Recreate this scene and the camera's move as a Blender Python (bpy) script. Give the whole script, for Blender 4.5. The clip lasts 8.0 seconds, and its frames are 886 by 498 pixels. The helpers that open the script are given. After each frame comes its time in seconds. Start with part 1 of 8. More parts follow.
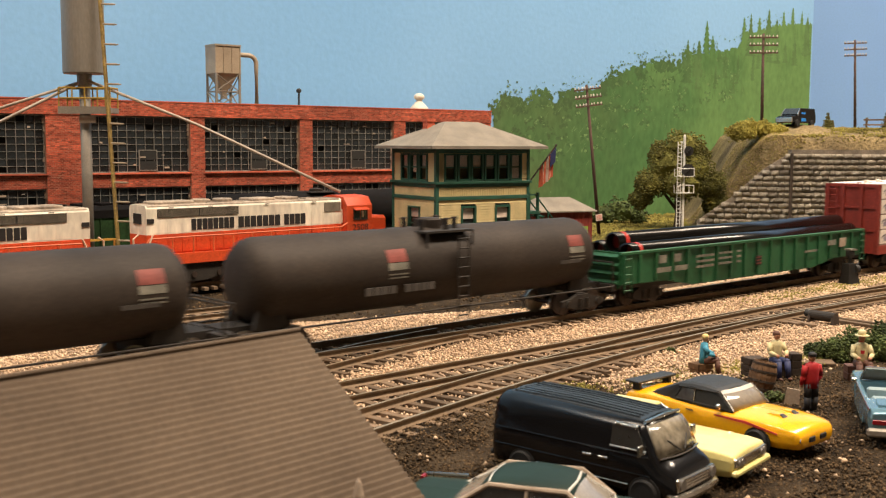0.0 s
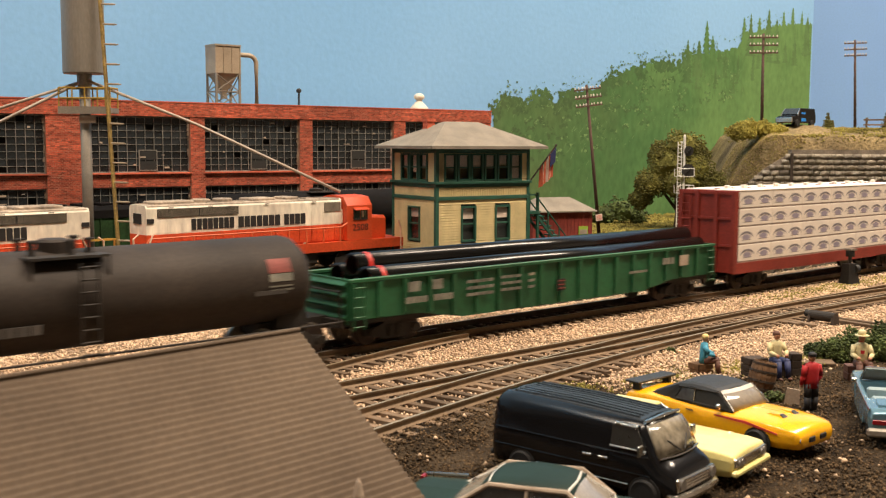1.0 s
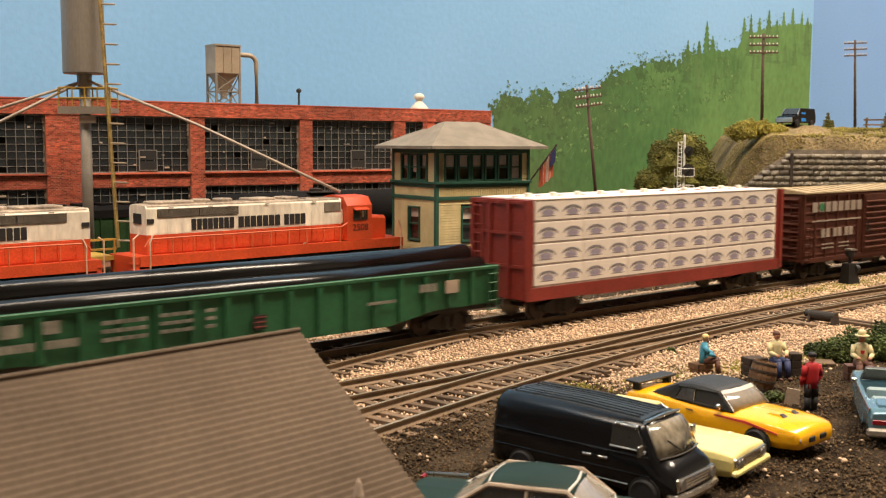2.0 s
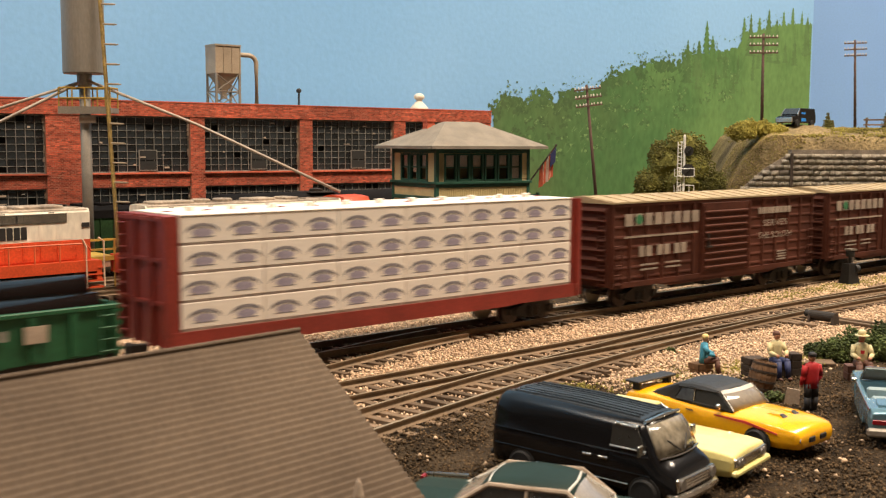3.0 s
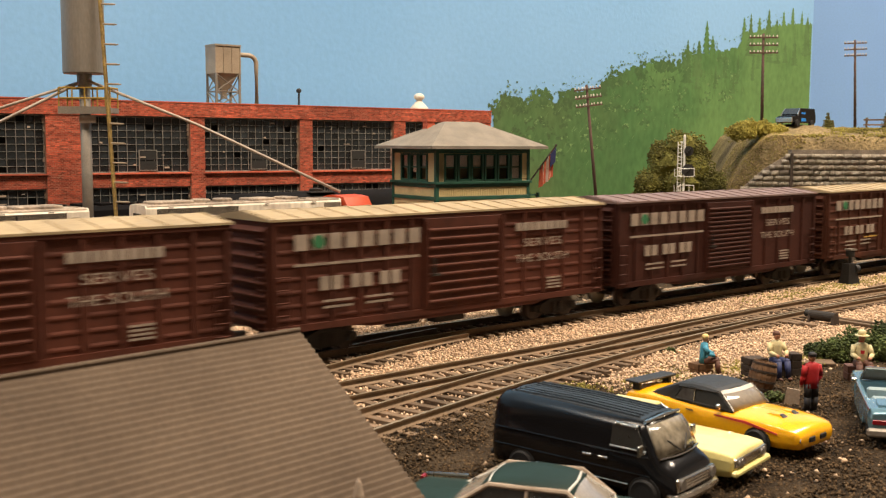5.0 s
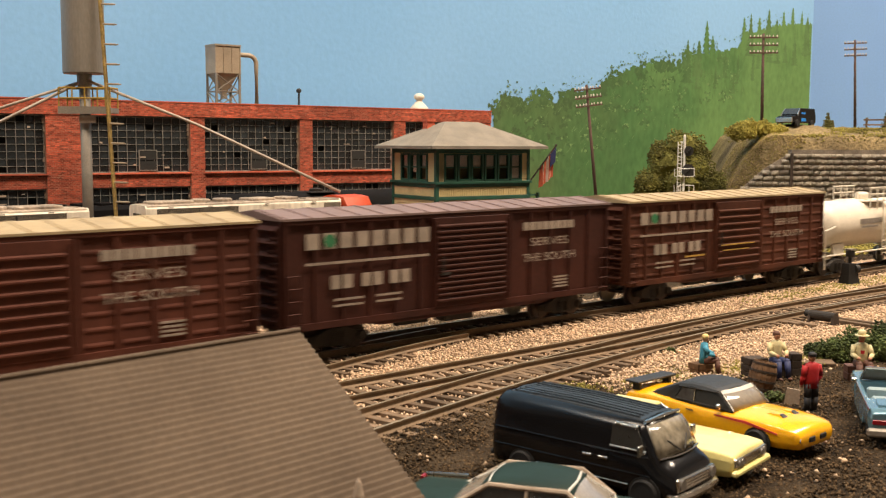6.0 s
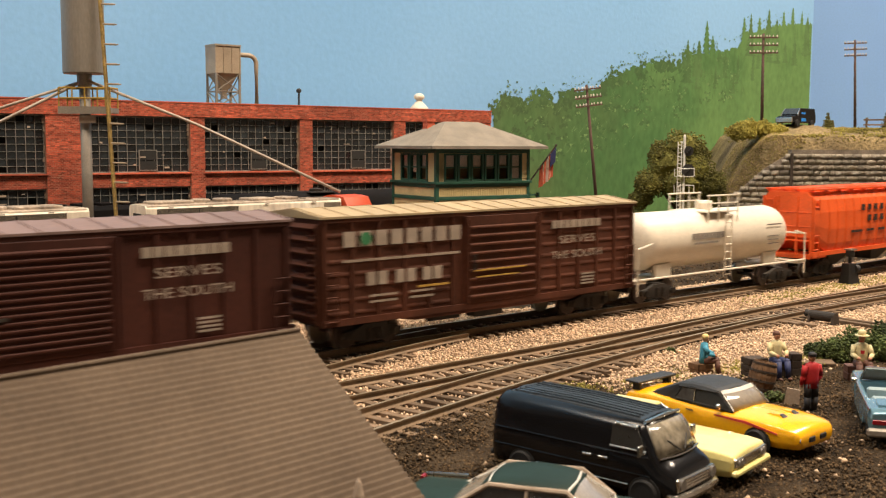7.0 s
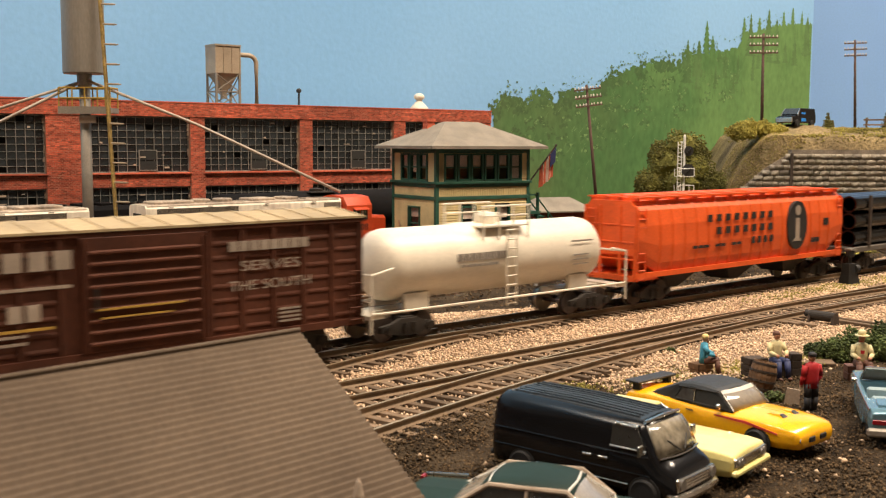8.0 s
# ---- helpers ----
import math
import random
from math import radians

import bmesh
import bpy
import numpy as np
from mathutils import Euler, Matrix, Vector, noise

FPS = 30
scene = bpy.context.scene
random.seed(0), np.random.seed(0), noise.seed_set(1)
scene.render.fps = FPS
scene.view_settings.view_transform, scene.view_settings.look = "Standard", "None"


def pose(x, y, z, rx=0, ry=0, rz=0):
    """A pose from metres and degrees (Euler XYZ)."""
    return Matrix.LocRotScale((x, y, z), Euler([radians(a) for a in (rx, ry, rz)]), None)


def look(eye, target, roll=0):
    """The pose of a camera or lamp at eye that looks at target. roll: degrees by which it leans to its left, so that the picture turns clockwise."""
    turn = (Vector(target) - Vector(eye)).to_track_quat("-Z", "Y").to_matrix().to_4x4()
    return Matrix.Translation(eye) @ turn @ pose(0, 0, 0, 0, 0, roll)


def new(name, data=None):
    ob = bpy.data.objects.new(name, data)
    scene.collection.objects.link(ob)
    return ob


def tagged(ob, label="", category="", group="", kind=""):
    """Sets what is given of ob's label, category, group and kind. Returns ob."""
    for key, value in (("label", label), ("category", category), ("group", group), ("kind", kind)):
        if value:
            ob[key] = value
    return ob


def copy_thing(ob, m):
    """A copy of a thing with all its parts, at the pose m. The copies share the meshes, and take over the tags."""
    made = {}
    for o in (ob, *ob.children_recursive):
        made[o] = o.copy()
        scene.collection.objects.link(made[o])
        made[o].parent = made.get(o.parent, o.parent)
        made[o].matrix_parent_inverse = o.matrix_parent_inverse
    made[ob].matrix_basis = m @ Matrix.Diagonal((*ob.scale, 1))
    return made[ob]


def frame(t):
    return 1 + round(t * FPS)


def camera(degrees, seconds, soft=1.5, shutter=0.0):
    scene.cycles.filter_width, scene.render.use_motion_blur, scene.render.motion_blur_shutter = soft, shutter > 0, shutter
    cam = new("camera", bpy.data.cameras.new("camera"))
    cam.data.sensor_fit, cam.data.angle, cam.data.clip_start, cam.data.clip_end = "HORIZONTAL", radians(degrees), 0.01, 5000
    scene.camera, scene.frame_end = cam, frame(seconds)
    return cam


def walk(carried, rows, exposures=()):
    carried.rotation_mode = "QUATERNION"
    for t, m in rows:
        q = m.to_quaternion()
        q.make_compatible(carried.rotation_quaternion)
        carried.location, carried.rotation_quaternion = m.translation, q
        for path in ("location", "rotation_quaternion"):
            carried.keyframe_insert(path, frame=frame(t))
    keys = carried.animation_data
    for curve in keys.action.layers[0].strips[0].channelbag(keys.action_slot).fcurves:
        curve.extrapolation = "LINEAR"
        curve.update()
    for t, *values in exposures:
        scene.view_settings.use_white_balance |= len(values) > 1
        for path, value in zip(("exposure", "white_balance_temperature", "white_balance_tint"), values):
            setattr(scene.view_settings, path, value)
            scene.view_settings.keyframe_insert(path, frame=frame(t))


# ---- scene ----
H_EYE = 0.0751
PITCH = math.radians(5.648)
cam = camera(45.585, 8.0, soft=1.15, shutter=0.5)
cam.data.dof.use_dof, cam.data.dof.focus_distance, cam.data.dof.aperture_fstop = True, 0.50, 64.0
EYE = (0.0, 0.0, H_EYE)
AIM = (0.0, math.cos(PITCH), H_EYE - math.sin(PITCH))
walk(cam, [(0.0, look(EYE, AIM, 0.255)), (8.0, look(EYE, AIM, 0.255))])

# ---- world and lamps: a closed basement room with ceiling tubes ----
world = bpy.data.worlds.new("room_air")
world.use_nodes = True
world.node_tree.nodes["Background"].inputs[0].default_value = (1.0, 0.82, 0.62, 1)
world.node_tree.nodes["Background"].inputs[1].default_value = 0.05
scene.world = world
scene.view_settings.exposure = 0.0


def ceiling_lamp(x, y, z, sx, sy, watts, rz):
    d = bpy.data.lights.new("tube_lamp", "AREA")
    d.shape, d.size, d.size_y, d.energy, d.color = "RECTANGLE", sx, sy, watts, (1.0, 0.815, 0.628)
    o = new("tube_lamp", d)
    o.matrix_world = pose(x, y, z, 0, 0, rz)
    return o


ceiling_lamp(0.15, 0.05, 1.40, 1.3, 0.22, 28.6, 20)
ceiling_lamp(1.0, 0.80, 1.40, 1.3, 0.22, 40.6, 37)
ceiling_lamp(-0.9, 0.15, 1.40, 1.3, 0.22, 13.9, 20)

# ---- building helpers; lengths in millimetres of the model ----
MM = 0.001
MOVERS = []
AXLES = []


def P(x, y, z=0.0, rz=0.0, rx=0.0, ry=0.0):
    return pose(x * MM, y * MM, z * MM, rx, ry, rz)


def thing(name, label, category, group="", kind=""):
    return tagged(new(name), label, category, group, kind)


def link_mesh(name, bm, mats, smooth=False):
    me = bpy.data.meshes.new(name)
    bmesh.ops.recalc_face_normals(bm, faces=bm.faces[:])
    bm.transform(Matrix.Scale(MM, 4))
    bm.to_mesh(me)
    bm.free()
    for m in (mats if isinstance(mats, (list, tuple)) else [mats]):
        me.materials.append(m)
    if smooth:
        for poly in me.polygons:
            poly.use_smooth = True
    return new(name, me)


def part(name, bm, mats, parent=None, label="", smooth=False, at=None):
    ob = link_mesh(name, bm, mats, smooth)
    if at is not None:
        ob.matrix_basis = at
    if parent is not None:
        ob.parent = parent
    return tagged(ob, label)


def share(name, ob, parent, at, label=""):
    o = new(name, ob.data)
    o.matrix_basis = at
    o.parent = parent
    return tagged(o, label)


def B():
    return bmesh.new()


def box(bm, x0, x1, y0, y1, z0, z1, mi=0, bev=0.0, m=None):
    r = bmesh.ops.create_cube(bm, size=1.0)
    vs = r["verts"]
    for v in vs:
        v.co = Vector(((x0 + x1) / 2 + v.co.x * (x1 - x0), (y0 + y1) / 2 + v.co.y * (y1 - y0), (z0 + z1) / 2 + v.co.z * (z1 - z0)))
    fs = list({f for v in vs for f in v.link_faces})
    for f in fs:
        f.material_index = mi
    if bev > 0:
        es = list({e for v in vs for e in v.link_edges})
        rb = bmesh.ops.bevel(bm, geom=es, offset=bev, segments=1, affect="EDGES", profile=0.5)
        vs = list({v for f in rb["faces"] for v in f.verts} | {v for v in vs if v.is_valid})
        for v in vs:
            for f in v.link_faces:
                f.material_index = mi
    if m is not None:
        bmesh.ops.transform(bm, matrix=m, verts=vs)
    return vs


def rod(bm, a, b, r, n=8, r2=None, mi=0, caps=True):
    a, b = Vector(a), Vector(b)
    d = b - a
    r2 = r if r2 is None else r2
    q = d.to_track_quat("Z", "Y").to_matrix().to_4x4()
    res = bmesh.ops.create_cone(bm, cap_ends=caps, segments=n, radius1=r, radius2=max(r2, 1e-4), depth=d.length,
                                matrix=Matrix.Translation((a + b) / 2) @ q)
    for f in {f for v in res["verts"] for f in v.link_faces}:
        f.material_index = mi
    return res["verts"]


def pipe(bm, pts, r, n=8, mi=0):
    rings = []
    pts = [Vector(p) for p in pts]
    for i, p in enumerate(pts):
        d = (pts[min(i + 1, len(pts) - 1)] - pts[max(i - 1, 0)]).normalized()
        q = d.to_track_quat("Z", "Y")
        rings.append([bm.verts.new(p + q @ Vector((r * math.cos(k * 2 * math.pi / n), r * math.sin(k * 2 * math.pi / n), 0))) for k in range(n)])
    for u, v in zip(rings, rings[1:]):
        for k in range(n):
            bm.faces.new((u[k], u[(k + 1) % n], v[(k + 1) % n], v[k])).material_index = mi
    bm.faces.new(rings[0]).material_index = mi
    bm.faces.new(rings[-1]).material_index = mi


def loft(bm, sections, mi=0, caps=True):
    rows = [[bm.verts.new(p) for p in s] for s in sections]
    n = len(rows[0])
    for u, v in zip(rows, rows[1:]):
        for k in range(n):
            bm.faces.new((u[k], u[(k + 1) % n], v[(k + 1) % n], v[k])).material_index = mi
    if caps:
        bm.faces.new(rows[0]).material_index = mi
        bm.faces.new(rows[-1]).material_index = mi
    return rows


def prism(bm, outline, y0, y1, mi=0):
    """outline in x and z, drawn out along y"""
    return loft(bm, [[(x, y0, z) for x, z in outline], [(x, y1, z) for x, z in outline]], mi)


def prism_x(bm, outline, x0, x1, mi=0):
    """outline in y and z, drawn out along x"""
    return loft(bm, [[(x0, y, z) for y, z in outline], [(x1, y, z) for y, z in outline]], mi)


def lathe(bm, prof, n=24, mi=0, m=None):
    """profile of radius and height about z"""
    rows = [[(r * math.cos(2 * math.pi * k / n), r * math.sin(2 * math.pi * k / n), z) for k in range(n)] for r, z in prof]
    if m is not None:
        rows = [[m @ Vector(p) for p in r] for r in rows]
    return loft(bm, rows, mi)


def blob(bm, c, r, sub=1, jag=0.25, rnd=random, sq=(1, 1, 1), mi=0):
    res = bmesh.ops.create_icosphere(bm, subdivisions=sub, radius=1.0)
    for v in res["verts"]:
        k = r * (1 + rnd.uniform(-jag, jag))
        v.co = Vector((c[0] + v.co.x * k * sq[0], c[1] + v.co.y * k * sq[1], c[2] + v.co.z * k * sq[2]))
    for f in {f for v in res["verts"] for f in v.link_faces}:
        f.material_index = mi


# ---- materials ----
def mat(name, col, rough=0.6, metal=0.0, var=0.15, scale=120.0, fine=1500.0, bump=0.15, tint=None, spread=0.5, coat=0.0, rand=0.0,
        stretch=(1, 1, 1), spec=0.5, depth=0.0003):
    m = bpy.data.materials.new(name)
    m.use_nodes = True
    nt = m.node_tree
    b = nt.nodes["Principled BSDF"]
    tc = nt.nodes.new("ShaderNodeTexCoord")
    mp = nt.nodes.new("ShaderNodeMapping")
    mp.inputs["Scale"].default_value = stretch
    nt.links.new(tc.outputs["Object"], mp.inputs[0])
    n1, n2 = nt.nodes.new("ShaderNodeTexNoise"), nt.nodes.new("ShaderNodeTexNoise")
    n1.inputs["Scale"].default_value, n2.inputs["Scale"].default_value = scale, fine
    n1.inputs["Detail"].default_value = n2.inputs["Detail"].default_value = 4
    for n in (n1, n2):
        nt.links.new(mp.outputs[0], n.inputs["Vector"])
    r1 = nt.nodes.new("ShaderNodeValToRGB")
    a = [min(1, c * (1 - var)) for c in col]
    z = list(tint) if tint else [min(1, c * (1 + var)) for c in col]
    r1.color_ramp.elements[0].color, r1.color_ramp.elements[1].color = (*a, 1), (*z, 1)
    r1.color_ramp.elements[0].position, r1.color_ramp.elements[1].position = 0.5 - spread * 0.4, 0.5 + spread * 0.4
    nt.links.new(n1.outputs[0], r1.inputs[0])
    hs = nt.nodes.new("ShaderNodeHueSaturation")
    mr = nt.nodes.new("ShaderNodeMapRange")
    mr.inputs[1].default_value, mr.inputs[2].default_value = 0.3, 0.7
    mr.inputs[3].default_value, mr.inputs[4].default_value = 1 - var * 0.7, 1 + var * 0.7
    nt.links.new(n2.outputs[0], mr.inputs[0])
    val = mr.outputs[0]
    if rand:
        oi = nt.nodes.new("ShaderNodeObjectInfo")
        ge = nt.nodes.new("ShaderNodeNewGeometry")
        ad = nt.nodes.new("ShaderNodeMath")
        ad.operation = "ADD"
        nt.links.new(oi.outputs["Random"], ad.inputs[0])
        nt.links.new(ge.outputs["Random Per Island"], ad.inputs[1])
        fr = nt.nodes.new("ShaderNodeMath")
        fr.operation = "FRACT"
        nt.links.new(ad.outputs[0], fr.inputs[0])
        m2 = nt.nodes.new("ShaderNodeMapRange")
        m2.inputs[3].default_value, m2.inputs[4].default_value = 1 - rand, 1 + rand
        nt.links.new(fr.outputs[0], m2.inputs[0])
        mu = nt.nodes.new("ShaderNodeMath")
        mu.operation = "MULTIPLY"
        nt.links.new(val, mu.inputs[0])
        nt.links.new(m2.outputs[0], mu.inputs[1])
        val = mu.outputs[0]
    nt.links.new(r1.outputs[0], hs.inputs["Color"])
    nt.links.new(val, hs.inputs["Value"])
    nt.links.new(hs.outputs[0], b.inputs["Base Color"])
    b.inputs["Roughness"].default_value, b.inputs["Metallic"].default_value = rough, metal
    b.inputs["Specular IOR Level"].default_value = spec
    b.inputs["Coat Weight"].default_value = coat
    b.inputs["Coat Roughness"].default_value = 0.08
    if bump:
        bp = nt.nodes.new("ShaderNodeBump")
        bp.inputs["Strength"].default_value, bp.inputs["Distance"].default_value = bump, depth
        nt.links.new(n2.outputs[0], bp.inputs["Height"])
        nt.links.new(bp.outputs[0], b.inputs["Normal"])
    return m


def glass_mat(name, col, rough=0.08):
    m = bpy.data.materials.new(name)
    m.use_nodes = True
    b = m.node_tree.nodes["Principled BSDF"]
    b.inputs["Base Color"].default_value = (*col, 1)
    b.inputs["Roughness"].default_value = rough
    b.inputs["Transmission Weight"].default_value = 1.0
    b.inputs["IOR"].default_value = 1.35
    return m
M_BALLAST = mat("ballast_bed", (0.30, 0.215, 0.145), 0.95, var=0.35, scale=60, fine=900, bump=0.8, depth=0.0008)
M_STONE_L = mat("ballast_stone", (0.60, 0.435, 0.295), 0.92, var=0.2, scale=90, fine=1800, bump=0.3, rand=0.42, spec=0.25)
M_DIRT = mat("yard_dirt", (0.046, 0.031, 0.018), 0.96, var=0.65, scale=70, fine=1100, bump=1.0, depth=0.002, tint=(0.075, 0.053, 0.032), spec=0.12)
M_DIRTLUMP = mat("dirt_lump", (0.088, 0.058, 0.032), 0.95, var=0.3, scale=90, fine=1200, bump=0.4, rand=0.75, spec=0.15)
M_TIE = mat("sleeper_wood", (0.150, 0.104, 0.068), 0.9, var=0.3, scale=200, fine=2500, bump=0.4, rand=0.45, spec=0.2)
M_RAIL = mat("rusty_rail", (0.17, 0.11, 0.06), 0.6, 0.3, var=0.25, scale=100, fine=1500)
M_RAILTOP = mat("rail_head", (0.48, 0.385, 0.26), 0.42, 0.8, var=0.15, scale=80, fine=1500, bump=0.03)
M_SKY = mat("sky_paint", (0.215, 0.46, 0.80), 0.8, var=0.05, scale=2.0, fine=200, bump=0.22, tint=(0.265, 0.51, 0.84), depth=0.0012)
M_SKY2 = mat("deep_sky_paint", (0.295, 0.535, 1.0), 0.8, var=0.05, scale=3, fine=300, bump=0.15)


def mural_paint(name, stops, seed):
    """wall paint turning dull olive to yellow-green along the wood, brushed unevenly; stronger light at the right
    painted in
    """
    m = mat(name, (.1, .2, .05), 0.85, var=0.22, scale=11, fine=170, bump=0.3, stretch=(1, 1, 0.55))
    nt = m.node_tree
    tc, sx, ns = nt.nodes.new("ShaderNodeTexCoord"), nt.nodes.new("ShaderNodeSeparateXYZ"), nt.nodes.new("ShaderNodeTexNoise")
    ns.inputs["Scale"].default_value, ns.inputs["Detail"].default_value = 14.0 + seed, 5
    nt.links.new(tc.outputs["Object"], sx.inputs[0])
    nt.links.new(tc.outputs["Object"], ns.inputs["Vector"])
    mr, ad, cr = nt.nodes.new("ShaderNodeMapRange"), nt.nodes.new("ShaderNodeMath"), nt.nodes.new("ShaderNodeValToRGB")
    mr.inputs[1].default_value, mr.inputs[2].default_value = 0.5, 1.04
    mr.inputs[3].default_value, mr.inputs[4].default_value = -0.3, 0.7
    nt.links.new(sx.outputs[0], mr.inputs[0])
    ad.operation = "ADD"
    nt.links.new(mr.outputs[0], ad.inputs[0])
    nt.links.new(ns.outputs[0], ad.inputs[1])
    el = cr.color_ramp.elements
    el[0].position, el[0].color = 0.2, (*stops[0], 1)
    el[1].position, el[1].color = 1.1, (*stops[2], 1)
    mid = el.new(0.6)
    mid.color = (*stops[1], 1)
    nt.links.new(ad.outputs[0], cr.inputs[0])
    hs = [n for n in nt.nodes if n.bl_idname == "ShaderNodeHueSaturation"][0]
    nt.links.new(cr.outputs[0], hs.inputs["Color"])
    return m


M_MURAL = mural_paint("mural_green", ((0.085, 0.150, 0.050), (0.066, 0.165, 0.050), (0.125, 0.250, 0.078)), 0)
M_MURALD = mural_paint("mural_dark_green", ((0.064, 0.114, 0.040), (0.058, 0.130, 0.042), (0.100, 0.195, 0.065)), 5)
M_MURALHAZE = mat("mural_pale_wash", (0.14, 0.25, 0.085), 0.85, var=0.12, scale=20, fine=300, bump=0.3, rand=0.1, tint=(0.18, 0.31, 0.11))
M_BOX = mat("boxcar_brown", (0.078, 0.0235, 0.0135), 0.72, spec=0.22, var=0.28, scale=45, fine=1100, bump=0.15, stretch=(1, 1, 0.5))
M_BOX2 = mat("boxcar_dark_brown", (0.047, 0.0135, 0.0085), 0.68, spec=0.22, var=0.28, scale=45, fine=1100, bump=0.15, stretch=(1, 1, 0.5))
M_BOX3 = mat("boxcar_rust_brown", (0.073, 0.0235, 0.012), 0.72, spec=0.22, var=0.35, scale=40, fine=1000, bump=0.15, stretch=(1, 1, 0.5))
M_ROOF_TAN = mat("weathered_tan_roof", (0.3588, 0.273, 0.156), 0.7, var=0.25, scale=40, fine=900, bump=0.15)
M_ROOF_BRN = mat("dusty_brown_roof", (0.185, 0.122, 0.108), 0.6, var=0.25, scale=40, fine=900, bump=0.15)
M_WHITEPRINT = mat("white_lettering", (0.33, 0.27, 0.215), 0.7, var=0.2, scale=150, fine=2500, bump=0.05)
M_GREENDOT = mat("green_disc", (0.03, 0.17, 0.07), 0.6, var=0.2, scale=200, fine=2000)
M_YELLOWPRINT = mat("yellow_marking", (0.40, 0.24, 0.04), 0.6, var=0.2, scale=200, fine=2000)
M_BLACKP = mat("black_lettering", (0.018, 0.016, 0.015), 0.6, var=0.2, scale=150, fine=2000, bump=0.05)
M_UNDER = mat("grimy_black_underframe", (0.022, 0.017, 0.013), 0.75, var=0.4, scale=100, fine=1200, bump=0.3)
M_WHEEL = mat("steel_wheel", (0.07, 0.05, 0.04), 0.5, 0.5, var=0.25, scale=200, fine=1500)
M_BRAKE = mat("bright_wheel_tread", (0.4, 0.36, 0.3), 0.3, 0.9, var=0.15, scale=200, fine=1500)
M_TANKB = mat("black_tank_paint", (0.034, 0.026, 0.021), 0.62, var=0.35, scale=25, fine=900, bump=0.08, spec=0.22, tint=(0.052, 0.040, 0.032))
M_TANKW = mat("white_tank_paint", (0.75, 0.68, 0.56), 0.4, var=0.1, scale=40, fine=900, bump=0.05)
M_GONG = mat("gondola_green", (0.014, 0.088, 0.034), 0.5, var=0.3, scale=45, fine=1000, bump=0.15, stretch=(1, 1, 0.5))
M_PIPE = mat("black_steel_pipe", (0.006, 0.0055, 0.005), 0.2, var=0.3, scale=40, fine=900, bump=0.03, spec=0.45)
M_REDBAND = mat("red_band", (0.50, 0.035, 0.025), 0.5, var=0.2, scale=120, fine=1500)
M_CBRED = mat("centerbeam_red", (0.22, 0.028, 0.018), 0.5, var=0.25, scale=50, fine=1000, bump=0.1)
M_WRAP = mat("white_lumber_wrap", (0.80, 0.72, 0.63), 0.6, var=0.07, scale=60, fine=700, bump=0.2)
M_WRAPTOP = mat("bright_white_wrap_top", (0.82, 0.77, 0.70), 0.55, var=0.06, scale=60, fine=700, bump=0.2)
M_MARK1 = mat("printed_grey_brow", (0.22, 0.20, 0.21), 0.6, var=0.25, scale=300, fine=2500)
M_MARK2 = mat("printed_violet_oval", (0.33, 0.29, 0.36), 0.6, var=0.2, scale=400, fine=2500)
M_DUNNAGE = mat("dark_dunnage", (0.36, 0.28, 0.23), 0.8, var=0.3, scale=200, fine=2000)
M_HOPPER = mat("hopper_orange", (0.74, 0.105, 0.016), 0.45, var=0.15, scale=45, fine=1000, bump=0.08)
M_LOCOOR = mat("loco_orange", (0.62, 0.075, 0.020), 0.45, var=0.22, scale=45, fine=1000, bump=0.1)
M_LOCOWH = mat("loco_dirty_white", (0.84, 0.735, 0.595), 0.55, var=0.26, scale=55, fine=260, bump=0.1, stretch=(1, 1, 0.35))
M_GRIME = mat("sooty_cream", (0.30, 0.235, 0.175), 0.75, var=0.45, scale=45, fine=500, bump=0.15, tint=(0.46, 0.37, 0.28))
M_GRILL = mat("dark_grille", (0.17, 0.145, 0.11), 0.6, var=0.3, scale=200, fine=2000)
M_RAILING = mat("pale_handrail", (0.70, 0.50, 0.36), 0.5, var=0.15, scale=200, fine=2000)
M_ORRAIL = mat("orange_handrail", (0.66, 0.15, 0.055), 0.5, var=0.15, scale=200, fine=2000)
M_BRICK = mat("factory_brick", (0.42, 0.088, 0.046), 0.9, var=0.35, scale=35, fine=600, bump=0.4, rand=0.45)
M_MORTAR = mat("factory_mortar", (0.42, 0.21, 0.14), 0.9, var=0.3, scale=60, fine=900, bump=0.4)
M_CONCRETE = mat("concrete_sill", (0.42, 0.33, 0.25), 0.85, var=0.2, scale=100, fine=1500, bump=0.2)
M_DARKGLASS = mat("dark_factory_glass", (0.020, 0.023, 0.025), 0.25, var=0.5, scale=60, fine=900, bump=0.05, rand=0.5, spec=0.5)
M_MUNTIN = mat("steel_muntin", (0.22, 0.205, 0.18), 0.6, var=0.3, scale=150, fine=1500)
M_CREAM = mat("cream_clapboard", (0.62, 0.50, 0.25), 0.7, var=0.16, scale=80, fine=1500, bump=0.15)
M_DKGREEN = mat("dark_green_trim", (0.020, 0.085, 0.055), 0.55, var=0.2, scale=120, fine=1500, bump=0.1)
M_ROOFGREY = mat("grey_shingle", (0.225, 0.195, 0.155), 0.9, var=0.18, scale=80, fine=1800, bump=0.5)
M_BLIND = mat("cream_window_blind", (0.72, 0.55, 0.45), 0.7, var=0.12, scale=120, fine=1500)
M_ROOMSHADE = mat("painted_room_shade", (0.02, 0.02, 0.018), 0.8, var=0.3, scale=100, fine=1500)
M_STEELGREY = mat("grey_steel", (0.27, 0.24, 0.20), 0.45, 0.25, var=0.18, scale=60, fine=1200, bump=0.06)
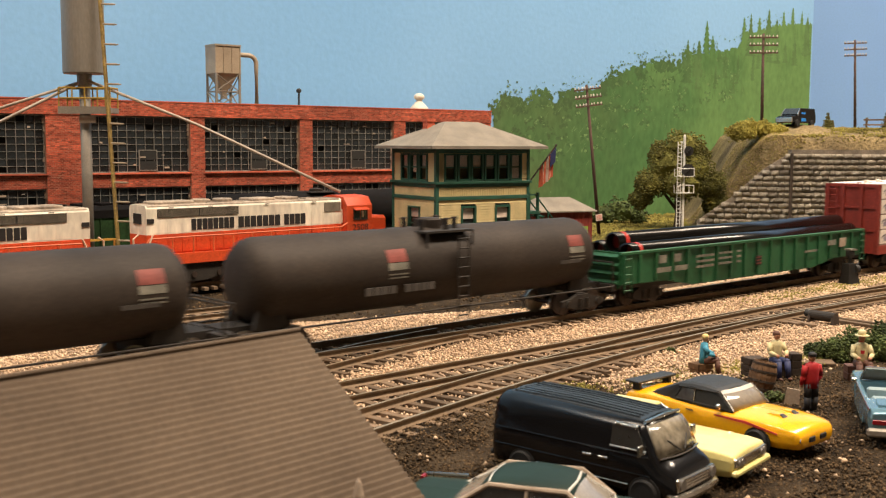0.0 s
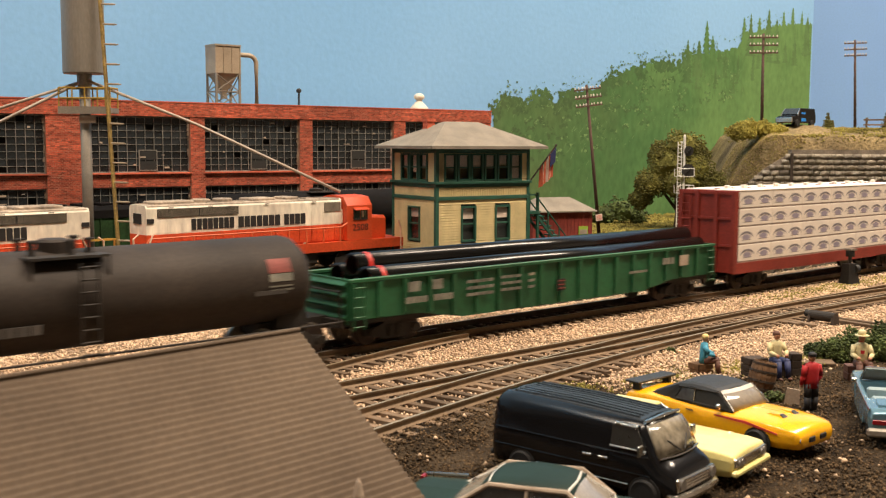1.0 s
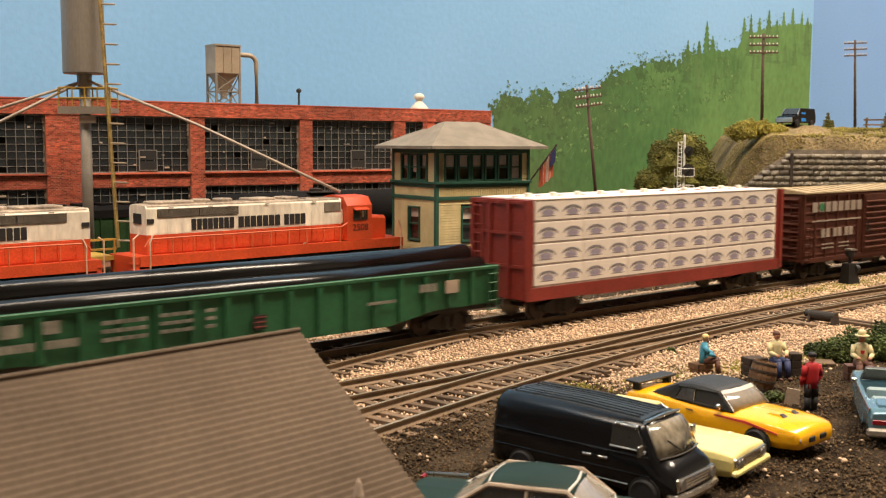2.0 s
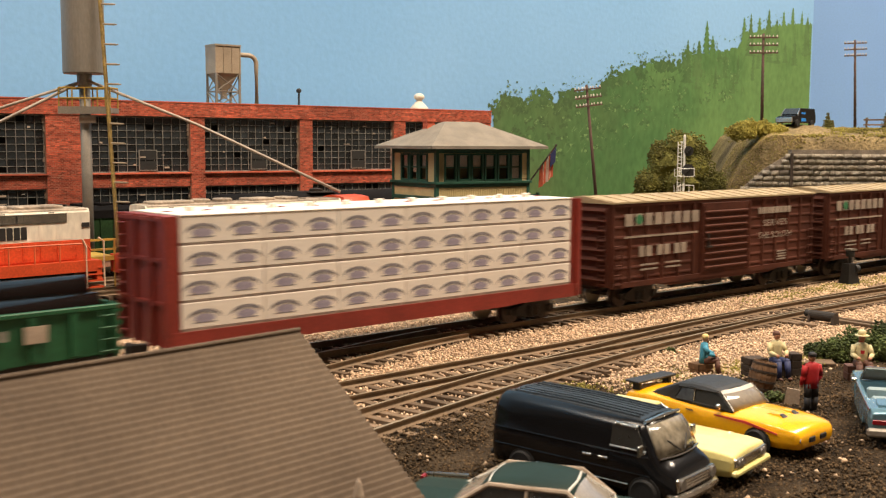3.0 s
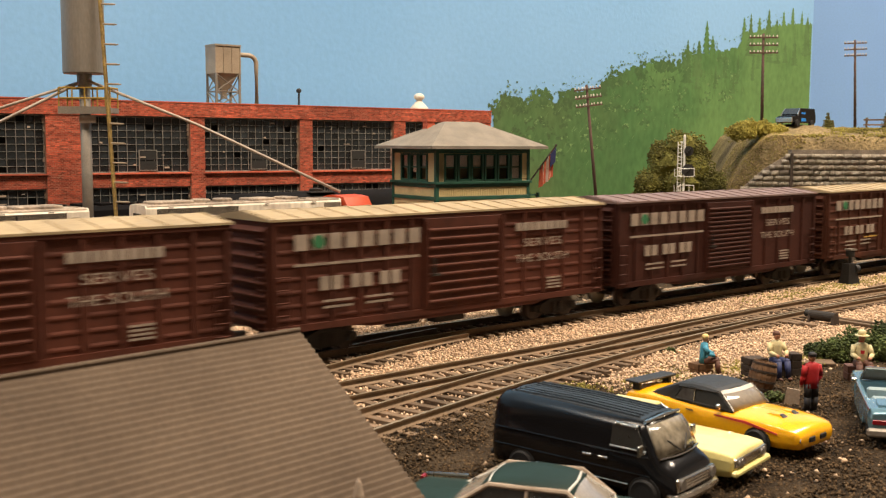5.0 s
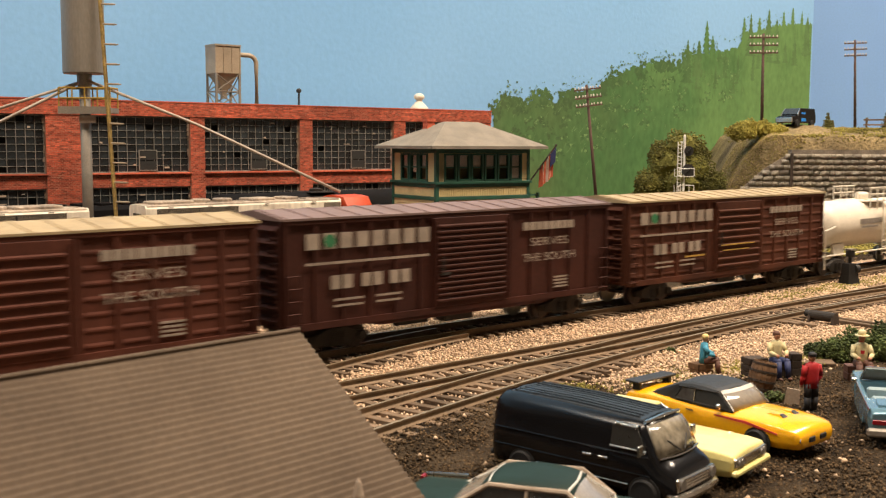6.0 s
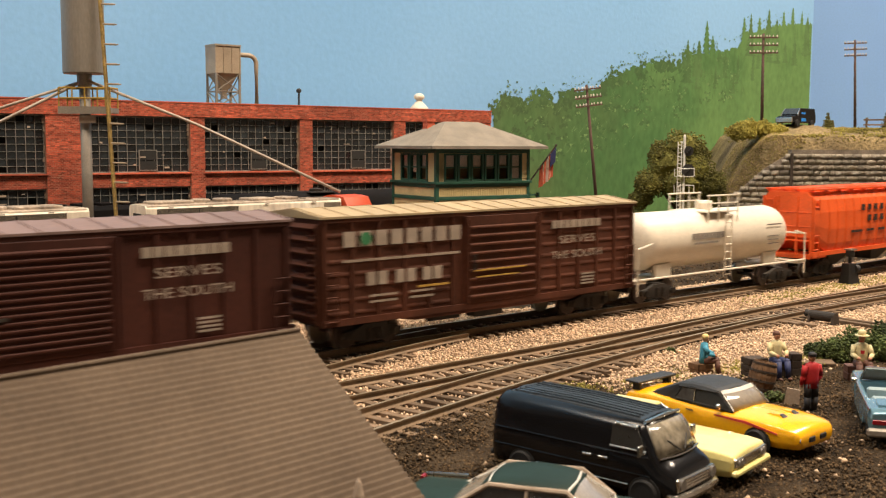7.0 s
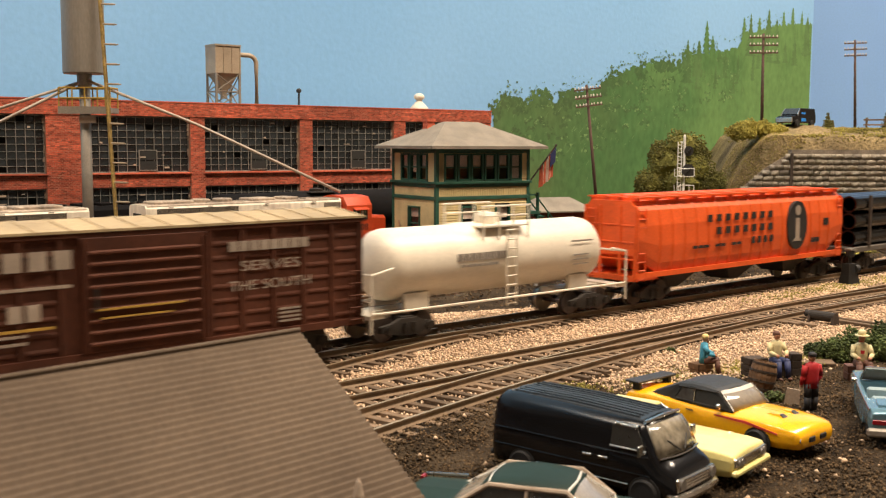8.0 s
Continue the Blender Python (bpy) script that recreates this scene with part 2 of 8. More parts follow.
M_TANKGREY = mat("galvanised_tank", (0.30, 0.27, 0.23), 0.42, 0.35, var=0.12, scale=40, fine=900, bump=0.05, stretch=(1, 1, 0.3))
M_TAN = mat("tan_sheet_metal", (0.36, 0.29, 0.21), 0.5, 0.1, var=0.2, scale=60, fine=1200, bump=0.08)
M_YELLOW = mat("yellow_steel", (0.42, 0.27, 0.045), 0.6, var=0.3, scale=100, fine=1500, bump=0.1)
M_WIRE = mat("pale_hose", (0.42, 0.35, 0.28), 0.5, var=0.15, scale=200, fine=2000)
M_REDSHED = mat("red_shed_wall", (0.25, 0.040, 0.028), 0.75, var=0.3, scale=80, fine=1500, bump=0.2)
M_LIMEDOOR = mat("lime_door", (0.28, 0.42, 0.05), 0.6, var=0.15, scale=150, fine=1500)
M_POLE = mat("brown_pole_wood", (0.085, 0.048, 0.035), 0.85, var=0.3, scale=120, fine=1500, bump=0.3, stretch=(1, 1, 0.2))
M_INSUL = mat("white_insulator", (0.75, 0.68, 0.6), 0.35, var=0.1, scale=300, fine=2500)
M_SIGNAL = mat("silver_signal_mast", (0.72, 0.69, 0.64), 0.45, 0.0, var=0.15, scale=150, fine=1500)
M_BLACKM = mat("matt_black_metal", (0.016, 0.015, 0.014), 0.6, var=0.3, scale=150, fine=1500)
M_ROCKS = mat("retaining_stone", (0.44, 0.37, 0.285), 0.95, var=0.4, scale=70, fine=700, bump=0.9, depth=0.0012, rand=0.35, tint=(0.60, 0.53, 0.43))
M_JOINT = mat("dark_stone_joint", (0.20, 0.165, 0.128), 0.95, var=0.4, scale=80, fine=900, bump=0.5)
M_HILL = mat("dry_earth_bank", (0.20, 0.142, 0.072), 0.98, var=0.5, scale=28, fine=450, bump=1.0, depth=0.0015, tint=(0.30, 0.225, 0.11))
M_GRASS = mat("olive_turf", (0.20, 0.17, 0.032), 0.98, var=0.45, scale=40, fine=500, bump=0.9, depth=0.0015, tint=(0.30, 0.25, 0.05), rand=0.3)
M_BUSH = mat("bright_olive_foam", (0.30, 0.25, 0.040), 0.95, var=0.4, scale=60, fine=700, bump=0.6, tint=(0.42, 0.36, 0.07), rand=0.25)
M_LEAF = mat("foliage_olive", (0.105, 0.105, 0.018), 0.95, var=0.5, scale=60, fine=700, bump=0.6, tint=(0.19, 0.175, 0.034), rand=0.35)
M_LEAFD = mat("foliage_green", (0.050, 0.078, 0.018), 0.95, var=0.5, scale=60, fine=700, bump=0.6, tint=(0.11, 0.145, 0.038), rand=0.4)
M_BARK = mat("bark", (0.07, 0.05, 0.035), 0.95, var=0.3, scale=150, fine=1500, bump=0.5)
M_SHEDROOF = mat("weathered_corrugated_roof", (0.107, 0.075, 0.050), 0.8, var=0.16, scale=25, fine=700, bump=0.2, tint=(0.152, 0.110, 0.075), spec=0.3)
M_WOOD = mat("brown_wood", (0.16, 0.085, 0.04), 0.8, var=0.3, scale=100, fine=1500, bump=0.3, stretch=(1, 1, 0.3))
M_DKWOOD = mat("dark_old_wood", (0.05, 0.034, 0.024), 0.85, var=0.4, scale=100, fine=1500, bump=0.3)
M_VAN = mat("black_car_paint", (0.007, 0.007, 0.008), 0.17, var=0.2, scale=80, fine=900, bump=0.02, coat=0.15, spec=0.35)
M_VANROOF = mat("satin_black_roof", (0.020, 0.025, 0.031), 0.40, var=0.15, scale=80, fine=900, bump=0.04)
M_GTO = mat("orange_yellow_car_paint", (0.95, 0.46, 0.010), 0.22, var=0.06, scale=80, fine=900, bump=0.0, coat=0.5)
M_PALE = mat("pale_yellow_car_paint", (0.80, 0.70, 0.28), 0.28, var=0.06, scale=80, fine=900, bump=0.0, coat=0.3)
M_GRNCAR = mat("dark_green_car_paint", (0.012, 0.027, 0.021), 0.6, var=0.12, scale=80, fine=900, bump=0.02, coat=0.05, spec=0.15)
M_BLUCAR = mat("pale_blue_car_paint", (0.13, 0.25, 0.32), 0.25, 0.3, var=0.1, scale=80, fine=900, bump=0.0, coat=0.4)
M_BLUDARK = mat("blue_grey_seat", (0.30, 0.40, 0.43), 0.55, var=0.1, scale=80, fine=900)
M_VINYL = mat("black_vinyl_top", (0.022, 0.024, 0.027), 0.55, var=0.2, scale=100, fine=1800, bump=0.2)
M_CHROME = mat("chrome", (0.70, 0.67, 0.62), 0.24, 1.0, var=0.05, scale=100, fine=900, bump=0.0)
M_CARGLASS = mat("smoky_car_glass", (0.035, 0.033, 0.03), 0.06, var=0.1, scale=100, fine=900, bump=0.0, spec=1.0)
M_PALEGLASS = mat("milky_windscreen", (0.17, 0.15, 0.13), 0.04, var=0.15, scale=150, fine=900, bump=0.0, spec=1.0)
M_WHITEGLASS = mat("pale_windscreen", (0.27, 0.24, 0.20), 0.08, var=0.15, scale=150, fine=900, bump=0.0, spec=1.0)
M_GREYGLASS = mat("grey_side_glass", (0.055, 0.052, 0.05), 0.1, var=0.3, scale=150, fine=900, bump=0.0, spec=0.8)
M_OLDYELLOW = mat("grimy_yellow_ladder", (0.26, 0.175, 0.05), 0.7, var=0.45, scale=150, fine=900, bump=0.2)
M_TYRE = mat("tyre_rubber", (0.014, 0.013, 0.013), 0.8, var=0.2, scale=200, fine=1500)
M_REDLIGHT = mat("red_tail_lens", (0.25, 0.01, 0.02), 0.25, var=0.1, scale=200, fine=1500)
M_BLUEDECAL = mat("blue_decal", (0.02, 0.18, 0.55), 0.4, var=0.1, scale=150, fine=1500)
M_SKIN = mat("painted_flesh", (0.50, 0.22, 0.12), 0.6, var=0.12, scale=300, fine=1500)
M_FBLUE = mat("figure_sky_blue", (0.06, 0.30, 0.44), 0.65, var=0.12, scale=300, fine=1500)
M_FRED = mat("figure_red", (0.42, 0.012, 0.016), 0.65, var=0.12, scale=300, fine=1500)
M_FCREAM = mat("figure_cream", (0.68, 0.58, 0.32), 0.65, var=0.12, scale=300, fine=1500)
M_FNAVY = mat("figure_navy", (0.025, 0.035, 0.11), 0.65, var=0.2, scale=300, fine=1500)
M_FBROWN = mat("figure_brown", (0.11, 0.045, 0.028), 0.65, var=0.2, scale=300, fine=1500)
M_FBLACK = mat("figure_black", (0.015, 0.014, 0.016), 0.65, var=0.2, scale=300, fine=1500)
M_FBLOND = mat("figure_blond", (0.75, 0.55, 0.22), 0.65, var=0.15, scale=300, fine=1500)
M_FLAGRED = mat("flag_red_white", (0.55, 0.12, 0.06), 0.8, var=0.2, scale=200, fine=1500)
M_FLAGWHITE = mat("flag_white", (0.62, 0.50, 0.42), 0.8, var=0.1, scale=200, fine=1500)
M_FLAGBLUE = mat("flag_blue", (0.02, 0.025, 0.09), 0.8, var=0.2, scale=200, fine=1500)
M_ROOMWALL = mat("room_wall_paint", (0.55, 0.48, 0.40), 0.85, var=0.06, scale=4, fine=200, bump=0.1)
M_CEIL = mat("white_ceiling", (0.75, 0.72, 0.66), 0.9, var=0.04, scale=6, fine=300, bump=0.1)
M_FLOOR = mat("grey_room_floor", (0.20, 0.17, 0.14), 0.7, var=0.15, scale=5, fine=100, bump=0.1)

M_DULLBAND = mat("faded_red_paint", (0.20, 0.045, 0.035), 0.6, var=0.3, scale=120, fine=1500)
M_FADEPRINT = mat("faded_lettering", (0.19, 0.18, 0.145), 0.7, var=0.35, scale=150, fine=2500, bump=0.05)
# pale, uneven base colour carries the van glass's bright reflections
M_VANGLARE = mat("windscreen_painted_glare", (0.27, 0.235, 0.175), 0.05, var=0.5, scale=60, fine=500, bump=0.0, spec=1.0)
M_CREAM_BAND = mat("off_white_strip", (0.62, 0.59, 0.53), 0.35, var=0.1, scale=120, fine=900)
M_SCRUB = mat("dry_scrub", (0.25, 0.185, 0.085), 0.95, var=0.4, scale=40, fine=600, bump=0.4, rand=0.3)
# ---- the room ----
def slab(name, m, ma, dims, label, category="structure", bev=0):
    bm = B()
    box(bm, *dims, bev=bev)
    o = part(name, bm, ma)
    o.matrix_basis = m
    return tagged(o, label, category, kind="structure")


slab("floor", P(0, 0), M_FLOOR, (-2600, 3000, -2000, 3200, -1020, -1000), "grey concrete floor of the basement room", "floor")
slab("ceiling", P(0, 0), M_CEIL, (-2600, 3000, -2000, 3200, 1430, 1450), "plain white ceiling over the layout", "ceiling")
slab("wall_south", P(0, 0), M_ROOMWALL, (-2600, 3000, -2020, -2000, -1000, 1430), "plain pale room wall behind the aisle", "wall")
slab("wall_west", P(0, 0), M_ROOMWALL, (-2620, -2600, -2000, 3200, -1000, 1430), "plain pale room wall", "wall")
slab("wall_east", P(0, 0), M_ROOMWALL, (3000, 3020, -2000, 3200, -1000, 1430), "plain pale room wall", "wall")
slab("wall_north", P(0, 0), M_ROOMWALL, (-2600, 3000, 3200, 3220, -1000, 1430), "plain pale room wall", "wall")
FA = math.degrees(math.atan2(0.593, 0.805))
FRONT = P(-302, 720, 0, FA)          # the factory's front: x along it, -y towards the aisle
slab("backdrop_wall", FRONT, M_SKY, (-1500, 1046, 90, 104, -60, 1400), "sky-blue painted backdrop wall with roller texture", "backdrop")
slab("backdrop_far_wall", P(380, 1960, 0, 4), M_SKY2, (-500, 1800, 0, 14, -60, 1400), "deeper blue painted far wall", "backdrop")

# the forest painted on the backdrop: flat silhouettes, layer on layer
def crest(s):
    pts = ((505.0, 116.0), (513.2, 126.6), (528.3, 130.6), (551.6, 123.1), (561.7, 131.7), (577.7, 131.6), (591.7, 123.1), (603.8, 134.3), (654.6, 141.0), (667.5, 151.4), (685.1, 159.7), (707.6, 165.7), (744.7, 173.9), (783.4, 174.6), (800.9, 186.0), (822.9, 191.3), (859.2, 194.7), (891.2, 199.3), (904.4, 219.4), (934.3, 224.2), (956.7, 231.4), (997.6, 235.7), (1036.2, 239.9))
    return float(np.interp(s, [p[0] for p in pts], [p[1] for p in pts]))


def mural():
    rnd = random.Random(7)
    bm = B()
    y = [89.6, 0]
    left, right = 505.0, 1043.0

    def shape(pts, mi):
        y[1] = (y[1] + 1) % 97
        bm.faces.new([bm.verts.new((min(p[0], right), y[0] - y[1] * .0003, p[1])) for p in pts]).material_index = mi

    def dab(s, z, r, mi, wide=1.0, n=9):
        a = rnd.uniform(0, 6.283)
        shape([(s + wide * r * rnd.uniform(.55, 1.25) * math.cos(a + k * 6.283 / n), z + r * rnd.uniform(.55, 1.25) * math.sin(a + k * 6.283 / n)) for k in range(n)], mi)

    def conifer(s, z, h, w, mi):
        k = 9
        l, r = [], []
        for i in range(k):
            f = (i + .6) / k
            ww = w * (.1 + f) * rnd.uniform(.75, 1.2)
            for side, out, sg in ((l, ww, -1), (r, ww * rnd.uniform(.8, 1.15), 1)):
                side.append((s + sg * out, z - h * f - rnd.uniform(0, .8)))
                side.append((s + sg * out * .5, z - h * f - 1.0))
        shape([(s, z)] + r + l[::-1], mi)

    # the body of the wood, ragged along its top
    top = [(s, crest(s) - 4 + rnd.uniform(-3, 2)) for s in np.arange(left, right, 2.2)]
    shape(top + [(right, crest(right) - 4), (right, -40), (left, -40)], 0)
    y[0] -= .035
    # rounded crowns along the crest, made of many small dabs
    for s in np.arange(left + 3, 830, 9.0):
        s += rnd.uniform(-4, 4)
        cz, r = crest(s) - rnd.uniform(5, 12), rnd.uniform(6, 11)
        mi = rnd.choice((0, 1, 1))
        for _ in range(26):
            a, q = rnd.uniform(0, 6.283), r * math.sqrt(rnd.random())
            dab(s + q * math.cos(a), cz + q * math.sin(a), rnd.uniform(1.1, 3.0), mi)
    for _ in range(95):
        s = rnd.uniform(left + 10, 900)
        cz, r = crest(s) - rnd.uniform(14, 75), rnd.uniform(5, 11)
        for _ in range(12):
            a, q = rnd.uniform(.2, 2.9), r * rnd.uniform(.5, 1.0)
            dab(s + q * math.cos(a), cz + q * math.sin(a), rnd.uniform(.7, 2.0), rnd.choice((1, 1, 1, 1, 2)), 1.3, 7)
    y[0] -= .035
    # spires
    for s, z in ((800.3, 200.5), (820.5, 200.5), (833.8, 225.3), (844.9, 208.7), (903.6, 234.5), (916.7, 239.6), (933.6, 236.7), (952.4, 247.9), (969.2, 236.5), (982.6, 247.5), (1001.3, 253.2), (1020.9, 249.0), (1033.5, 244.1)):
        conifer(s, z, rnd.uniform(44, 62), rnd.uniform(10, 14), rnd.choice((0, 1)))
    for _ in range(26):
        s = rnd.uniform(800, right - 3)
        conifer(s, crest(s) - rnd.uniform(2, 26), rnd.uniform(24, 44), rnd.uniform(4, 7), rnd.choice((0, 0, 1)))
    y[0] -= .035
    # thin brush strokes, paler and darker, over the body
    for _ in range(900):
        s = rnd.uniform(left + 6, right - 6)
        z = crest(s) - 8 - abs(rnd.gauss(0, 55))
        ln, w = rnd.uniform(2, 9), rnd.uniform(.15, .5)
        a = rnd.uniform(.5, 1.1) if s < 820 else rnd.uniform(1.2, 1.9)
        dx, dz = math.cos(a) * ln, math.sin(a) * ln
        shape([(s, z), (s + w, z - w), (s + dx, z + dz), (s + dx - w * .6, z + dz + w * .6)], rnd.choice((0, 1, 1, 2)))
    y[0] -= .035
    # stray flecks of paint above the tree line
    for _ in range(260):
        s = rnd.uniform(left - 4, 860) if rnd.random() < .85 else rnd.uniform(860, right - 4)
        dab(s, crest(s) + rnd.uniform(-3, 4) + abs(rnd.gauss(0, 5)), rnd.uniform(.3, 1.1), rnd.choice((0, 1, 2)), 1.5, 6)
    o = part("painted_forest", bm, [M_MURAL, M_MURALD, M_MURALHAZE])
    o.matrix_basis = FRONT
    tagged(o, "hand-painted green forest mural on the blue backdrop", "mural", kind="structure")


mural()

# ---- the ground of the layout ----
TRK = (428.2, 88.48, -0.833, 0.291)


def main_y(x):
    x = np.asarray(x, float)
    c = np.clip(x, -500, 600)
    X = c / 100
    return TRK[0] + X * (TRK[1] + X * (TRK[2] + X * TRK[3])) + (x - c) * 0.9


def side(x, y):
    """distance from the main line towards the aisle"""
    return (428.2 + 0.885 * np.asarray(x, float) - y) / 1.335


def sstep(v):
    v = np.clip(v, 0, 1)
    return v * v * (3 - 2 * v)


def ground_z(x, y):
    q = side(x, y)
    return -6.2 - 8.5 * sstep((-q - 128) / 60) * sstep((150 - np.asarray(x, float)) / 120) + 3.2 * sstep((124 - q) / 14) * sstep((q - 88) / 8) * sstep((70 - np.asarray(x, float)) / 30)


def ground_sheet():
    xs = np.concatenate([np.arange(-1400, -400, 60), np.arange(-400, 500, 9), np.arange(500, 2600, 60)])
    ys = np.concatenate([np.arange(-1740, 130, 60), np.arange(130, 1300, 9), np.arange(1300, 2700, 70)])
    X, Y = np.meshgrid(xs, ys)
    rs = np.random.RandomState(3)
    Z = ground_z(X, Y) + rs.uniform(-.5, .5, X.shape)
    V = np.stack([X, Y, Z], -1).reshape(-1, 3) * MM
    n, m = len(ys), len(xs)
    i = np.arange(n * m).reshape(n, m)
    F = np.stack([i[:-1, :-1], i[:-1, 1:], i[1:, 1:], i[1:, :-1]], -1).reshape(-1, 4)
    me = bpy.data.meshes.new("ground")
    me.from_pydata(V.tolist(), [], F.tolist())
    me.materials.append(M_DIRT)
    tagged(new("ground", me), "dark brown scattered dirt of the yard", "ground", kind="structure")


ground_sheet()


def edge_noise(x):
    return 5 * noise.noise((x * .02, 1.3, 0)) + 4 * noise.noise((x * .07, 4.1, 0))


def ballast_edge(x):
    return float(np.interp(x, (-60, -33, -5, 10, 28, 63, 160, 230, 420), (99, 99, 101, 106, 114, 118, 122, 120, 100))) + edge_noise(x)


def far_edge(x):
    return np.interp(x, (-40, 70), (-86, -38))


def ballast_bed():
    bm = B()
    prev = None
    for x in np.arange(-1300, 900, 8.0):
        row = []
        q0, q1 = far_edge(x) + edge_noise(x + 300), ballast_edge(x)
        for q, dz in ((q0, -6.6), (q0 + 10, -5.0), (-14, -4.2), (20, -4.3), (60, -4.4), (q1 - 12, -5.0), (q1, -6.8)):
            row.append(bm.verts.new((x + q * .663, 428.2 + .885 * x - q * .749, dz)))
        if prev:
            for a, b, c, d in zip(prev, prev[1:], row[1:], row):
                bm.faces.new((a, b, c, d))
        prev = row
    o = part("ballast_bed", bm, M_BALLAST)
    tagged(o, "tan gravel ballast bed under the tracks", "ballast", kind="structure")


ballast_bed()


def scatter(name, label, count, pick, size, ma, seed, flat=0.8):
    """many small angular stones in one mesh"""
    rs = np.random.RandomState(seed)
    c = pick(rs, count)
    k = len(c)
    octa = np.array([(1, 0, 0), (-1, 0, 0), (0, 1, 0), (0, -1, 0), (0, 0, 1), (0, 0, -1)], float)
    tri = np.array([(0, 2, 4), (2, 1, 4), (1, 3, 4), (3, 0, 4), (2, 0, 5), (1, 2, 5), (3, 1, 5), (0, 3, 5)])
    r = rs.uniform(size[0], size[1], (k, 1, 1)) * rs.uniform(.65, 1.35, (k, 6, 1))
    a = rs.uniform(0, 6.283, k)
    v = octa[None] * r
    tilt = rs.uniform(-.5, .5, k)
    v[:, :, 2] = v[:, :, 2] * flat + v[:, :, 0] * tilt[:, None]
    x = v[:, :, 0] * np.cos(a)[:, None] - v[:, :, 1] * np.sin(a)[:, None]
    y = v[:, :, 0] * np.sin(a)[:, None] + v[:, :, 1] * np.cos(a)[:, None]
    V = (np.stack([x, y, v[:, :, 2]], -1) + c[:, None, :]).reshape(-1, 3) * MM
    F = (tri[None] + (np.arange(k) * 6)[:, None, None]).reshape(-1, 3)
    me = bpy.data.meshes.new(name)
    me.vertices.add(len(V))
    me.vertices.foreach_set("co", V.astype(np.float32).ravel())
    me.loops.add(F.size)
    me.loops.foreach_set("vertex_index", F.astype(np.int32).ravel())
    me.polygons.add(len(F))
    me.polygons.foreach_set("loop_start", np.arange(0, F.size, 3, dtype=np.int32))
    me.update()
    me.validate()
    me.materials.append(ma)
    return tagged(new(name, me), label, name.replace("_", " "), kind="stuff")


def pick_ballast(rs, n):
    x = rs.uniform(-330, 420, n)
    edge = np.array([ballast_edge(v) for v in np.linspace(-330, 420, 400)])
    q1 = np.interp(x, np.linspace(-330, 420, 400), edge)
    q0 = far_edge(x)
    q = q0 + rs.uniform(0, 1, n) * (q1 - q0 + 4) + rs.normal(0, 4, n) * (rs.uniform(0, 1, n) < .25)
    X, Y = x + q * .663, 428.2 + .885 * x - q * .749
    z = np.interp(q - np.where(q < -28, q0 + 38, 0), (-38, -28, -14, 20, 60, 95, 115), (-6.6, -5, -4.2, -4.3, -4.4, -5.0, -6.0)) + rs.uniform(.3, 1.35, n)
    keep = (Y > 150) & (np.abs(X / Y) < .5)
    return np.stack([X, Y, z], -1)[keep]


def pick_dirt(rs, n):
    X, Y = rs.uniform(-60, 260, n), rs.uniform(170, 470, n)
    q = side(X, Y)
    keep = (q > 90) & (np.abs(X / Y) < .5)
    X, Y = X[keep], Y[keep]
    return np.stack([X, Y, ground_z(X, Y) + rs.uniform(-.1, .4, len(X))], -1)


def pick_far(rs, n):
    X, Y = rs.uniform(-300, 420, n), rs.uniform(300, 1100, n)
    q = side(X, Y)
    keep = (q < -30) & (np.abs(X / Y) < .5)
    X, Y = X[keep], Y[keep]
    return np.stack([X, Y, ground_z(X, Y) + rs.uniform(-.2, .4, len(X))], -1)


def pick_pale(rs, n):
    c = pick_dirt(rs, n)
    c[:, 2] += .35
    return c


scatter("ballast_stones", "loose tan and pinkish ballast stones", 170000, pick_ballast, (0.32, 0.72), M_STONE_L, 11)
scatter("dirt_lumps", "dark brown crumbs of dirt", 115000, pick_dirt, (0.18, 0.62), M_DIRTLUMP, 12)
scatter("far_dirt_lumps", "dark brown crumbs of dirt between the rear tracks", 26000, pick_far, (0.5, 1.2), M_DIRTLUMP, 13)
scatter("pale_pebbles", "pale stray pebbles lying on the dirt", 900, pick_pale, (0.30, 0.95), M_STONE_L, 14)


def pick_grass(rs, n):
    """tufts of dry weed beside the main line"""
    x = rs.normal(205, 32, n)
    q = rs.normal(27, 5, n)
    X, Y = x + q * .663, 428.2 + .885 * x - q * .749
    return np.stack([X, Y, -4 + rs.uniform(0, .9, n)], -1)


def pick_turf(rs, n):
    X, Y = rs.uniform(90, 520, n), rs.uniform(760, 1250, n)
    keep = (side(X, Y) < -62) & (np.abs(X / Y) < .46)
    X, Y = X[keep], Y[keep]
    return np.stack([X, Y, ground_z(X, Y) + rs.uniform(0, 1.2, len(X))], -1)


scatter("weed_tufts", "dry olive weeds growing in the ballast", 1500, pick_grass, (0.4, 1.1), M_GRASS, 15)
def pick_moss(rs, n):
    """patches where the gravel meets the dirt"""
    c = np.array(((22, 96), (34, 108), (12, 100), (48, 113), (-30, 100), (60, 116), (6, 103)), float)[rs.randint(0, 7, n)]
    x, q = c[:, 0] + rs.normal(0, 6, n), c[:, 1] + rs.normal(0, 4, n)
    X, Y = x + q * .663, 428.2 + .885 * x - q * .749
    return np.stack([X, Y, ground_z(X, Y) + .8 + rs.uniform(0, .7, n)], -1)


scatter("edge_moss", "olive-brown moss crumbs along the gravel's edge", 3500, pick_moss, (0.22, 0.7), M_GRASS, 17)
scatter("ground_turf", "olive turf on the ground by the hill", 30000, pick_turf, (0.8, 2.0), M_GRASS, 16)


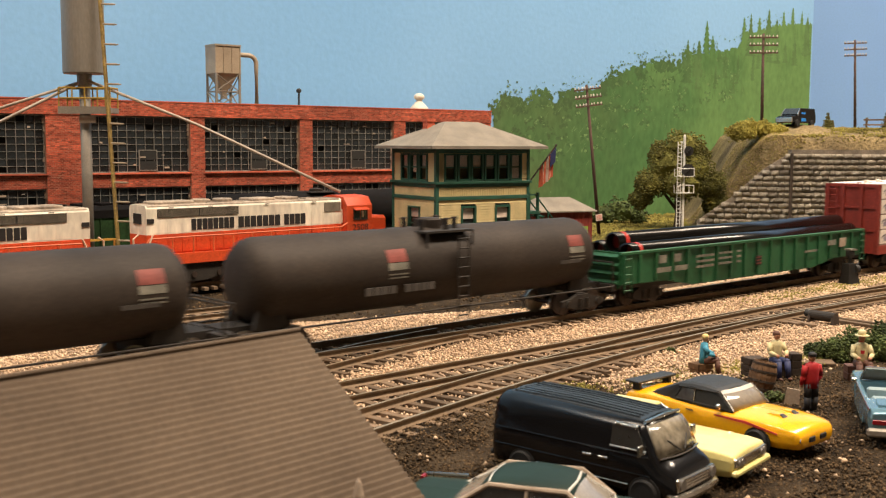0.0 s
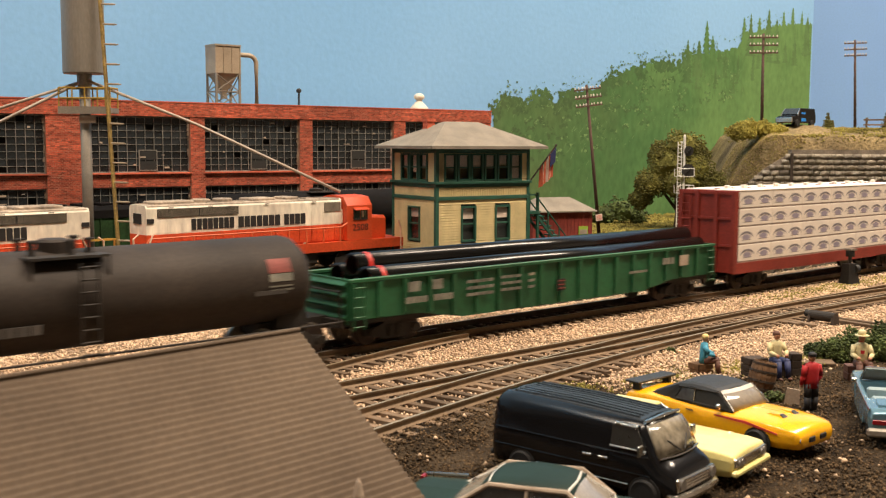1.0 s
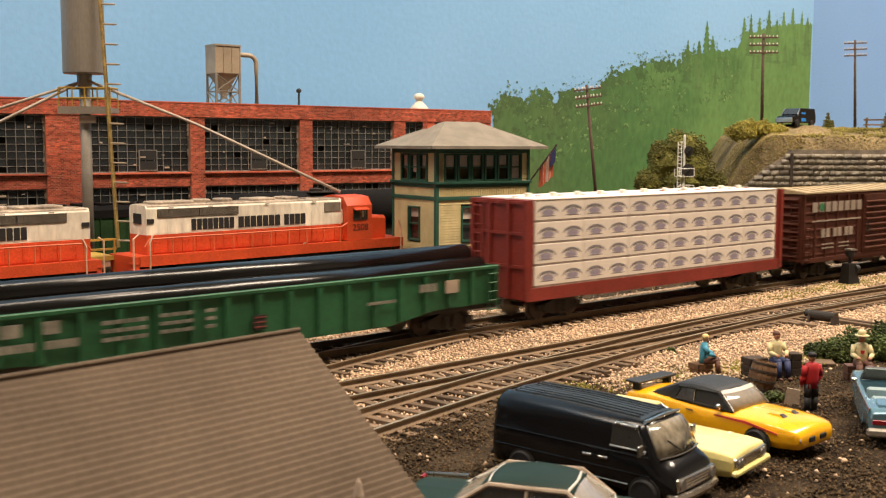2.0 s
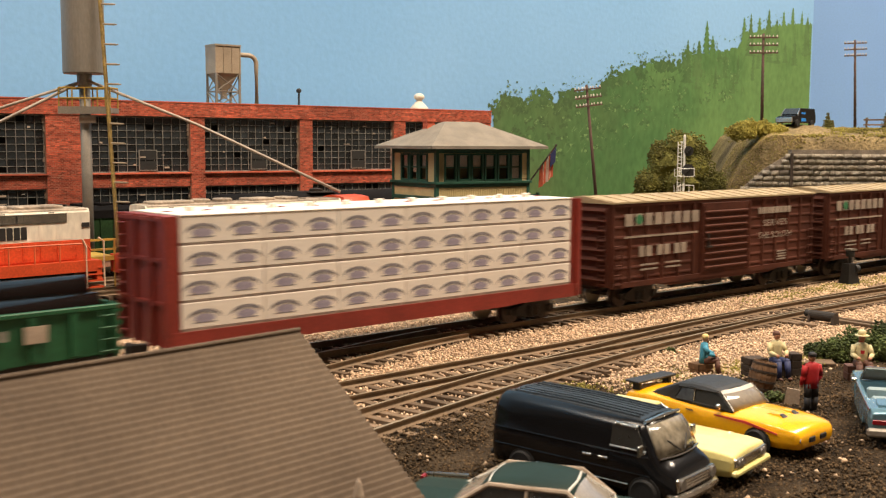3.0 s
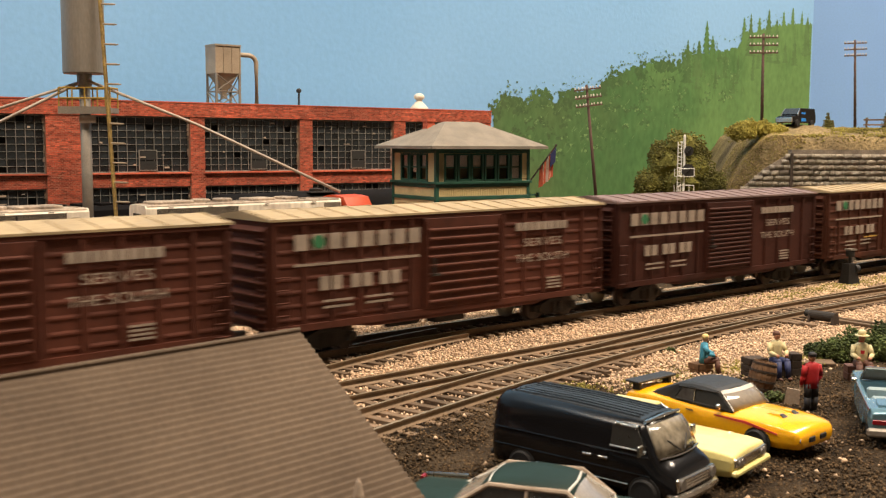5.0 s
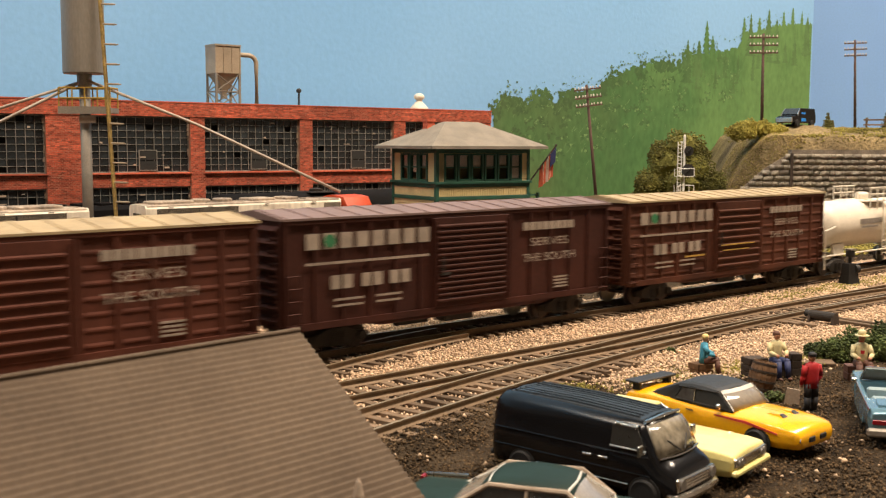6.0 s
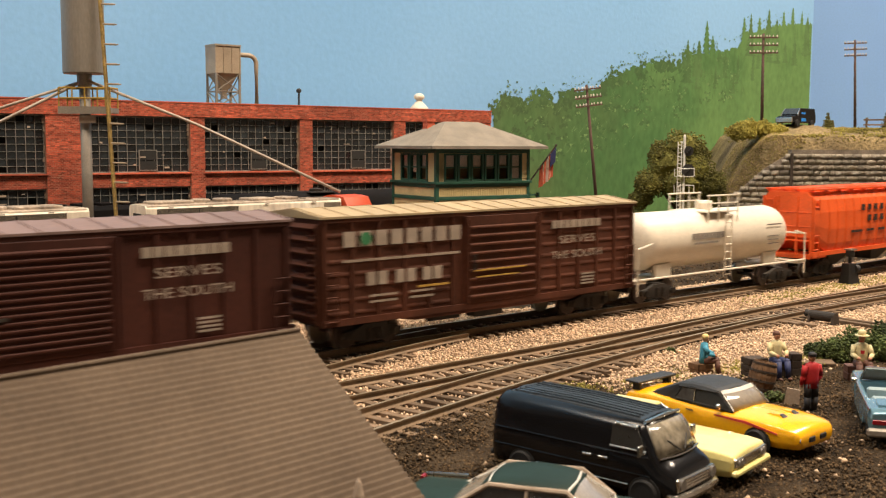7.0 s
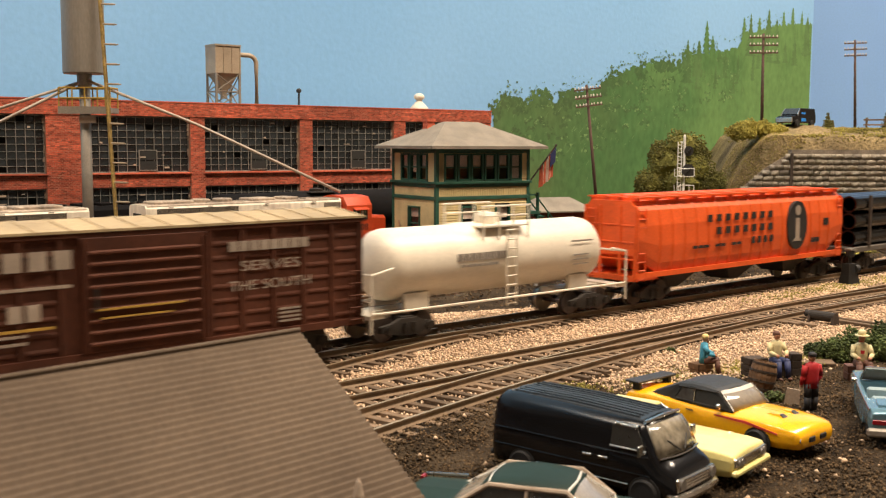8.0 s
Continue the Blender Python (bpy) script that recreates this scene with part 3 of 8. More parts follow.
# ---- tracks ----
def lay_track(label, f, x0, x1, z, ties=True, t0=None, t1=None, end=None):
    tr = thing("track", label, "railway track", "tracks of the layout", "structure")
    xs = np.arange(x0, x1 + 1, 6.0)
    ys = np.array([float(f(x)) for x in xs])
    dx, dy = np.gradient(xs), np.gradient(ys)
    n = np.hypot(dx, dy)
    dx, dy = dx / n, dy / n
    for sgn in (-1, 1):
        bm = B()
        prev = None
        for x, y, a, b in zip(xs, ys, dx, dy):
            cx, cy = x + sgn * 8.6 * b, y - sgn * 8.6 * a
            row = [bm.verts.new((cx + w * b, cy - w * a, z + h)) for w, h in ((-.9, -2.3), (-.3, -1.7), (-.3, -.7), (-.5, -.6), (-.5, 0), (.5, 0), (.5, -.6), (.3, -.7), (.3, -1.7), (.9, -2.3))]
            if prev:
                for k in range(9):
                    bm.faces.new((prev[k], prev[k + 1], row[k + 1], row[k])).material_index = 1 if k == 4 else 0
            prev = row
        part("rail", bm, [M_RAIL, M_RAILTOP], tr)
    bm = B()
    box(bm, -1.35, 1.35, -15.5, 15.5, -2.0, 0, bev=.15)
    first = None
    rnd = random.Random(int(x0) + int(z * 3))
    L = np.concatenate([[0], np.cumsum(np.hypot(np.diff(xs), np.diff(ys)))])
    for s in np.arange(2, L[-1], 6.6):
        x = float(np.interp(s, L, xs))
        if (t0 is not None and x < t0) or (t1 is not None and x > t1):
            continue
        y = float(f(x))
        a = math.degrees(math.atan2(float(np.interp(x, xs, dy)), float(np.interp(x, xs, dx))))
        m = P(x + rnd.uniform(-.3, .3), y, z - 2.3 + rnd.uniform(-.15, .1), a + rnd.uniform(-2, 2))
        if first is None:
            first = part("sleeper", bm, M_TIE, tr, at=m)
        else:
            share("sleeper", first, tr, m)
    return tr


def poly(c):
    return lambda x: sum(k * (x / 100) ** i for i, k in enumerate(c))


LOCO_Z, LX, LY, LA = -7.0, -152.0, 627.0, math.degrees(math.atan2(.688, .725))
lay_track("main line of weathered rail on brown sleepers", main_y, -1300, 880, 0, t0=-560, t1=520)
lay_track("siding with rusty rails on grey-brown sleepers", poly((348.0, 88.6)), -110, 520, -0.3)
lay_track("diverging track of a turnout in the gravel", poly((313.2, 129.2, -13.9, 0.7)), -70, 262, -0.35, t1=62)
lay_track("short spur leaving the main line", poly((420.2, 107.8, -46.9)), -110, 8, -0.2, t1=-22)
lay_track("rear running track half hidden by dirt", lambda x: 437 + .886 * (x + 165), -330, 130, -2.5)
lay_track("locomotive track with oily sleepers", lambda x: LY + .949 * (x - LX), -420, 60, LOCO_Z)
lay_track("rearmost track beside the factory", lambda x: LY + 58 + .949 * (x - LX), -420, 60, LOCO_Z)
# ---- the moving train ----
SX = np.linspace(-2200, 1500, 3701)
SL = np.concatenate([[0], np.cumsum(np.hypot(np.diff(SX), np.diff(main_y(SX))))])
SL -= np.interp(0, SX, SL)


def on_main(s):
    x = float(np.interp(s, SL, SX))
    return x, float(main_y(x)), math.degrees(math.atan(float(main_y(x + 6) - main_y(x - 6)) / 12))


ROLL_T = np.array((0, .5, 1, 1.5, 3, 3.5, 4, 4.5, 6, 6.5, 7, 7.5, 8))
ROLL_S = np.array((655.7, 579.0, 502.9, 428.5, 189.6, 99.2, 5.5, -87.0, -356.0, -442.0, -525.0, -604.6, -680.7))
ROLL_V = np.gradient(ROLL_S, ROLL_T)


def rolled(t):
    """how far the train has still to go past its place at 4 s, gliding from time to time"""
    k = int(np.clip(np.searchsorted(ROLL_T, t) - 1, 0, len(ROLL_T) - 2))
    h = ROLL_T[k + 1] - ROLL_T[k]
    u = (t - ROLL_T[k]) / h
    return float((2 * u ** 3 - 3 * u * u + 1) * ROLL_S[k] + (u ** 3 - 2 * u * u + u) * h * ROLL_V[k]
                 + (3 * u * u - 2 * u ** 3) * ROLL_S[k + 1] + (u ** 3 - u * u) * h * ROLL_V[k + 1])


def bars(bm, x0, x1, z0, z1, y, n, mi=0, gaps=(), depth=.12, gap=.08):
    """a row of plain bars the size of the letters that stand there"""
    w = (x1 - x0) / n
    for k in range(n):
        if k in gaps:
            continue
        a = x0 + k * w + w * gap
        b = x0 + (k + 1) * w - w * gap
        box(bm, a, b, y - depth, y + .1, z0, z1, mi)


def word_mesh(text, height, x0, x1, z, y, ma, parent, name="lettering"):
    cu = bpy.data.curves.new("word", "FONT")
    cu.body, cu.size = text, 1.0
    ob = new("word", cu)
    me = bpy.data.meshes.new_from_object(ob.evaluated_get(bpy.context.evaluated_depsgraph_get()))
    bpy.data.objects.remove(ob)
    bm = B()
    bm.from_mesh(me)
    bpy.data.meshes.remove(me)
    xs = [v.co.x for v in bm.verts]
    ys = [v.co.y for v in bm.verts]
    for v in bm.verts:
        v.co = Vector((x0 + (v.co.x - min(xs)) / (max(xs) - min(xs)) * (x1 - x0), y, z + (v.co.y - min(ys)) / (max(ys) - min(ys)) * height))
    return part(name, bm, ma, parent)


def truck(car, x, wheel_r=5.25, dark=None):
    tk = thing_part("truck", car, P(x, 0, 0))
    bm = B()
    for sy in (-1, 1):
        prism_out = [(-13.5, 4.2), (-13.5, 6.6), (-8, 7.4), (-4, 9.0), (4, 9.0), (8, 7.4), (13.5, 6.6), (13.5, 4.2), (9, 4.0), (5, 2.4), (-5, 2.4), (-9, 4.0)]
        prism(bm, prism_out, sy * 11.2, sy * 13.2)
        for k in (-1, 1):
            rod(bm, (k * 10, sy * 12, 5.25), (k * 10, sy * 14.2, 5.25), 1.7, 8)
            rod(bm, (k * 2.2, sy * 13.4, 3.2), (k * 2.2, sy * 13.4, 7.4), .9, 6)
    box(bm, -3, 3, -12, 12, 5.5, 9.5)
    part("side_frame", bm, dark or M_UNDER, tk)
    for k in (-1, 1):
        ax = B()
        rod(ax, (0, -8.4, 0), (0, 8.4, 0), .9, 8)
        for sy in (-1, 1):
            rod(ax, (0, sy * 7.2, 0), (0, sy * 9.6, 0), wheel_r, 16)
            rod(ax, (0, sy * 6.6, 0), (0, sy * 7.3, 0), wheel_r + .6, 16, mi=1)
            for a in range(3):
                box(ax, -.5, .5, sy * 9.5 - .25, sy * 9.5 + .25, 1.5, 4.2, m=Matrix.Rotation(a * 2.094, 4, "Y"))
        w = part("wheelset", ax, [M_WHEEL, M_BRAKE], tk, at=P(k * 10, 0, 5.25))
        AXLES.append((w, k * 10, wheel_r))
    return tk


def thing_part(name, parent, at):
    bm = B()
    box(bm, -2, 2, -2, 2, 4.5, 8.5)
    return part(name, bm, M_UNDER, parent, at=at)


def repeat(name, bm, ma, parent, places):
    first = part(name, bm, ma, parent, at=places[0])
    for m in places[1:]:
        share(name, first, parent, m)


def coupler(car, x, sgn):
    bm = B()
    box(bm, min(x, x + sgn * 7), max(x, x + sgn * 7), -1.4, 1.4, 7.2, 9.8, bev=.3)
    box(bm, x + sgn * 6 - 1.6, x + sgn * 6 + 1.6, -2.4, 2.4, 6.4, 10.4, bev=.5)
    part("coupler", bm, M_UNDER, car)


def ladder(bm, x, y, z0, z1, w=5.0, step=4.0, along="x", r=.35, mi=0):
    for k in (-w / 2, w / 2):
        a = (x + k, y, z0) if along == "x" else (x, y + k, z0)
        b = (x + k, y, z1) if along == "x" else (x, y + k, z1)
        rod(bm, a, b, r, 5, mi=mi)
    z = z0 + 1
    while z < z1:
        a = (x - w / 2, y, z) if along == "x" else (x, y - w / 2, z)
        b = (x + w / 2, y, z) if along == "x" else (x, y + w / 2, z)
        rod(bm, a, b, r * .9, 5, mi=mi)
        z += step


def boxcar(s0, s1, body, roofm, label, name_bars, style):
    L = (s1 - s0) / 2
    car = thing("boxcar", label, "boxcar", "cars of the moving freight train")
    bm = B()
    box(bm, -L + .8, L - .8, -16.6, 16.6, 11.5, 48.6)
    # side posts and fluted panels
    door0, door1 = -L * .215, L * .26
    for sy in (-1, 1):
        yo = sy * 16.6
        for i in range(15):
            x = -L + 1.5 + i * (2 * L - 3) / 14
            if door0 - 1 < x < door1 + 1:
                continue
            box(bm, x - .7, x + .7, min(yo, yo + sy * .75), max(yo, yo + sy * .75), 11.5, 48.4)
        if style == "fluted":
            for i in range(14):
                xa = -L + 3 + i * (2 * L - 3) / 14
                xb = xa + (2 * L - 3) / 14 - 3
                if xb > door0 - 1 and xa < door1 + 1:
                    continue
                for k in range(7):
                    z = 14.5 + k * 4.7
                    prism_x(bm, [(yo, z - .9), (yo + sy * .3, z - .35), (yo + sy * .3, z + .2), (yo, z + .9)], xa, xb)
        box(bm, -L, L, min(yo, yo + sy * .9), max(yo, yo + sy * .9), 10.2, 12.6)
        box(bm, -L, L, min(yo, yo + sy * .9), max(yo, yo + sy * .9), 47.4, 49.2)
        # fish-belly sill and the step gaps over the trucks
        prism(bm, [(-L * .62, 10.3), (-L * .5, 8.8), (L * .5, 8.8), (L * .62, 10.3)], min(yo, yo + sy * .6), max(yo, yo + sy * .6))
    part("body", bm, body, car)
    bm = B()
    box(bm, door0, door1, -17.8, -16.5, 12.4, 47.2, bev=.2)
    for x in (door0 + 1, door1 - 1):
        rod(bm, (x, -18.3, 13), (x, -18.3, 46), .4, 6)
    door = part("sliding_door", bm, body, car)
    n = 9 if style == "fluted" else 14
    bm = B()
    prism_x(bm, [(-17.7, -.75), (-18.5, -.2), (-18.5, .3), (-17.7, .85)], door0 + 2.4, door1 - 2.4)
    repeat("door_rib", bm, body, door, [P(0, 0, 15 + k * 31 / n) for k in range(n)])
    bm = B()
    rod(bm, (door0 + 4, -18.9, 26), (door0 + 4, -18.9, 32), .45, 6)
    box(bm, door0 + 3, door0 + 8, -18.7, -18.2, 25, 26)
    part("door_latch", bm, M_UNDER, door)
    for sx in (-1, 1):
        bm = B()
        box(bm, min(sx * (L - 1), sx * L), max(sx * (L - 1), sx * L), -16.2, 16.2, 11, 49)
        end = part("ribbed_end", bm, body, car)
        bm = B()
        loft(bm, [[(sx * L, -14.5, -1.5), (sx * (L + 1.5), -14, 0), (sx * L, -14.5, 1.5)], [(sx * L, 14.5, -1.5), (sx * (L + 1.5), 14, 0), (sx * L, 14.5, 1.5)]])
        repeat("end_rib", bm, body, end, [P(0, 0, 14 + k * 4.5) for k in range(8)])
        bm = B()
        ladder(bm, sx * (L + .9), -12.5, 11, 46, 5, 4.4, "y")
        ladder(bm, sx * (L - 4), -17.9, 11, 30, 5.4, 4.4, "x")
        part("ladder", bm, body, car)
        coupler(car, sx * L, sx)
    bm = B()
    prism_x(bm, [(-17.8, 48.8), (-17.8, 49.6), (0, 51.9), (17.8, 49.6), (17.8, 48.8)], -L - .6, L + .6)
    roof = part("roof", bm, roofm, car, "dusty ribbed roof")
    bm = B()
    prism_x(bm, [(-17.9, 49.5), (-17.7, 49.95), (0, 52.2), (17.7, 49.95), (17.9, 49.5)], -.4, .4)
    repeat("roof_rib", bm, roofm, roof, [P(-L + 1 + i * (2 * L - 2) / 16, 0) for i in range(17)])
    bm = B()
    box(bm, -L + 6, L - 6, -7, 7, 8.4, 11)
    box(bm, -8, 8, -12, -6, 5.5, 11)
    rod(bm, (-30, -8, 8), (-14, -8, 8), 2.6, 8)
    part("underframe", bm, M_UNDER, car)
    bm = B()
    y = -17.4
    bars(bm, -L + 8.4, -L + 66.5, 38.4, 44.0, y, name_bars, gap=.13)
    bars(bm, -L + 9, -L + 65.5, 32.9, 33.8, y, 26)
    for xa in (19.2, 32.8, 46.0):
        bars(bm, -L + xa, -L + xa + 10.6, 23.9, 28.8, y, 2, gap=.12)
    for z in (19.6, 17.4):
        bars(bm, -L + 21, -L + 34, z, z + .8, y, 6)
        bars(bm, -L + 40, -L + 52, z, z + .8, y, 5)
    bars(bm, L * .356, L * .723, 39.9, 43.2, y, 8)
    for z in (14.6, 16.0, 17.4, 18.8):
        bars(bm, L * .58, L * .68, z, z + .7, y, 4)
    part("lettering", bm, M_WHITEPRINT, car, "faded white bars of lettering")
    word_mesh("SERVES", 3.3, L * .41, L * .68, 33.3, y - .15, M_WHITEPRINT, car)
    word_mesh("THE SOUTH", 3.3, L * .357, L * .73, 26.8, y - .15, M_WHITEPRINT, car)
    bm = B()
    rod(bm, (-L + 19.3, -17.4, 41.2), (-L + 19.3, -17.75, 41.2), 2.4, 18)
    part("green_emblem", bm, M_GREENDOT, car)
    for x in (-L * .70, L * .70):
        truck(car, x)
    MOVERS.append((car, (s0 + s1) / 2))
    return car, L


boxcar(-104, 70, M_BOX, M_ROOF_TAN, "dark brown boxcar with faded white lettering and tan roof", 8, "fluted")
boxcar(85.5, 258, M_BOX, M_ROOF_TAN, "brown fluted boxcar with faded lettering and sandy roof", 8, "fluted")
boxcar(268, 440, M_BOX2, M_ROOF_BRN, "deep maroon smooth-sided boxcar with dusty purple-brown roof", 8, "smooth")
c4, L4 = boxcar(453, 627, M_BOX3, M_ROOF_TAN, "rust-brown fluted boxcar with yellow stripes on its door", 8, "fluted")
bm = B()
box(bm, -L4 * .17, L4 * .17, -18.75, -18.4, 25.2, 25.8)
box(bm, -L4 * .15, L4 * .12, -18.75, -18.4, 22.6, 23.1)
box(bm, -L4 + 44, -L4 + 60, -17.6, -17.3, 21.2, 22.0)
part("yellow_stripe", bm, M_YELLOWPRINT, c4)


def tank_body(bm, L, r, zc, n=36):
    prof = [(0.05, -L), (r * .5, -L + .6), (r * .8, -L + 2.2), (r * .96, -L + 5), (r, -L + 8), (r, L - 8), (r * .96, L - 5), (r * .8, L - 2.2), (r * .5, L - .6), (0.05, L)]
    lathe(bm, prof, n, m=Matrix.Translation((0, 0, zc)) @ Matrix.Rotation(math.pi / 2, 4, "Y"))


def black_tank_car(s0, s1, master=None):
    L = (s1 - s0) / 2
    car = thing("tank_car", "long black tank car with red and white placard", "tank car", "cars of the moving freight train")
    r, zc = 15.4, 27.2
    bm = B()
    tank_body(bm, L - 10.5, r, zc)
    part("tank", bm, M_TANKB, car, "satin black tank shell", smooth=True)
    bm = B()
    lathe(bm, [(.1, zc + r - 1), (5, zc + r - 1), (5, zc + r + 2.6), (4.2, zc + r + 3.4), (.1, zc + r + 3.6)], 18)
    rod(bm, (6.5, 0, zc + r - 1), (6.5, 0, zc + r + 2.5), 1, 8)
    rod(bm, (-7.5, 0, zc + r - 1), (-7.5, 0, zc + r + 3.2), .8, 8)
    part("manway", bm, M_TANKB, car, smooth=False)
    bm = B()
    box(bm, -12.5, 12.5, -13, 13, zc + r - 1.8, zc + r - 1.0)
    for x in (-12, 12):
        for y in (-13, 13):
            rod(bm, (x, y, zc + r - 8), (x, y, zc + r - 1), .4, 6)
    for x, y in ((-9, -6), (-9, 5), (9, -5), (9, 6), (2, -8)):
        rod(bm, (x, y, zc + r - 1), (x, y, zc + r + 3.2), 1.1, 8)
        rod(bm, (x - 1.6, y, zc + r + 3.2), (x + 1.6, y, zc + r + 3.2), .5, 6)
    part("top_platform", bm, M_UNDER, car)
    for sy in (-1, 1):
        bm = B()
        ladder(bm, 4, sy * (r + 1.2), 7, zc + r - 3, 5.5, 3.8, "x", r=.4)
        part("ladder", bm, M_UNDER, car)
        bm = B()
        rod(bm, (-L + 2, sy * (r + .9), 11.4), (L - 2, sy * (r + .9), 11.4), .4, 6)
        part("handrail", bm, M_UNDER, car)
    for sx in (-1, 1):
        bm = B()
        box(bm, min(sx * (L - 30), sx * (L - 1)), max(sx * (L - 30), sx * (L - 1)), -6, 6, 8, 12.5)
        box(bm, min(sx * (L - 3), sx * L), max(sx * (L - 3), sx * L), -15.5, 15.5, 9, 12)
        for y in (-9, 9):
            loft(bm, [[(sx * (L - 26), y - 1, 11), (sx * (L - 12), y - 1, 11), (sx * (L - 14), y - 1, 19), (sx * (L - 24), y - 1, 19)],
                      [(sx * (L - 26), y + 1, 11), (sx * (L - 12), y + 1, 11), (sx * (L - 14), y + 1, 19), (sx * (L - 24), y + 1, 19)]])
        for y in (-14.5, 14.5):
            rod(bm, (sx * (L - 1.5), y, 6), (sx * (L - 1.5), y, 22), .4, 6)
        rod(bm, (sx * (L - 1.5), -14.5, 22), (sx * (L - 1.5), 14.5, 22), .4, 6)
        part("end_platform", bm, M_UNDER, car)
        coupler(car, sx * L, sx)
        truck(car, sx * (L - 20))
        # placard near each end, following the shell
        xa = -28 if sx < 0 else L - 27
        for a0, a1, ma in ((15, 34, M_DULLBAND), (4, 14, M_FADEPRINT), (-3, -1, M_FADEPRINT), (-8, -6, M_FADEPRINT)):
            bm = B()
            arc = [math.radians(a0 + (a1 - a0) * k / 5) for k in range(6)]
            outer = [(-(r + .12) * math.cos(a), zc + (r + .12) * math.sin(a)) for a in arc]
            inner = [(-(r - .3) * math.cos(a), zc + (r - .3) * math.sin(a)) for a in arc]
            prism_x(bm, outer + inner[::-1], xa - 4.6, xa + 4.6)
            part("placard", bm, ma, car, "red and white placard")
    bm = B()
    bars(bm, -44, -10, 19.6, 22.4, -r + .5, 9, gaps=(4,), depth=.5)
    bars(bm, L * .62, L * .75, 24, 25.5, -r - .2, 5)
    part("lettering", bm, mat("dim_grey_lettering", (.07, .062, .055), .7), car)
    MOVERS.append((car, (s0 + s1) / 2))


black_tank_car(-763, -563.6)
black_tank_car(-963.4, -764)


def gondola(s0, s1):
    L = (s1 - s0) / 2
    car = thing("gondola", "green gondola wagon with faded white bars, loaded with pipes", "gondola", "cars of the moving freight train")
    for sy in (-1, 1):
        bm = B()
        belly = [(-L, 26), (-L, 11.5), (-L + 34, 11.2), (-L + 56, 7.5), (L - 56, 7.5), (L - 34, 11.2), (L, 11.5), (L, 26)]
        prism(bm, belly, sy * 15.6, sy * 16.6)
        for i in range(19):
            x = -L + 2 + i * (2 * L - 4) / 18
            zb = float(np.interp(abs(x), (L - 56, L - 34), (7.8, 11.6)))
            prism_x_pts = [(sy * 16.5, zb), (sy * 17.5, zb + .6), (sy * 17.5, 25), (sy * 16.5, 25.4)]
            prism_x(bm, prism_x_pts, x - 1.1, x + 1.1)
        box(bm, -L, L, min(sy * 15.4, sy * 17.6), max(sy * 15.4, sy * 17.6), 25.2, 26.6, bev=.2)
        part("side", bm, M_GONG, car)
    for sx in (-1, 1):
        bm = B()
        box(bm, min(sx * (L - 1), sx * L), max(sx * (L - 1), sx * L), -16, 16, 10, 26.6)
        for k in range(4):
            z = 12.5 + k * 4
            loft(bm, [[(sx * L, -16, z - 1.3), (sx * (L + 1.6), -16, z), (sx * L, -16, z + 1.3)], [(sx * L, 16, z - 1.3), (sx * (L + 1.6), 16, z), (sx * L, 16, z + 1.3)]])
        part("ribbed_end", bm, M_GONG, car)
        bm = B()
        ladder(bm, sx * (L - 4), -18.2, 8, 25, 5, 3.6, "x")
        part("ladder", bm, M_GONG, car)
        coupler(car, sx * L, sx)
        truck(car, sx * (L - 24))
    bm = B()
    box(bm, -L + .5, L - .5, -15.6, 15.6, 9.4, 11)
    box(bm, -L + 6, L - 6, -4, 4, 6.5, 9.6)
    part("floor", bm, M_UNDER, car)
    bm = B()
    bars(bm, -L + 27, -L + 33.5, 19.8, 23.6, -17.7, 1)
    bars(bm, -L + 39, -L + 45, 19.8, 23.6, -17.7, 1)
    bars(bm, -L + 26, -L + 37, 15.4, 17.8, -17.7, 4)
    bars(bm, -L + 40, -L + 50, 15.4, 17.8, -17.7, 4)
    for z in (20.6, 18.0, 15.4):
        bars(bm, -L + 57, -L + 72, z, z + 1.2, -17.7, 4)
        bars(bm, -L + 76, -L + 96, z + .4, z + 1.5, -17.7, 5, gaps=(3,))
    bars(bm, L * .40, L * .52, 16.5, 17.6, -17.7, 6)
    bars(bm, L * .62, L * .70, 19, 22, -17.7, 3)
    part("lettering", bm, M_FADEPRINT, car, "faded white bars of lettering")
    bm = B()
    box(bm, L * .74, L * .80, -17.8, -17.4, 17.5, 22.5)
    part("pale_plate", bm, M_CONCRETE, car)
    bm = B()
    box(bm, -3, 2, -17.8, -17.4, 13, 18)
    for z in (14, 15.6, 17.2):
        box(bm, -2.6, 1.6, -17.95, -17.7, z - .2, z + .2, 1)
    part("stencil", bm, [M_UNDER, M_DULLBAND], car)
    MOVERS.append((car, (s0 + s1) / 2))
    # pipes lying in it, each one a thing of its own
    r = 4.7
    for y, z in ((-10, 15.7), (0, 15.7), (10, 15.7), (-9.6, 25.1), (8.2, 25.0), (-1.2, 29.6)):
        bm = B()
        x0, x1 = -L + 9 + (4 if z > 20 else 0), L - 4
        n = 20
        rings = []
        for x, rr in ((x0, r - .8), (x0, r), (x1, r), (x1, r - .8)):
            rings.append([(x, rr * math.cos(k * 6.2832 / n), rr * math.sin(k * 6.2832 / n)) for k in range(n)])
        rings.append([(x0, (r - .8) * math.cos(k * 6.2832 / n), (r - .8) * math.sin(k * 6.2832 / n)) for k in range(n)])
        loft(bm, rings, caps=False)
        pp = thing("steel_pipe", "long black steel pipe with a red band, lying in the gondola", "pipe", "pipes in the gondola")
        part("tube", bm, M_PIPE, pp, smooth=True)
        bm = B()
        lathe(bm, [(r + .02, -.9), (r + .1, -.9), (r + .1, .9), (r + .02, .9)], 20, m=Matrix.Translation((-L + 19, 0, 0)) @ Matrix.Rotation(math.pi / 2, 4, "Y"))
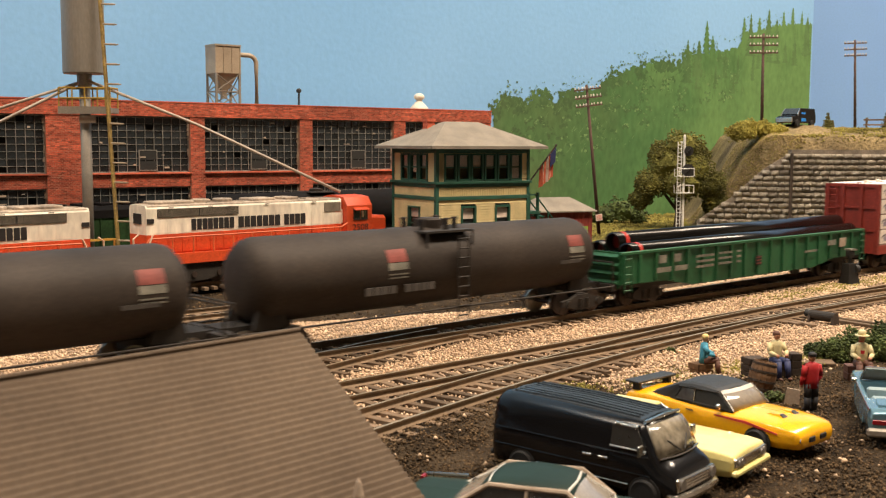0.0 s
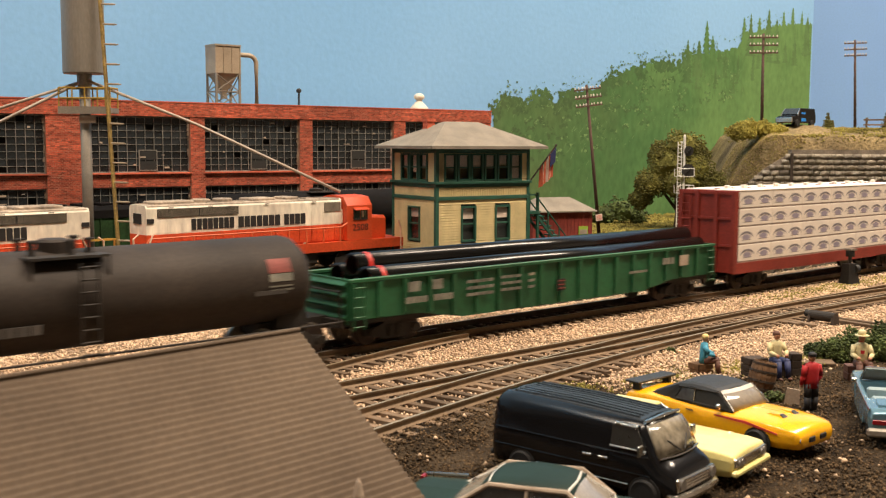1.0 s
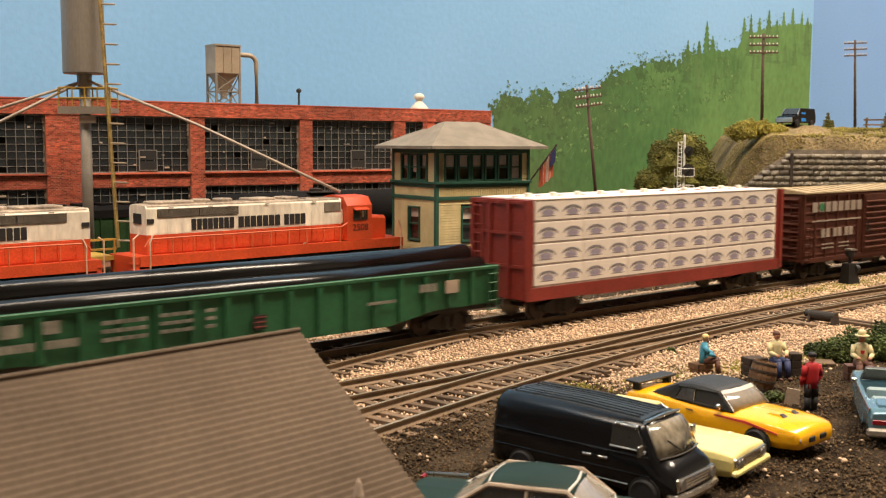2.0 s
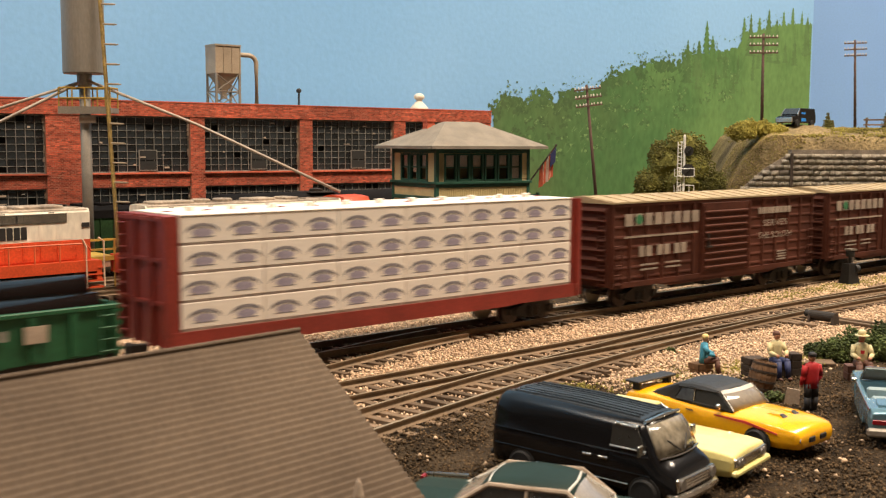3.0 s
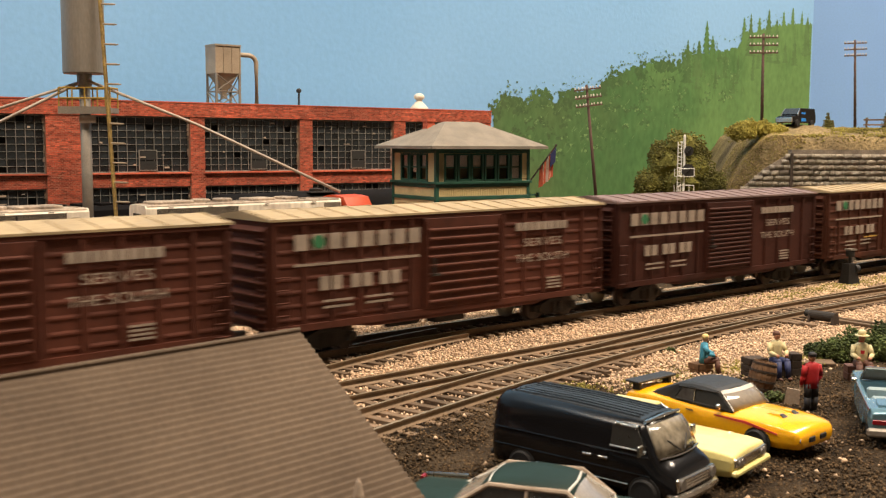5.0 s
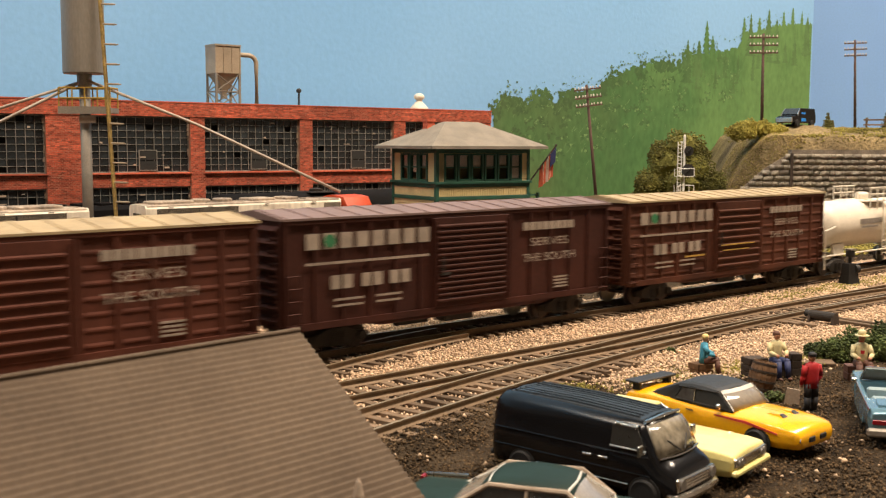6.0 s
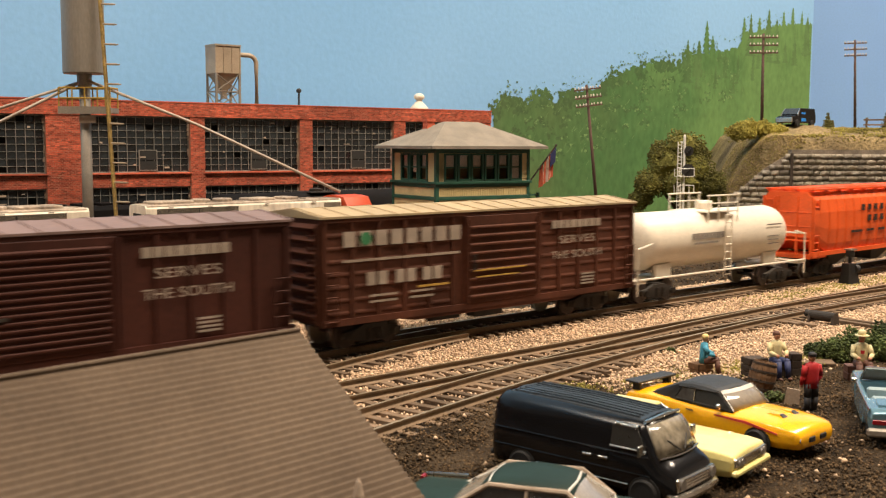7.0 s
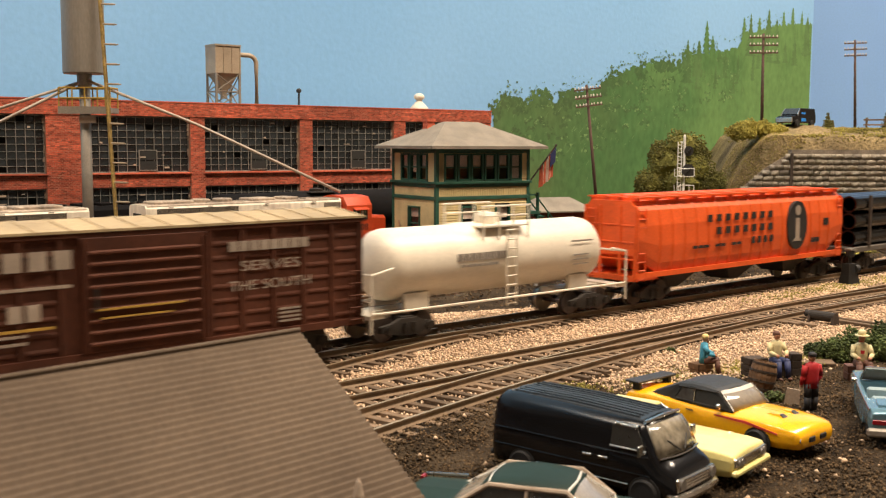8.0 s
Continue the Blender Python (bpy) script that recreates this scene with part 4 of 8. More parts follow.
        part("band", bm, M_REDBAND, pp, "painted red band")
        MOVERS.append((pp, (s0 + s1) / 2, y, z))


gondola(-563, -337)


def printed_arch():
    """one printed brow with the pale oval under it, flat on the wrap"""
    bm = B()
    outer, inner = [], []
    for j in range(15):
        a = math.pi * j / 14
        outer.append((6.4 * math.cos(a), 3.6 * math.sin(a) ** .9))
        inner.append((6.4 * math.cos(a), 2.5 * math.sin(a) ** 1.4))
    for j in range(14):
        q = [outer[j], outer[j + 1], inner[j + 1], inner[j]]
        q = [p for i, p in enumerate(q) if math.dist(p, q[i - 1]) > 1e-3]
        if len(q) > 2:
            bm.faces.new([bm.verts.new((x, -.05, z)) for x, z in q]).material_index = 0
    for dx in (-1.1, 0, 1.1):            # short strokes round the oval
        bm.faces.new([bm.verts.new((dx * 2.4 + x, -.06, z)) for x, z in ((-.9, 2.0), (.9, 2.0), (.7, 2.3), (-.7, 2.3))]).material_index = 0
    bm.faces.new([bm.verts.new((3.9 * math.cos(q * .5236), -.07, .6 + 1.4 * math.sin(q * .5236))) for q in range(12)]).material_index = 1
    bm.faces.new([bm.verts.new((x, -.05, z)) for x, z in ((-4.2, -1.0), (4.2, -1.0), (4.2, -.62), (-4.2, -.62))]).material_index = 0
    return bm


def lumber_pack(w, h, d, shift):
    """a wrapped pack on two bearers, printed twice on its front"""
    bm = B()
    box(bm, 0, w, 0, d, .9, h - .02, bev=.12)
    o = link_mesh("lumber_pack", bm, M_WRAP)
    for y, z0, z1 in ((.12, 0, .34), (.06, .46, .8)):
        bm = B()
        box(bm, .1, w - .1, y, d - .3, z0, z1)
        part("bearer", bm, M_DUNNAGE, o, "thin brown bearer strip")
    first = None
    for i in range(2):
        m = P(w * (i + .5) / 2 + shift[i], 0, .9 + (h - .9) * .30)
        if first is None:
            first = part("printed_arch", printed_arch(), [M_MARK1, M_MARK2], o, "grey and violet printed arch", at=m)
        else:
            share("printed_arch", first, o, m, "grey and violet printed arch")
    return o


def centerbeam(s0, s1):
    L = (s1 - s0) / 2
    car = thing("centerbeam_flatcar", "red centre-beam flatcar stacked with white-wrapped lumber", "flatcar", "cars of the moving freight train")
    bm = B()
    prism(bm, [(-L, 15), (-L, 9.5), (-L + 34, 9.5), (-L + 46, 9), (L - 46, 9), (L - 34, 9.5), (L, 9.5), (L, 15)], -16.8, -15.2)
    prism(bm, [(-L, 15), (-L, 9.5), (-L + 34, 9.5), (-L + 46, 9), (L - 46, 9), (L - 34, 9.5), (L, 9.5), (L, 15)], 15.2, 16.8)
    box(bm, -L, L, -15.4, 15.4, 13.5, 15)
    part("deck", bm, M_CBRED, car, "red steel deck and side sills")
    bm = B()
    box(bm, -L + 3, L - 3, -.5, .5, 15, 51)
    for i in range(13):
        x = -L + 8 + i * (2 * L - 16) / 12
        box(bm, x - .8, x + .8, -1.2, 1.2, 15, 53)
    part("center_beam", bm, M_CBRED, car)
    for sx in (-1, 1):
        bm = B()
        x0, x1 = sorted((sx * (L - 3.5), sx * (L + .5)))
        box(bm, x0, x1, -16.2, 16.2, 10, 52.2)
        xo = x0 if sx < 0 else x1
        bulk = part("bulkhead", bm, M_CBRED, car, "red ribbed end bulkhead")
        bm = B()
        box(bm, xo - 1.2, xo + 1.2, -1.1, 1.1, 10, 52.2)
        repeat("bulkhead_post", bm, M_CBRED, bulk, [P(0, y) for y in (-16.2, -5.8, 5.8, 16.2)])
        bm = B()
        box(bm, xo - .9, xo + .9, -15.1, 15.1, -.6, .6)
        repeat("bulkhead_beam", bm, M_CBRED, bulk, [P(0, 0, z) for z in (24, 38, 51)])
        bm = B()
        ladder(bm, sx * (L + 2.2), 12, 12, 50, 5, 4, "y")
        part("ladder", bm, M_CBRED, car)
        coupler(car, sx * L, sx)
        truck(car, sx * (L - 24))
    for i in range(11):
        x = -L + 16 + i * (2 * L - 32) / 10
        bm = B()
        box(bm, x - 1.2, x + 1.2, -1.8, .8, 52.2, 54.4, bev=.3)
        part("top_block", bm, M_WRAP, car, "small white block")
    MOVERS.append((car, (s0 + s1) / 2))
    rnd = random.Random(5)
    w = (2 * L - 8) / 6
    tiers = 4
    h = (52.4 - 15.4) / tiers
    packs = [lumber_pack(w - .25, h, 15.2, (rnd.uniform(-.9, .9), rnd.uniform(-.9, .9))) for v in range(4)]
    used = set()
    for t in range(tiers):
        for i in range(6):
            for sy in (-1, 1):
                v = rnd.randrange(4)
                if v in used:
                    o = copy_thing(packs[v], Matrix.Identity(4))
                else:
                    o = packs[v]
                    used.add(v)
                tagged(o, "white-wrapped lumber pack printed with grey arches", "lumber pack", "lumber packs on the flatcar")
                x = -L + 4 + i * w
                if sy < 0:
                    MOVERS.append((o, (s0 + s1) / 2, -16.4, 15.0 + t * h, x, 0))
                else:
                    MOVERS.append((o, (s0 + s1) / 2, 16.4, 15.0 + t * h, x + w, 180))
    for sy in (-1, 1):
        bm = B()
        box(bm, -L + 4, L - 4, min(sy * 1, sy * 16.6), max(sy * 1, sy * 16.6), 52.05, 52.7, bev=.2)
        o = part("wrap_sheet", bm, M_WRAPTOP)
        tagged(o, "bright white sheet over the lumber packs", "tarpaulin", "sheets over the lumber")
        MOVERS.append((o, (s0 + s1) / 2))


centerbeam(-319.5, -126)


def white_tank_car(s0, s1):
    L = (s1 - s0) / 2
    car = thing("white_tank_car", "short white tank car with top platform and rails", "tank car", "cars of the moving freight train")
    r, zc = 14.2, 28.5
    bm = B()
    tank_body(bm, L - 2, r, zc)
    part("tank", bm, M_TANKW, car, "cream-white tank shell", smooth=True)
    bm = B()
    lathe(bm, [(.1, zc + r - 1), (4.2, zc + r - 1), (4.2, zc + r + 3), (3.4, zc + r + 4.2), (.1, zc + r + 4.5)], 18)
    for x in (-6, 6):
        rod(bm, (x, 0, zc + r - 1), (x, 0, zc + r + 4), .9, 8)
    part("manway", bm, M_TANKW, car)
    bm = B()
    box(bm, -13, 13, -12, 12, zc + r - 1.2, zc + r - .6)
    for y in (-12, 12):
        for x in (-13, -4, 4, 13):
            rod(bm, (x, y, zc + r - 6), (x, y, zc + r + 7.5), .4, 6)
        rod(bm, (-14, y, zc + r + 7.5), (14, y, zc + r + 7.5), .4, 6)
        rod(bm, (-13, y, zc + r + 3.5), (13, y, zc + r + 3.5), .35, 6)
    part("platform_rail", bm, M_TANKW, car)
    for sy in (-1, 1):
        bm = B()
        ladder(bm, 0, sy * (r + 1.4), 9, zc + r - 2, 5.5, 3.8, "x", r=.4)
        part("ladder", bm, M_TANKW, car)
        bm = B()
        rod(bm, (-L - 8, sy * 16, 12.5), (L + 8, sy * 16, 12.5), .5, 6)
        part("side_rail", bm, M_TANKW, car)
    for sx in (-1, 1):
        bm = B()
        xa, xb = sorted((sx * (L - 26), sx * (L + 8)))
        box(bm, xa, xb, -5, 5, 8.5, 11.5)
        xa, xb = sorted((sx * (L + 2), sx * (L + 9)))
        box(bm, xa, xb, -16, 16, 10.6, 12)
        for y in (-16, 16):
            rod(bm, (sx * (L + 8.5), y, 5), (sx * (L + 8.5), y, 27), .5, 6)
            rod(bm, (sx * (L + 8.5), y, 27), (sx * (L - 2), y, 29), .5, 6)
            xa, xb = sorted((sx * (L - 24), sx * (L - 12)))
            box(bm, xa, xb, y * .6 - 1, y * .6 + 1, 11, 18)
        rod(bm, (sx * (L + 8.5), -16, 27), (sx * (L + 8.5), 16, 27), .45, 6)
        part("end_platform", bm, M_TANKW, car)
        coupler(car, sx * (L + 8), sx)
        truck(car, sx * (L - 12))
    bm = B()
    bars(bm, -L * .45, -L * .02, 29, 32, -r - .2, 8)
    bars(bm, -L * .42, -L * .1, 26.6, 27.6, -r - .2, 7)
    bars(bm, L * .58, L * .80, 33, 33.8, -r - .1, 6)
    for z in (27, 25, 23):
        bars(bm, L * .60, L * .76, z, z + .6, -r - .2, 5)
    part("lettering", bm, mat("grey_lettering", (.24, .21, .18), .7), car)
    MOVERS.append((car, (s0 + s1) / 2))


white_tank_car(640, 770)


def hopper(s0, s1):
    L = (s1 - s0) / 2
    car = thing("covered_hopper", "bright orange covered hopper with black oval emblem", "hopper car", "cars of the moving freight train")
    sect = [(-15.2, 15.5), (-16.6, 20), (-17.2, 28), (-16.8, 38), (-15.4, 45), (-12, 49.4), (12, 49.4), (15.4, 45), (16.8, 38), (17.2, 28), (16.6, 20), (15.2, 15.5)]
    bm = B()
    prism_x(bm, sect, -L + 16, L - 16)
    for sx in (-1, 1):
        loft(bm, [[(sx * (L - 16), y, z) for y, z in sect], [(sx * (L - 1), y, max(z, 37 + (z - 37) * .6) if z < 37 else z) for y, z in sect]])
    part("body", bm, M_HOPPER, car, "orange curved hopper sides")
    for sy in (-1, 1):
        bm = B()
        for i in range(17):
            x = -L + 17 + i * (2 * L - 34) / 16
            loft(bm, [[(x - .5, sy * (abs(y) + .02), z) for y, z in sect[:6]] + [(x - .5, sy * (abs(y) - 1), z) for y, z in sect[5::-1]],
                      [(x + .5, sy * (abs(y) + .5), z) for y, z in sect[:6]] + [(x + .5, sy * (abs(y) - 1), z) for y, z in sect[5::-1]]])
        box(bm, -L, L, min(sy * 14.8, sy * 16.8), max(sy * 14.8, sy * 16.8), 13.4, 15.8)
        part("side_sill", bm, M_HOPPER, car)
    bm = B()
    for y in (-13.5, -4, 4, 13.5):
        box(bm, -L + 2, L - 2, y - 1.4, y + 1.4, 50.6, 51.3)
    for i in range(13):
        x = -L + 4 + i * (2 * L - 8) / 12
        box(bm, x - .5, x + .5, -14.5, 14.5, 49.2, 50.8)
    part("running_board", bm, M_HOPPER, car)
    bm = B()
    box(bm, -L + 10, L - 10, -1.8, 1.8, 49.3, 51.8, bev=.3)
    part("hatch", bm, M_HOPPER, car)
    for k in (-1, 0, 1):
        bm = B()
        x = k * (L * .56)
        loft(bm, [[(x - 17, -13, 15.5), (x + 17, -13, 15.5), (x + 17, 13, 15.5), (x - 17, 13, 15.5)], [(x - 4, -7, 5.5), (x + 4, -7, 5.5), (x + 4, 7, 5.5), (x - 4, 7, 5.5)]])
        part("discharge_bay", bm, M_UNDER, car, "sooty discharge bay")
    for sx in (-1, 1):
        bm = B()
        xa, xb = sorted((sx * (L - 18), sx * L))
        box(bm, xa, xb, -15.6, 15.6, 12, 14.5)
        for y in (-15, -6, 6, 15):
            rod(bm, (sx * (L - 1), y, 13), (sx * (L - 1), y, 47), .9, 6)
        for z in (22, 30, 38):
            rod(bm, (sx * (L - 1), -15, z), (sx * (L - 1), 15, z), .45, 6)
        part("end_frame", bm, M_HOPPER, car)
        bm = B()
        ladder(bm, sx * (L - 4), -16.6, 12, 46, 5.4, 4, "x", r=.4)
        ladder(bm, sx * L, 11, 12, 46, 5.4, 4, "y", r=.4)
        part("ladder", bm, M_HOPPER, car)
        coupler(car, sx * L, sx)
        truck(car, sx * (L - 18))
    bm = B()
    bars(bm, -L * .44, L * .22, 37.6, 41.2, -17.25, 8, gap=.24)
    bars(bm, -L * .36, L * .22, 31.2, 34.8, -17.6, 7, gap=.24)
    bars(bm, -L * .02, L * .22, 24.8, 28.4, -17.6, 4, gap=.24)
    bars(bm, -L * .55, -L * .1, 25, 26.4, -17.45, 9, gaps=(3, 6))
    bars(bm, L * .62, L * .72, 22, 24.5, -17.3, 3)
    bars(bm, L * .76, L * .82, 31, 35, -17.3, 2)
    part("lettering", bm, M_BLACKP, car, "black bars of lettering")
    bm = B()
    prism_out = [(L * .46 + 10 * math.cos(k * .2618), 32.3 + 13.2 * math.sin(k * .2618)) for k in range(24)]
    prism(bm, prism_out, -17.85, -16.0)
    oval = part("oval_emblem", bm, M_BLACKP, car, "black oval emblem with white bar and dot")
    bm = B()
    x = L * .46
    rod(bm, (x, -17.7, 40.4), (x, -18.05, 40.4), 2.7, 16)
    prism(bm, [(x - 1.9, 36.2), (x + 1.9, 36.2), (x + 1.9, 25.6), (x + 4.4, 23.6), (x - 4.4, 23.6), (x - 1.9, 25.6)], -18.05, -17.7)
    part("emblem_bar", bm, M_WHITEPRINT, oval)
    MOVERS.append((car, (s0 + s1) / 2))


hopper(785, 974)


def pipe_flatcar(s0, s1):
    L = (s1 - s0) / 2
    car = thing("pipe_flatcar", "dark weathered flatcar carrying stacked black pipes", "flatcar", "cars of the moving freight train")
    bm = B()
    box(bm, -L, L, -16, 16, 12.5, 15.5, bev=.3)
    prism(bm, [(-L, 12.6), (-L + 30, 12.6), (-L + 50, 8), (L - 50, 8), (L - 30, 12.6), (L, 12.6), (L, 13), (-L, 13)], -15.5, -13.5)
    part("deck", bm, mat("weathered_deck", (.10, .085, .07), .8), car)
    for sx in (-1, 1):
        coupler(car, sx * L, sx)
        truck(car, sx * (L - 20))
    for i in range(4):
        bm = B()
        x = -L + 20 + i * (2 * L - 40) / 3
        box(bm, x - 1, x + 1, -16.4, -15, 15, 46)
        part("stake", bm, M_DKWOOD, car)
    MOVERS.append((car, (s0 + s1) / 2))
    n, r = 16, 5
    first = None
    for row in range(3):
        for k in range(3):
            bm = B()
            rings = []
            for x, rr in ((-L + 4, r - 1), (-L + 4, r), (L - 4, r), (L - 4, r - 1), (-L + 4, r - 1)):
                rings.append([(x, rr * math.cos(q * 6.2832 / n), rr * math.sin(q * 6.2832 / n)) for q in range(n)])
            loft(bm, rings, caps=False)
            o = part("stacked_pipe", bm, M_PIPE)
            tagged(o, "black pipe stacked on the dark flatcar", "pipe", "pipes on the flatcar")
            MOVERS.append((o, (s0 + s1) / 2, (k - 1) * 10.2, 20.6 + row * 10.1))


pipe_flatcar(989, 1165)
# ---- brick factory along the backdrop ----
def factory():
    fac = thing("factory", "long red brick factory with broken multi-pane steel windows", "factory building")
    fac.matrix_basis = FRONT
    bays = ((-65, 31), (62.4, 137.5), (149, 231), (242.5, 322), (334, 420))
    s0, s1, top = -160.0, 429.0, 106.0
    bm = B()
    cuts = [s0] + [v for b in bays for v in b] + [s1]
    for a, b in zip(cuts[0::2], cuts[1::2]):       # piers
        box(bm, a, b, 0, 6, -16, 95)
    for a, b in bays:
        box(bm, a, b, 1.4, 6, 43.0, 53.5)
        box(bm, a, b, 1.4, 6, -16, -6)
    box(bm, s0, s1, -.6, 6, 95, top)
    box(bm, s0, s0 + 6, 6, 70, -16, top)
    box(bm, s1 - 6, s1, 6, 70, -16, top)
    part("brick_wall", bm, M_MORTAR, fac, "red brick front wall")
    bm = B()
    box(bm, s0, s1, 5, 70, 100, 103)
    part("flat_roof", bm, M_ROOFGREY, fac)
    bm = B()
    box(bm, s0 - .6, s1 + .6, -1.0, 7, top - .9, top + .3, bev=.2)
    part("coping", bm, M_BRICK, fac)
    glass = None
    for a, b in bays:
        for z0, z1, nr in ((53.8, 94.6, 8), (-5.5, 42.6, 9)):
            win = part("window", boxed(a - .2, b + .2, 3.6, 5.2, z0 - .4, z1 + .4, frame_w=1.1), M_MUNTIN, fac, "rusty steel window frame")
            bm = B()
            box(bm, a - 1, b + 1, -.9, 5, z0 - 1.4, z0 - .2, bev=.15)
            part("sill", bm, M_BRICK, win)
            bm = B()
            nc = max(6, int((b - a) / 6.3))
            for k in range(1, nc):
                x = a + (b - a) * k / nc
                box(bm, x - .17, x + .17, 3.2, 4.2, z0, z1)
            for k in range(1, nr):
                z = z0 + (z1 - z0) * k / nr
                box(bm, a, b, 3.3, 4.1, z - .15, z + .15)
            part("muntins", bm, M_MUNTIN, win)
            if z0 > 0 and b - a < 95:
                xm = a + (b - a) * .57
                vent = part("vent_sash", boxed(xm - 7, xm + 7, 2.6, 4.0, z0 + 1.2, z0 + 16.6, .55), M_MUNTIN, win, "hinged steel vent sash")
                # near-black panes paint the dark room behind the open vent
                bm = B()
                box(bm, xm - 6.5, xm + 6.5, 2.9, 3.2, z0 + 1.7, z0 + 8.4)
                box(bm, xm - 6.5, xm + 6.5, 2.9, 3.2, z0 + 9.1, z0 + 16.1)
                part("vent_pane", bm, M_ROOMSHADE, vent)
            rnd = random.Random(int(a * 3 + z0))
            cw, ch = (b - a) / nc, (z1 - z0) / nr
            for i in range(nc):
                for j in range(nr):
                    if rnd.random() < .05:
                        continue
                    bm = B()
                    key = (round(cw, 2), round(ch, 2))
                    m = P(a + (i + .5) * cw, 3.9, z0 + (j + .5) * ch, 0, rnd.uniform(-2, 2))
                    if key in PANES:
                        bm.free()
                        share("pane", PANES[key], win, m)
                    else:
                        box(bm, -cw / 2, cw / 2, -.1, .1, -ch / 2, ch / 2)
                        PANES[key] = part("pane", bm, M_DARKGLASS, win, at=m)
            # a near-black sheet paints the unlit room behind the panes
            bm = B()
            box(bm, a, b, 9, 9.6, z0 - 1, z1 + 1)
            part("backing", bm, M_ROOMSHADE, win)
            bm = B()          # flaked putty round the opening
            for _ in range(16):
                side_x = a + .5 if rnd.random() < .5 else b - .5
                z = rnd.uniform(z0, z1)
                box(bm, side_x - rnd.uniform(.3, 1.2), side_x + rnd.uniform(.3, 1.2), 2.6, 3.2, z, z + rnd.uniform(1, 4))
            for _ in range(5):
                x, z = rnd.uniform(a, b - 4), rnd.uniform(z0, z1 - 2)
                box(bm, x, x + rnd.uniform(1, 5), 2.6, 3.0, z, z + rnd.uniform(.4, 1.6))
            part("flaked_putty", bm, M_CONCRETE, win)
    # the bricks themselves, course by course, joined
    rs = np.random.RandomState(21)
    V, F = [], []
    cube = np.array([(x, y, z) for x in (0, 1) for y in (0, 1) for z in (0, 1)], float)
    quad = np.array([(0, 1, 3, 2), (0, 4, 5, 1), (4, 6, 7, 5), (1, 5, 7, 3), (0, 2, 6, 4)])
    def fill(a, b, z0, z1, y):
        z, row = z0, 0
        while z < z1 - .3:
            x = a - (1.5 if row % 2 else 0)
            while x < b:
                xa, xb = max(x + .12, a), min(x + 2.85, b)
                if xb - xa > .4:
                    p = rs.uniform(.05, .3)
                    V.append(cube * ((xb - xa), p + .2, .92) + (xa, y - p, z))
                x += 3.05
            z += 1.2
            row += 1
    for a, b in zip(cuts[0::2], cuts[1::2]):
        fill(max(a, -60), b, 20, 95, 0)
    for a, b in bays:
        fill(a, b, 43, 52.6, 1.4)
    fill(-60, s1, 95.2, 105.6, -.6)
    k = len(V)
    V = np.concatenate(V)
    F = (quad[None] + (np.arange(k) * 8)[:, None, None]).reshape(-1, 4)
    me = bpy.data.meshes.new("bricks")
    me.from_pydata((V * MM).tolist(), [], F.tolist())
    me.materials.append(M_BRICK)
    o = new("bricks", me)
    o.parent = fac
    tagged(o, "rows of red bricks", kind="stuff")


PANES = {}


def boxed(x0, x1, y0, y1, z0, z1, frame_w=1.0):
    bm = B()
    w = frame_w
    box(bm, x0, x1, y0, y1, z0, z0 + w)
    box(bm, x0, x1, y0, y1, z1 - w, z1)
    box(bm, x0, x0 + w, y0, y1, z0 + w, z1 - w)
    box(bm, x1 - w, x1, y0, y1, z0 + w, z1 - w)
    return bm


factory()


def at_front(x, y, z=0.0):
    return FRONT @ P(x, y, z)


def dust_collector():
    t = thing("dust_collector", "tan steel dust collector on braced legs", "dust collector")
    t.matrix_basis = at_front(179.8, 32, 103)
    bm = B()
    box(bm, -10.5, 10.5, -9, 9, 27.5, 49.5, bev=.3)
    for x in (-10.5, -3.5, 3.5, 10.5):
        box(bm, x - .35, x + .35, -9.5, 9.5, 27.5, 49.8)
    box(bm, -11.2, 11.2, -9.7, 9.7, 49, 50.3)
    part("bin", bm, M_TAN, t, "tan sheet-metal bin")
    bm = B()
    loft(bm, [[(-9.5, -8, 27.5), (9.5, -8, 27.5), (9.5, 8, 27.5), (-9.5, 8, 27.5)], [(-2, -2, 13), (2, -2, 13), (2, 2, 13), (-2, 2, 13)], [(-2, -2, 8), (2, -2, 8), (2, 2, 8), (-2, 2, 8)]])
    part("cone", bm, M_TAN, t)
    for x in (-10, 10):
        for y in (-8.5, 8.5):
            bm = B()
            box(bm, x - .8, x + .8, y - .8, y + .8, 0, 28)
            part("leg", bm, M_STEELGREY, t)
    ends = []
    for y in (-8.5, 8.5):
        for z0, z1 in ((0, 13.5), (13.5, 27)):
            ends += [((-10, y, z0), (10, y, z1)), ((10, y, z0), (-10, y, z1))]
        ends.append(((-10, y, 13.5), (10, y, 13.5)))
    for x in (-10, 10):
        ends += [((x, -8.5, 0), (x, 8.5, 13.5)), ((x, 8.5, 13.5), (x, -8.5, 27)), ((x, -8.5, 13.5), (x, 8.5, 13.5))]
    for a, b in ends:
        bm = B()
        rod(bm, a, b, .5, 5)
        part("brace", bm, M_STEELGREY, t)
    bm = B()
    pts = [(10, 0, 43.5), (22, 0, 43.5)] + [(22 + 7 * math.sin(a * .314), 0, 36.5 + 7 * math.cos(a * .314)) for a in range(1, 6)] + [(29, 0, 0)]
    pipe(bm, pts, 1.9, 12)
    part("duct", bm, M_TAN, t, "bent tan duct", smooth=True)


